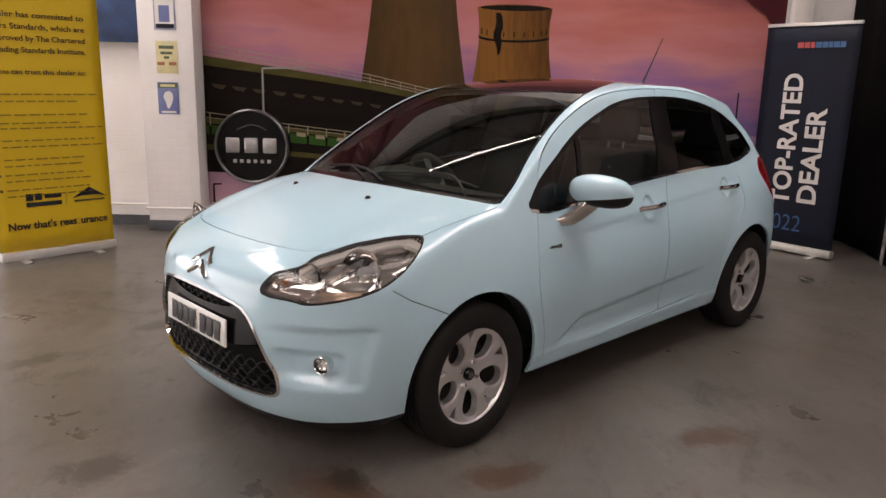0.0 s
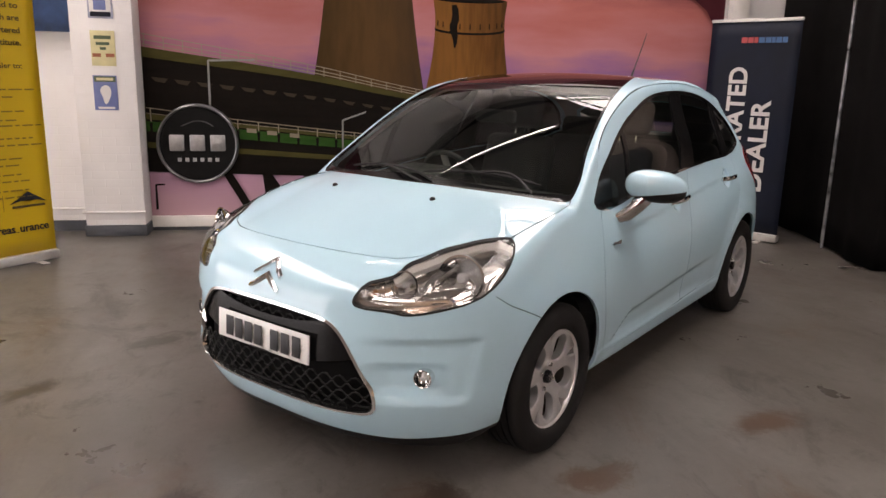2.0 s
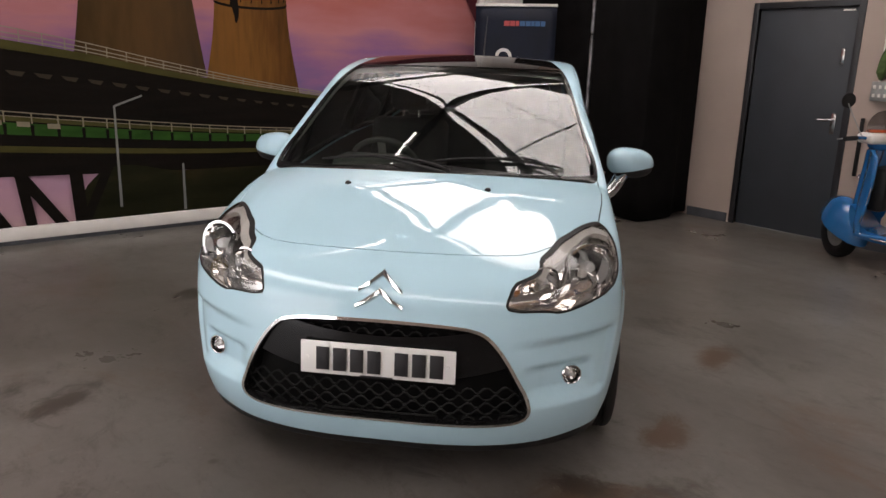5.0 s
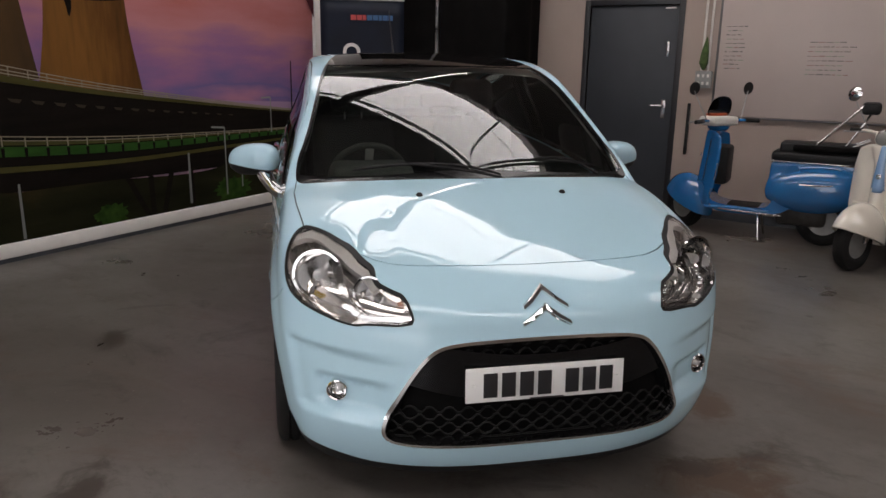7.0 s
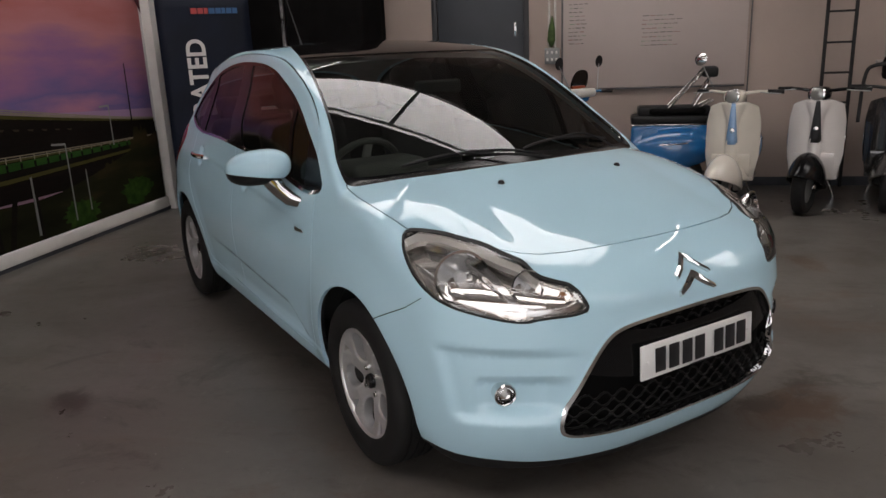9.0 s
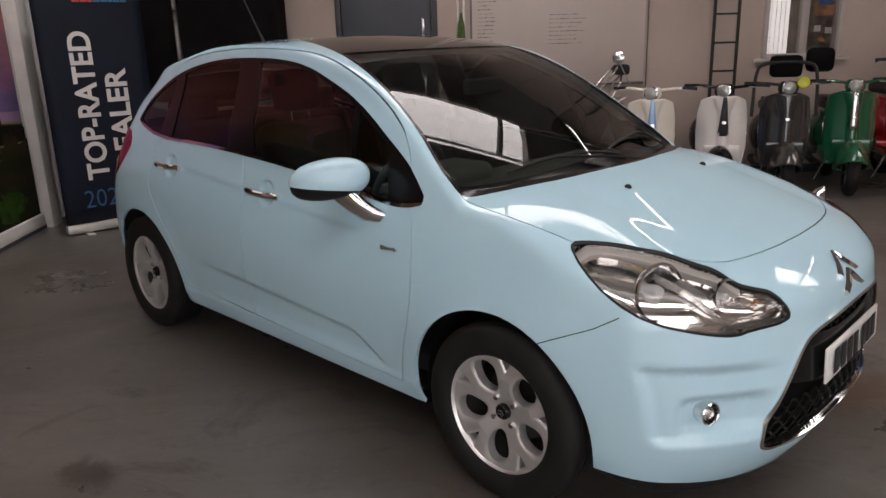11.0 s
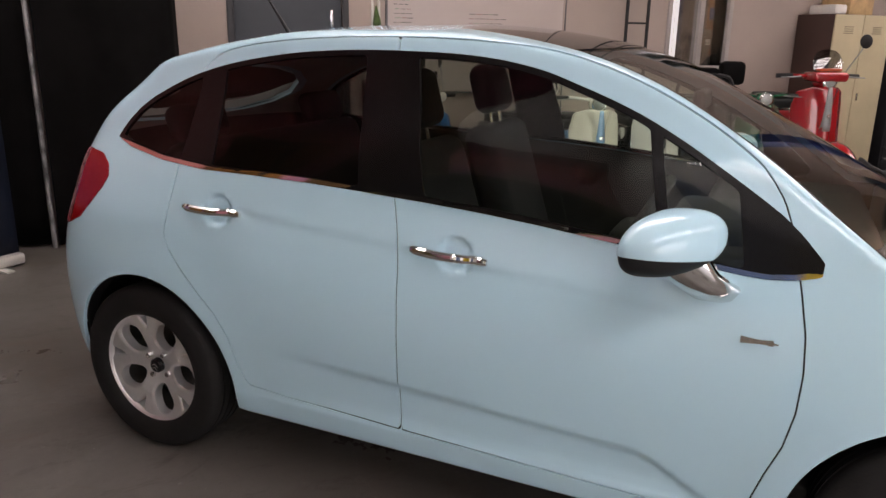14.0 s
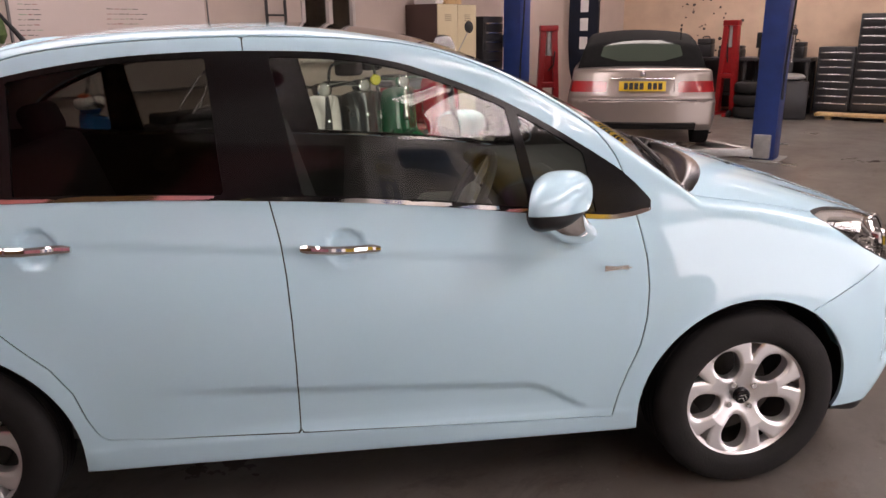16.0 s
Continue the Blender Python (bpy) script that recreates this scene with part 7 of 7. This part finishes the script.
scooter(pose(4.34, -2.80, 0, 0, 0, 161), GREY_S, "dark grey scooter with black bags on its bar", big=True, mirrors=0, short=0.62)
scooter(pose(4.35, -3.43, 0, 0, 0, 162), GREEN_S, "metallic green classic scooter with a chrome strip", panel=SATIN, mirrors=0, steer=-6, short=0.62)
scooter(pose(4.28, -4.04, 0, 0, 0, 165) @ Matrix.Scale(1.18, 4), RED_S, "bright red scooter with a small screen", mirrors=1, screen=True, bars=BLACK_PLASTIC, panel=GREY_METAL, short=0.62)
# ---------------------------------------------------------------- silver convertible at the lift
SILVER = material("silver_paint", (0.26, 0.215, 0.19), 0.35, 0.55, coat=0.7)
HOOD_CLOTH = material("black_hood_cloth", (0.007, 0.007, 0.007), 0.9, vary=0.3, scale=20, spec=0.15)
CAR_RED = material("bright_red_lens", (0.32, 0.008, 0.010), 0.15, coat=0.6)
YELLOW_PLATE = material("yellow_number_plate", (0.75, 0.50, 0.02), 0.4)
LIFT_BLUE = material("blue_lift_paint", (0.012, 0.036, 0.16), 0.4, vary=0.15, scale=6)
RED_TOOL = material("red_tool_paint", (0.24, 0.008, 0.010), 0.35, vary=0.12, scale=8)
BEIGE_STEEL = material("beige_locker_paint", (0.50, 0.42, 0.27), 0.5, vary=0.06, scale=4)
BROWN_STEEL = material("brown_locker_paint", (0.060, 0.030, 0.024), 0.5, vary=0.1, scale=4)
TOOL_BLACK = material("black_tool_chest", (0.016, 0.016, 0.018), 0.4, vary=0.2, scale=8)
PALE_WOOD = material("pale_wood", (0.50, 0.33, 0.16), 0.6, vary=0.2, scale=12)
BLUE_CAN = material("blue_can", (0.10, 0.22, 0.42), 0.4, vary=0.3, scale=20)

CV = pose(2.49, -6.14, 0.10, 0, 0, -66)
conv = empty("silver_convertible", CV, "silver convertible with a black soft top on a lift", "car")
cw = smooth_curve([-1.0, -0.7, 0.0, 1.5, 3.2], [0.74, 0.82, 0.862, 0.868, 0.82])


def conv_body(p):
    x, y, z = p[..., 0], np.abs(p[..., 1]), p[..., 2]
    side_ = y - cw(x) + 0.05 * step(0.55, 0.90, z) + 0.03 * step(0.45, 0.2, z) - 0.006 * step(0.60, 0.55, z)
    deck = z - (0.925 - 0.02 * (y / 0.7) ** 2 + 0.02 * step(-0.9, -0.6, x) - 0.02 * (x > 3))
    back_ = (-0.80 + 0.10 * (y / 0.75) ** 2.4 + 0.30 * np.clip(z - 0.62, 0, 1) - 0.05 * step(0.60, 0.57, z) * step(0.26, 0.32, z)) - x
    f = smax(side_, deck, 0.08)
    f = smax(f, back_, 0.07)
    f = smax(f, x - 3.2, 0.2)
    return smax(f, 0.24 - z, 0.04)


cskin = skin_of(conv_body, (-1.0, -0.95, 0.15), (3.3, 0.95, 1.0), 0.032, 2)
_, cskin = split(cskin, lambda p: np.maximum(np.minimum(np.hypot(p[:, 0], p[:, 2] - 0.31), np.hypot(p[:, 0] - 2.72, p[:, 2] - 0.31)) - 0.35, 0.5 - np.abs(p[:, 1])))
lights_, cskin = split(cskin, lambda p: np.maximum.reduce([np.abs(p[:, 2] - 0.735) - 0.062, 0.40 - np.abs(p[:, 1]), p[:, 0] + 0.45]))
plate_well, cskin = split(cskin, lambda p: np.maximum.reduce([np.abs(p[:, 2] - 0.745) - 0.075, np.abs(p[:, 1]) - 0.36, p[:, 0] + 0.3]))
valance, cskin = split(cskin, lambda p: np.maximum.reduce([p[:, 2] - 0.34, np.abs(p[:, 1]) - 0.62, p[:, 0] + 0.5]))
skin_part("body", rim(cskin, 0.015), SILVER, conv)
for half in split(lights_, lambda p: p[:, 1]):
    skin_part("tail_lamp", half, CAR_RED, conv, "red tail lamp")
skin_part("plate_recess", moved(plate_well, -0.02), SILVER, conv)
skin_part("valance", moved(valance, -0.01), BLACK_PLASTIC, conv)


def soft_top(p):
    x, y, z = p[..., 0], np.abs(p[..., 1]), p[..., 2]
    top_ = z - (1.36 - 0.05 * (y / 0.6) ** 2 - 0.25 * np.clip(0.55 - x, 0, 2) ** 1.7)
    side_ = y - (0.76 - 0.32 * np.clip(z - 0.9, 0, 1))
    return smax(smax(smax(top_, side_, 0.10), -0.28 + 0.55 * (z - 0.9) - x, 0.06), smax(x - 1.75, 0.86 - z, 0.03), 0.1)


tskin = skin_of(soft_top, (-0.5, -0.85, 0.8), (1.9, 0.85, 1.45), 0.03, 2)
rear_glass, tskin = split(tskin, lambda p: np.maximum(area_side(outline([(-0.50, 1.00), (0.50, 1.00), (0.43, 1.24), (-0.43, 1.24)], 1), p[:, 1], p[:, 2]), p[:, 0] - 0.4))
skin_part("soft_top", tskin, HOOD_CLOTH, conv, "black cloth soft top")
skin_part("rear_glass", rear_glass, material("convertible_glass", (0.05, 0.065, 0.05), 0.04, spec=0.5), conv)
for wx in (0, 2.72):
    for s in (1, -1):
        w = part("wheel", lathe(bmesh.new(), [(0, 0.05), (0.2, 0.07), (0.215, 0.10), (0.30, 0.10), (0.315, 0.07), (0.315, -0.08), (0.2, -0.1), (0, -0.1)], 36), TYRE, conv)
        w.matrix_basis = pose(wx, 0.74 * s, 0.315, -90 * s)
        part("rim", lathe(bmesh.new(), [(0, 0.075), (0.05, 0.085), (0.19, 0.08), (0.20, 0.095), (0.21, 0.09)], 30), ALLOY, w)
pl = part("number_plate", boxed(-0.006, 0.006, -0.26, 0.26, -0.055, 0.055, 0.003), YELLOW_PLATE, conv, "yellow number plate with dark characters")
pl.matrix_basis = pose(-0.795, 0, 0.745, 0, 8)
for y0 in [-0.205 + 0.058 * k for k in range(4)] + [0.060 + 0.058 * k for k in range(3)]:
    part("character_bar", boxed(-0.0085, -0.0062, -y0 - 0.045, -y0, -0.038, 0.038), INK, pl)
part("plate_trim", boxed(-0.80, -0.775, -0.35, 0.35, 0.822, 0.836, 0.004), CHROME, conv)
part("boot_badge", lathe(bmesh.new(), [(0, 0.006), (0.03, 0.004), (0.034, 0)], 20, pose(-0.735, 0, 0.872, 0, -70)), SATIN, conv)
part("bumper_line", boxed(-0.872, -0.840, -0.60, 0.60, 0.586, 0.596, 0.003), BLACK_PLASTIC, conv)
part("aerial", tube(bmesh.new(), [(0.0, -0.45, 0.9), (-0.02, -0.46, 1.38)], 0.008, 6), BLACK_PLASTIC, conv)

# two-post lift
for x, s in ((0.95, 1), (4.30, -1)):
    lf = empty("lift_post", pose(x, -6.22, 0), "blue steel post of a two-post car lift", "car lift", "lift posts")
    part("column", boxed(-0.13, 0.13, -0.14, 0.14, 0.012, 3.6, 0.008), LIFT_BLUE, lf)
    part("foot_plate", boxed(-0.20, 0.20, -0.26, 0.26, 0, 0.012, 0.002), GREY_METAL, lf)
    part("carriage", boxed(-0.09, 0.09, 0.141, 0.20, 0.03, 0.30, 0.01), GREY_METAL, lf)
    for k, a in enumerate((28, -35)):
        arm = bmesh.new()
        box(arm, 0.0, 0.95, -0.055, 0.055, 0.045, 0.13, 0.012, pose(0.10 * s, 0.16, 0, 0, 0, a if s > 0 else 180 - a))
        box(arm, 0.87, 0.99, -0.07, 0.07, 0.13, 0.20, 0.01, pose(0.10 * s, 0.16, 0, 0, 0, a if s > 0 else 180 - a))
        part("arm", arm, GREY_METAL, lf)
    part("cable_box", boxed(0.135, 0.20, -0.06, 0.06, 1.25, 1.42, 0.006), BLACK_PLASTIC, lf)
    part("hose", tube(bmesh.new(), soft_line([(-0.16, 0.10, 2.6), (-0.19, 0.12, 1.8), (-0.15, 0.15, 1.1), (-0.16, 0.17, 0.7)], 2).tolist(), 0.012, 6), BLACK_PLASTIC, lf)


def locker(x, y0, y1, h, mat, door_mat, label):
    ob = empty("steel_locker", pose(x, 0, 0), label, "locker")
    part("body", boxed(0, X1 - x - 0.02, y0, y1, 0.0, h, 0.006), mat, ob)
    for k in range(2):
        a, b = y0 + (y1 - y0) * k / 2 + 0.004, y0 + (y1 - y0) * (k + 1) / 2 - 0.004
        d = part("door", boxed(-0.016, -0.0005, a, b, 0.05, h - 0.004, 0.004), door_mat, ob, "beige steel door")
        part("handle", boxed(-0.03, -0.0165, b - 0.06, b - 0.04, h * 0.5, h * 0.5 + 0.08, 0.003), SATIN, d)
        for j in range(4):
            part("vent", boxed(-0.0185, -0.0165, a + 0.14, b - 0.14, h - 0.13 - 0.022 * j, h - 0.124 - 0.022 * j), BROWN_STEEL, d)
    return ob


locker(4.50, -5.49, -4.64, 1.80, BROWN_STEEL, BEIGE_STEEL, "dark brown steel locker with two beige doors")
tagged(part("cardboard_box", boxed(4.55, 4.92, -5.25, -4.90, 1.801, 2.02, 0.006), PALE_WOOD), "brown cardboard box on top of the locker", "box")
tagged(part("folded_sheet", boxed(4.56, 4.90, -4.88, -4.70, 1.801, 1.90, 0.02), LEDGE_PAINT), "white folded sheet on top of the locker", "sheet")


def tool_chest(m, w, h, rows, mat, label, d=0.45):
    ob = empty("tool_chest", m, label, "tool chest", "tool chests")
    part("cabinet", boxed(-d, 0, -w / 2, w / 2, 0.09, h, 0.008), mat, ob)
    for x in (-d + 0.06, -0.06):
        for y in (-w / 2 + 0.06, w / 2 - 0.06):
            part("castor", lathe(bmesh.new(), [(0, 0.02), (0.045, 0.018), (0.045, -0.018), (0, -0.02)], 16, pose(x, y, 0.045, 90)), BLACK_PLASTIC, ob)
    z = 0.13
    hh = (h - 0.20) / rows
    for k in range(rows):
        dr = part("drawer", boxed(0.0005, 0.014, -w / 2 + 0.025, w / 2 - 0.025, z + 0.006, z + hh - 0.006, 0.003), mat, ob)
        part("drawer_grip", boxed(0.0145, 0.026, -w / 2 + 0.05, w / 2 - 0.05, z + hh - 0.030, z + hh - 0.010, 0.003), SATIN, dr)
        z += hh
    return ob


tool_chest(pose(4.50, -5.93, 0, 0, 0, 180), 0.50, 1.66, 12, TOOL_BLACK, "tall black tool chest with steel drawer grips")
tool_chest(pose(1.05, -11.05, 0, 0, 0, 90), 0.55, 1.14, 8, TOOL_BLACK, "black roller tool chest with steel drawer grips")
tool_chest(pose(0.40, -11.05, 0, 0, 0, 90), 0.72, 1.66, 11, TOOL_BLACK, "tall black tool chest with steel drawer grips")
tool_chest(pose(-0.55, -11.05, 0, 0, 0, 90), 0.72, 1.30, 9, TOOL_BLACK, "black roller tool chest with steel drawer grips")
tagged(part("wood_board", boxed(0.0, 1.2, -10.95, -10.60, 0.06, 0.10, 0.004), PALE_WOOD), "pale wooden board on blocks before the chests", "board")
tagged(part("wood_block", boxed(0.1, 0.2, -10.9, -10.65, 0, 0.06, 0.003), PALE_WOOD), "pale wooden block under the board", "block")
tagged(part("wood_block", boxed(0.95, 1.05, -10.9, -10.65, 0, 0.06, 0.003), PALE_WOOD), "pale wooden block under the board", "block")
bench = empty("workbench", pose(2.35, -11.2, 0), "dark steel workbench against the far wall", "workbench")
part("top", boxed(-0.95, 1.15, -0.33, 0.33, 0.90, 0.96, 0.006), TOOL_BLACK, bench)
part("back_panel", boxed(-0.93, 1.13, -0.33, -0.30, 0.05, 0.90), TOOL_BLACK, bench)
for x in (-0.9, 0.1, 1.1):
    for y in (-0.27, 0.28):
        part("leg", boxed(x - 0.03, x + 0.03, y - 0.03, y + 0.03, 0, 0.90, 0.004), BLACK_METAL, bench)
part("shelf", boxed(-0.9, 1.1, -0.28, 0.28, 0.28, 0.31, 0.003), TOOL_BLACK, bench)


def red_jack(m, h, label):
    """A tall red workshop press or gearbox jack with an open frame."""
    ob = empty("workshop_press", m, label, "press", "red workshop presses")
    for y in (-0.15, 0.15):
        up_ = boxed(-0.05, 0.05, y - 0.045, y + 0.045, 0.06, h, 0.006)
        for v in up_.verts:
            v.co.y -= y * 0.45 * (v.co.z - 0.06) / h
        part("upright", up_, RED_TOOL, ob)
        part("castor", lathe(bmesh.new(), [(0, 0.025), (0.06, 0.022), (0.06, -0.022), (0, -0.025)], 16, pose(0.25, y * 1.5, 0.06, 90)), BLACK_PLASTIC, ob)
        part("foot", boxed(-0.28, 0.28, y - 0.04, y + 0.04, 0, 0.06, 0.006), RED_TOOL, ob)
    part("crossbar", boxed(-0.06, 0.06, -0.14, 0.14, h, h + 0.09, 0.01), RED_TOOL, ob)
    part("bed", boxed(-0.06, 0.06, -0.114, 0.114, h * 0.42, h * 0.42 + 0.08, 0.006), RED_TOOL, ob)
    part("ram", tube(bmesh.new(), [(0, 0, h), (0, 0, h - 0.35)], 0.04, 12), GREY_METAL, ob)
    part("back_panel", boxed(-0.02, 0.02, -0.075, 0.075, h * 0.42 + 0.085, h - 0.36, 0.004), RED_TOOL, ob)
    part("handle", tube(bmesh.new(), [(0.05, 0.0, h * 0.6), (0.16, 0.05, h * 0.66), (0.20, 0.06, h * 0.8)], 0.012, 8), BLACK_METAL, ob)
    return ob


red_jack(pose(2.62, -10.55, 0, 0, 0, 75), 1.50, "tall red workshop press on the far floor")
red_jack(pose(4.55, -7.62, 0, 0, 0, 130), 1.45, "tall red workshop press beside the tool chest")
crane = empty("engine_crane", pose(3.45, -10.6, 0), "small red engine crane with a black saddle", "crane")
part("mast", boxed(-0.04, 0.04, -0.04, 0.04, 0.06, 1.15, 0.006), RED_TOOL, crane)
part("saddle", tube(bmesh.new(), soft_line([(-0.22, 0, 1.24), (-0.12, 0, 1.18), (0, 0, 1.15), (0.12, 0, 1.18), (0.22, 0, 1.24)], 2).tolist(), 0.025, 8), BLACK_METAL, crane)
part("base", boxed(-0.3, 0.3, -0.3, 0.3, 0, 0.06, 0.01), RED_TOOL, crane)
flag = empty("feather_flag", pose(4.66, -9.05, 0, 0, 0, 200), "tall dark feather flag with pale lettering", "flag")
part("pole", tube(bmesh.new(), [(0.26, 0, 0), (0.26, 0, 2.4), (0.18, 0, 2.75), (-0.05, 0, 2.95)], 0.012, 8), BLACK_METAL, flag)
part("cloth", slab(bmesh.new(), outline([(-0.24, 0.45), (0.25, 0.45), (0.25, 2.5), (0.12, 2.8), (-0.10, 2.85), (-0.24, 2.5)], 2).tolist(), -0.002, 0.002, pose(0, 0, 0, 90)), NAVY_PRINT, flag)
part("base", boxed(0.1, 0.42, -0.2, 0.2, 0, 0.03, 0.01), BLACK_METAL, flag)
for z in (1.15, 1.45, 1.75):
    part("lettering_bar", boxed(-0.05, 0.08, -0.006, -0.003, z, z + 0.2), WHITE_INK, flag)
for k, (x, y, hgt, r) in enumerate(((4.62, -6.42, 0.34, 0.11), (4.7, -7.42, 0.26, 0.10), (1.9, -11.0, 0.28, 0.09), (2.2, -11.05, 0.22, 0.08))):
    z0 = 0.0 if k < 2 else 0.96
    tagged(part("fluid_can", lathe(bmesh.new(), [(0, hgt), (0.03, hgt), (0.03, hgt - 0.03), (r * 0.9, hgt - 0.06), (r, hgt - 0.09), (r, 0.0), (0, 0)], 20, pose(x, y, z0)), BLUE_CAN if k % 2 == 0 else TOOL_BLACK), "blue oil can beside the tools" if k % 2 == 0 else "dark plastic fluid can", "can", "fluid cans")
for k in range(3):
    tagged(part("tyre", lathe(bmesh.new(), [(0.20, 0.0), (0.30, 0.02), (0.32, 0.06), (0.32, 0.14), (0.30, 0.18), (0.20, 0.20), (0.19, 0.1)], 32, pose(2.12, -10.40, 0.20 * k), True), TYRE), "black tyre lying in a stack by the wall", "tyre", "stacked tyres")
tagged(part("painted_line", boxed(1.55, 4.4, -5.42, -5.36, 0.001, 0.004), LEDGE_PAINT), "white line painted on the workshop floor", "line", kind="structure")
# flaked patches on the far wall
rf = random.Random(12)
for k in range(34):
    x, z = rf.gauss(3.55, 0.28), rf.gauss(1.75, 0.30)
    r = rf.uniform(0.012, 0.035)
    pts_ = [(x + r * rf.uniform(0.5, 1.2) * math.cos(a), z + r * rf.uniform(0.5, 1.2) * math.sin(a)) for a in np.linspace(0, 2 * math.pi, 8, endpoint=False)]
    tagged(part("flaked_patch", slab(bmesh.new(), pts_, -0.001, 0.001, pose(0, Y0 + 0.002, 0, 90)), HUB_GREY, smooth=False), "bare patch of flaked wall paint", "patch", kind="structure")
# small things on and by the bench
for x, y, w, d, h, m_, lb in ((1.70, -11.1, 0.34, 0.28, 0.26, TOOL_BLACK, "black plastic tool case on the workbench"), (2.75, -11.15, 0.42, 0.25, 0.20, HUB_GREY, "grey metal parts box on the workbench"), (3.2, -11.1, 0.26, 0.24, 0.32, TOOL_BLACK, "black battery charger on the workbench")):
    it = empty("tool_case", pose(x, y, 0.96), lb, "tool case", "bench clutter")
    part("case", boxed(-w / 2, w / 2, -d / 2, d / 2, 0, h * 0.7, 0.02), m_, it)
    part("lid", boxed(-w / 2 + 0.004, w / 2 - 0.004, -d / 2 + 0.004, d / 2 - 0.004, h * 0.7, h, 0.02), m_, it)
    part("handle", tube(bmesh.new(), soft_line([(-0.06, 0, h), (-0.055, 0, h + 0.04), (0.055, 0, h + 0.04), (0.06, 0, h)], 1).tolist(), 0.008, 8), BLACK_METAL, it)


def tyre_changer(m):
    """A dark tyre-fitting machine: pedestal, turntable, leaning column and a pale ribbed hose."""
    ob = empty("tyre_changer", m, "dark tyre-fitting machine with a pale ribbed hose", "machine")
    part("pedestal", boxed(-0.28, 0.28, -0.30, 0.30, 0, 0.62, 0.03), TOOL_BLACK, ob)
    part("turntable", lathe(bmesh.new(), [(0, 0.72), (0.20, 0.72), (0.26, 0.68), (0.26, 0.65), (0.10, 0.62)], 28), GREY_METAL, ob)
    part("column", boxed(-0.09, 0.09, -0.40, -0.24, 0.3, 1.45, 0.015), TOOL_BLACK, ob)
    part("arm", boxed(-0.05, 0.05, -0.30, 0.12, 1.34, 1.43, 0.012), TOOL_BLACK, ob)
    part("spindle", tube(bmesh.new(), [(0, 0.08, 1.50), (0, 0.08, 0.90)], 0.022, 10), SATIN, ob)
    hose = tube(bmesh.new(), soft_line([(0.26, 0.05, 0.75), (0.30, 0.08, 0.95), (0.27, 0.05, 1.2), (0.20, -0.1, 1.4), (0.1, -0.28, 1.42)], 2).tolist(), 0.045, 10)
    part("hose", hose, BLACK_PLASTIC, ob)
    for k in range(5):
        part("hose_band", lathe(bmesh.new(), [(0.046, -0.012), (0.054, 0), (0.046, 0.012)], 16, pose(0.285 - 0.003 * k, 0.065, 0.84 + 0.085 * k)), LEDGE_PAINT, ob)
    return ob


tyre_changer(pose(1.66, -10.62, 0, 0, 0, 20))
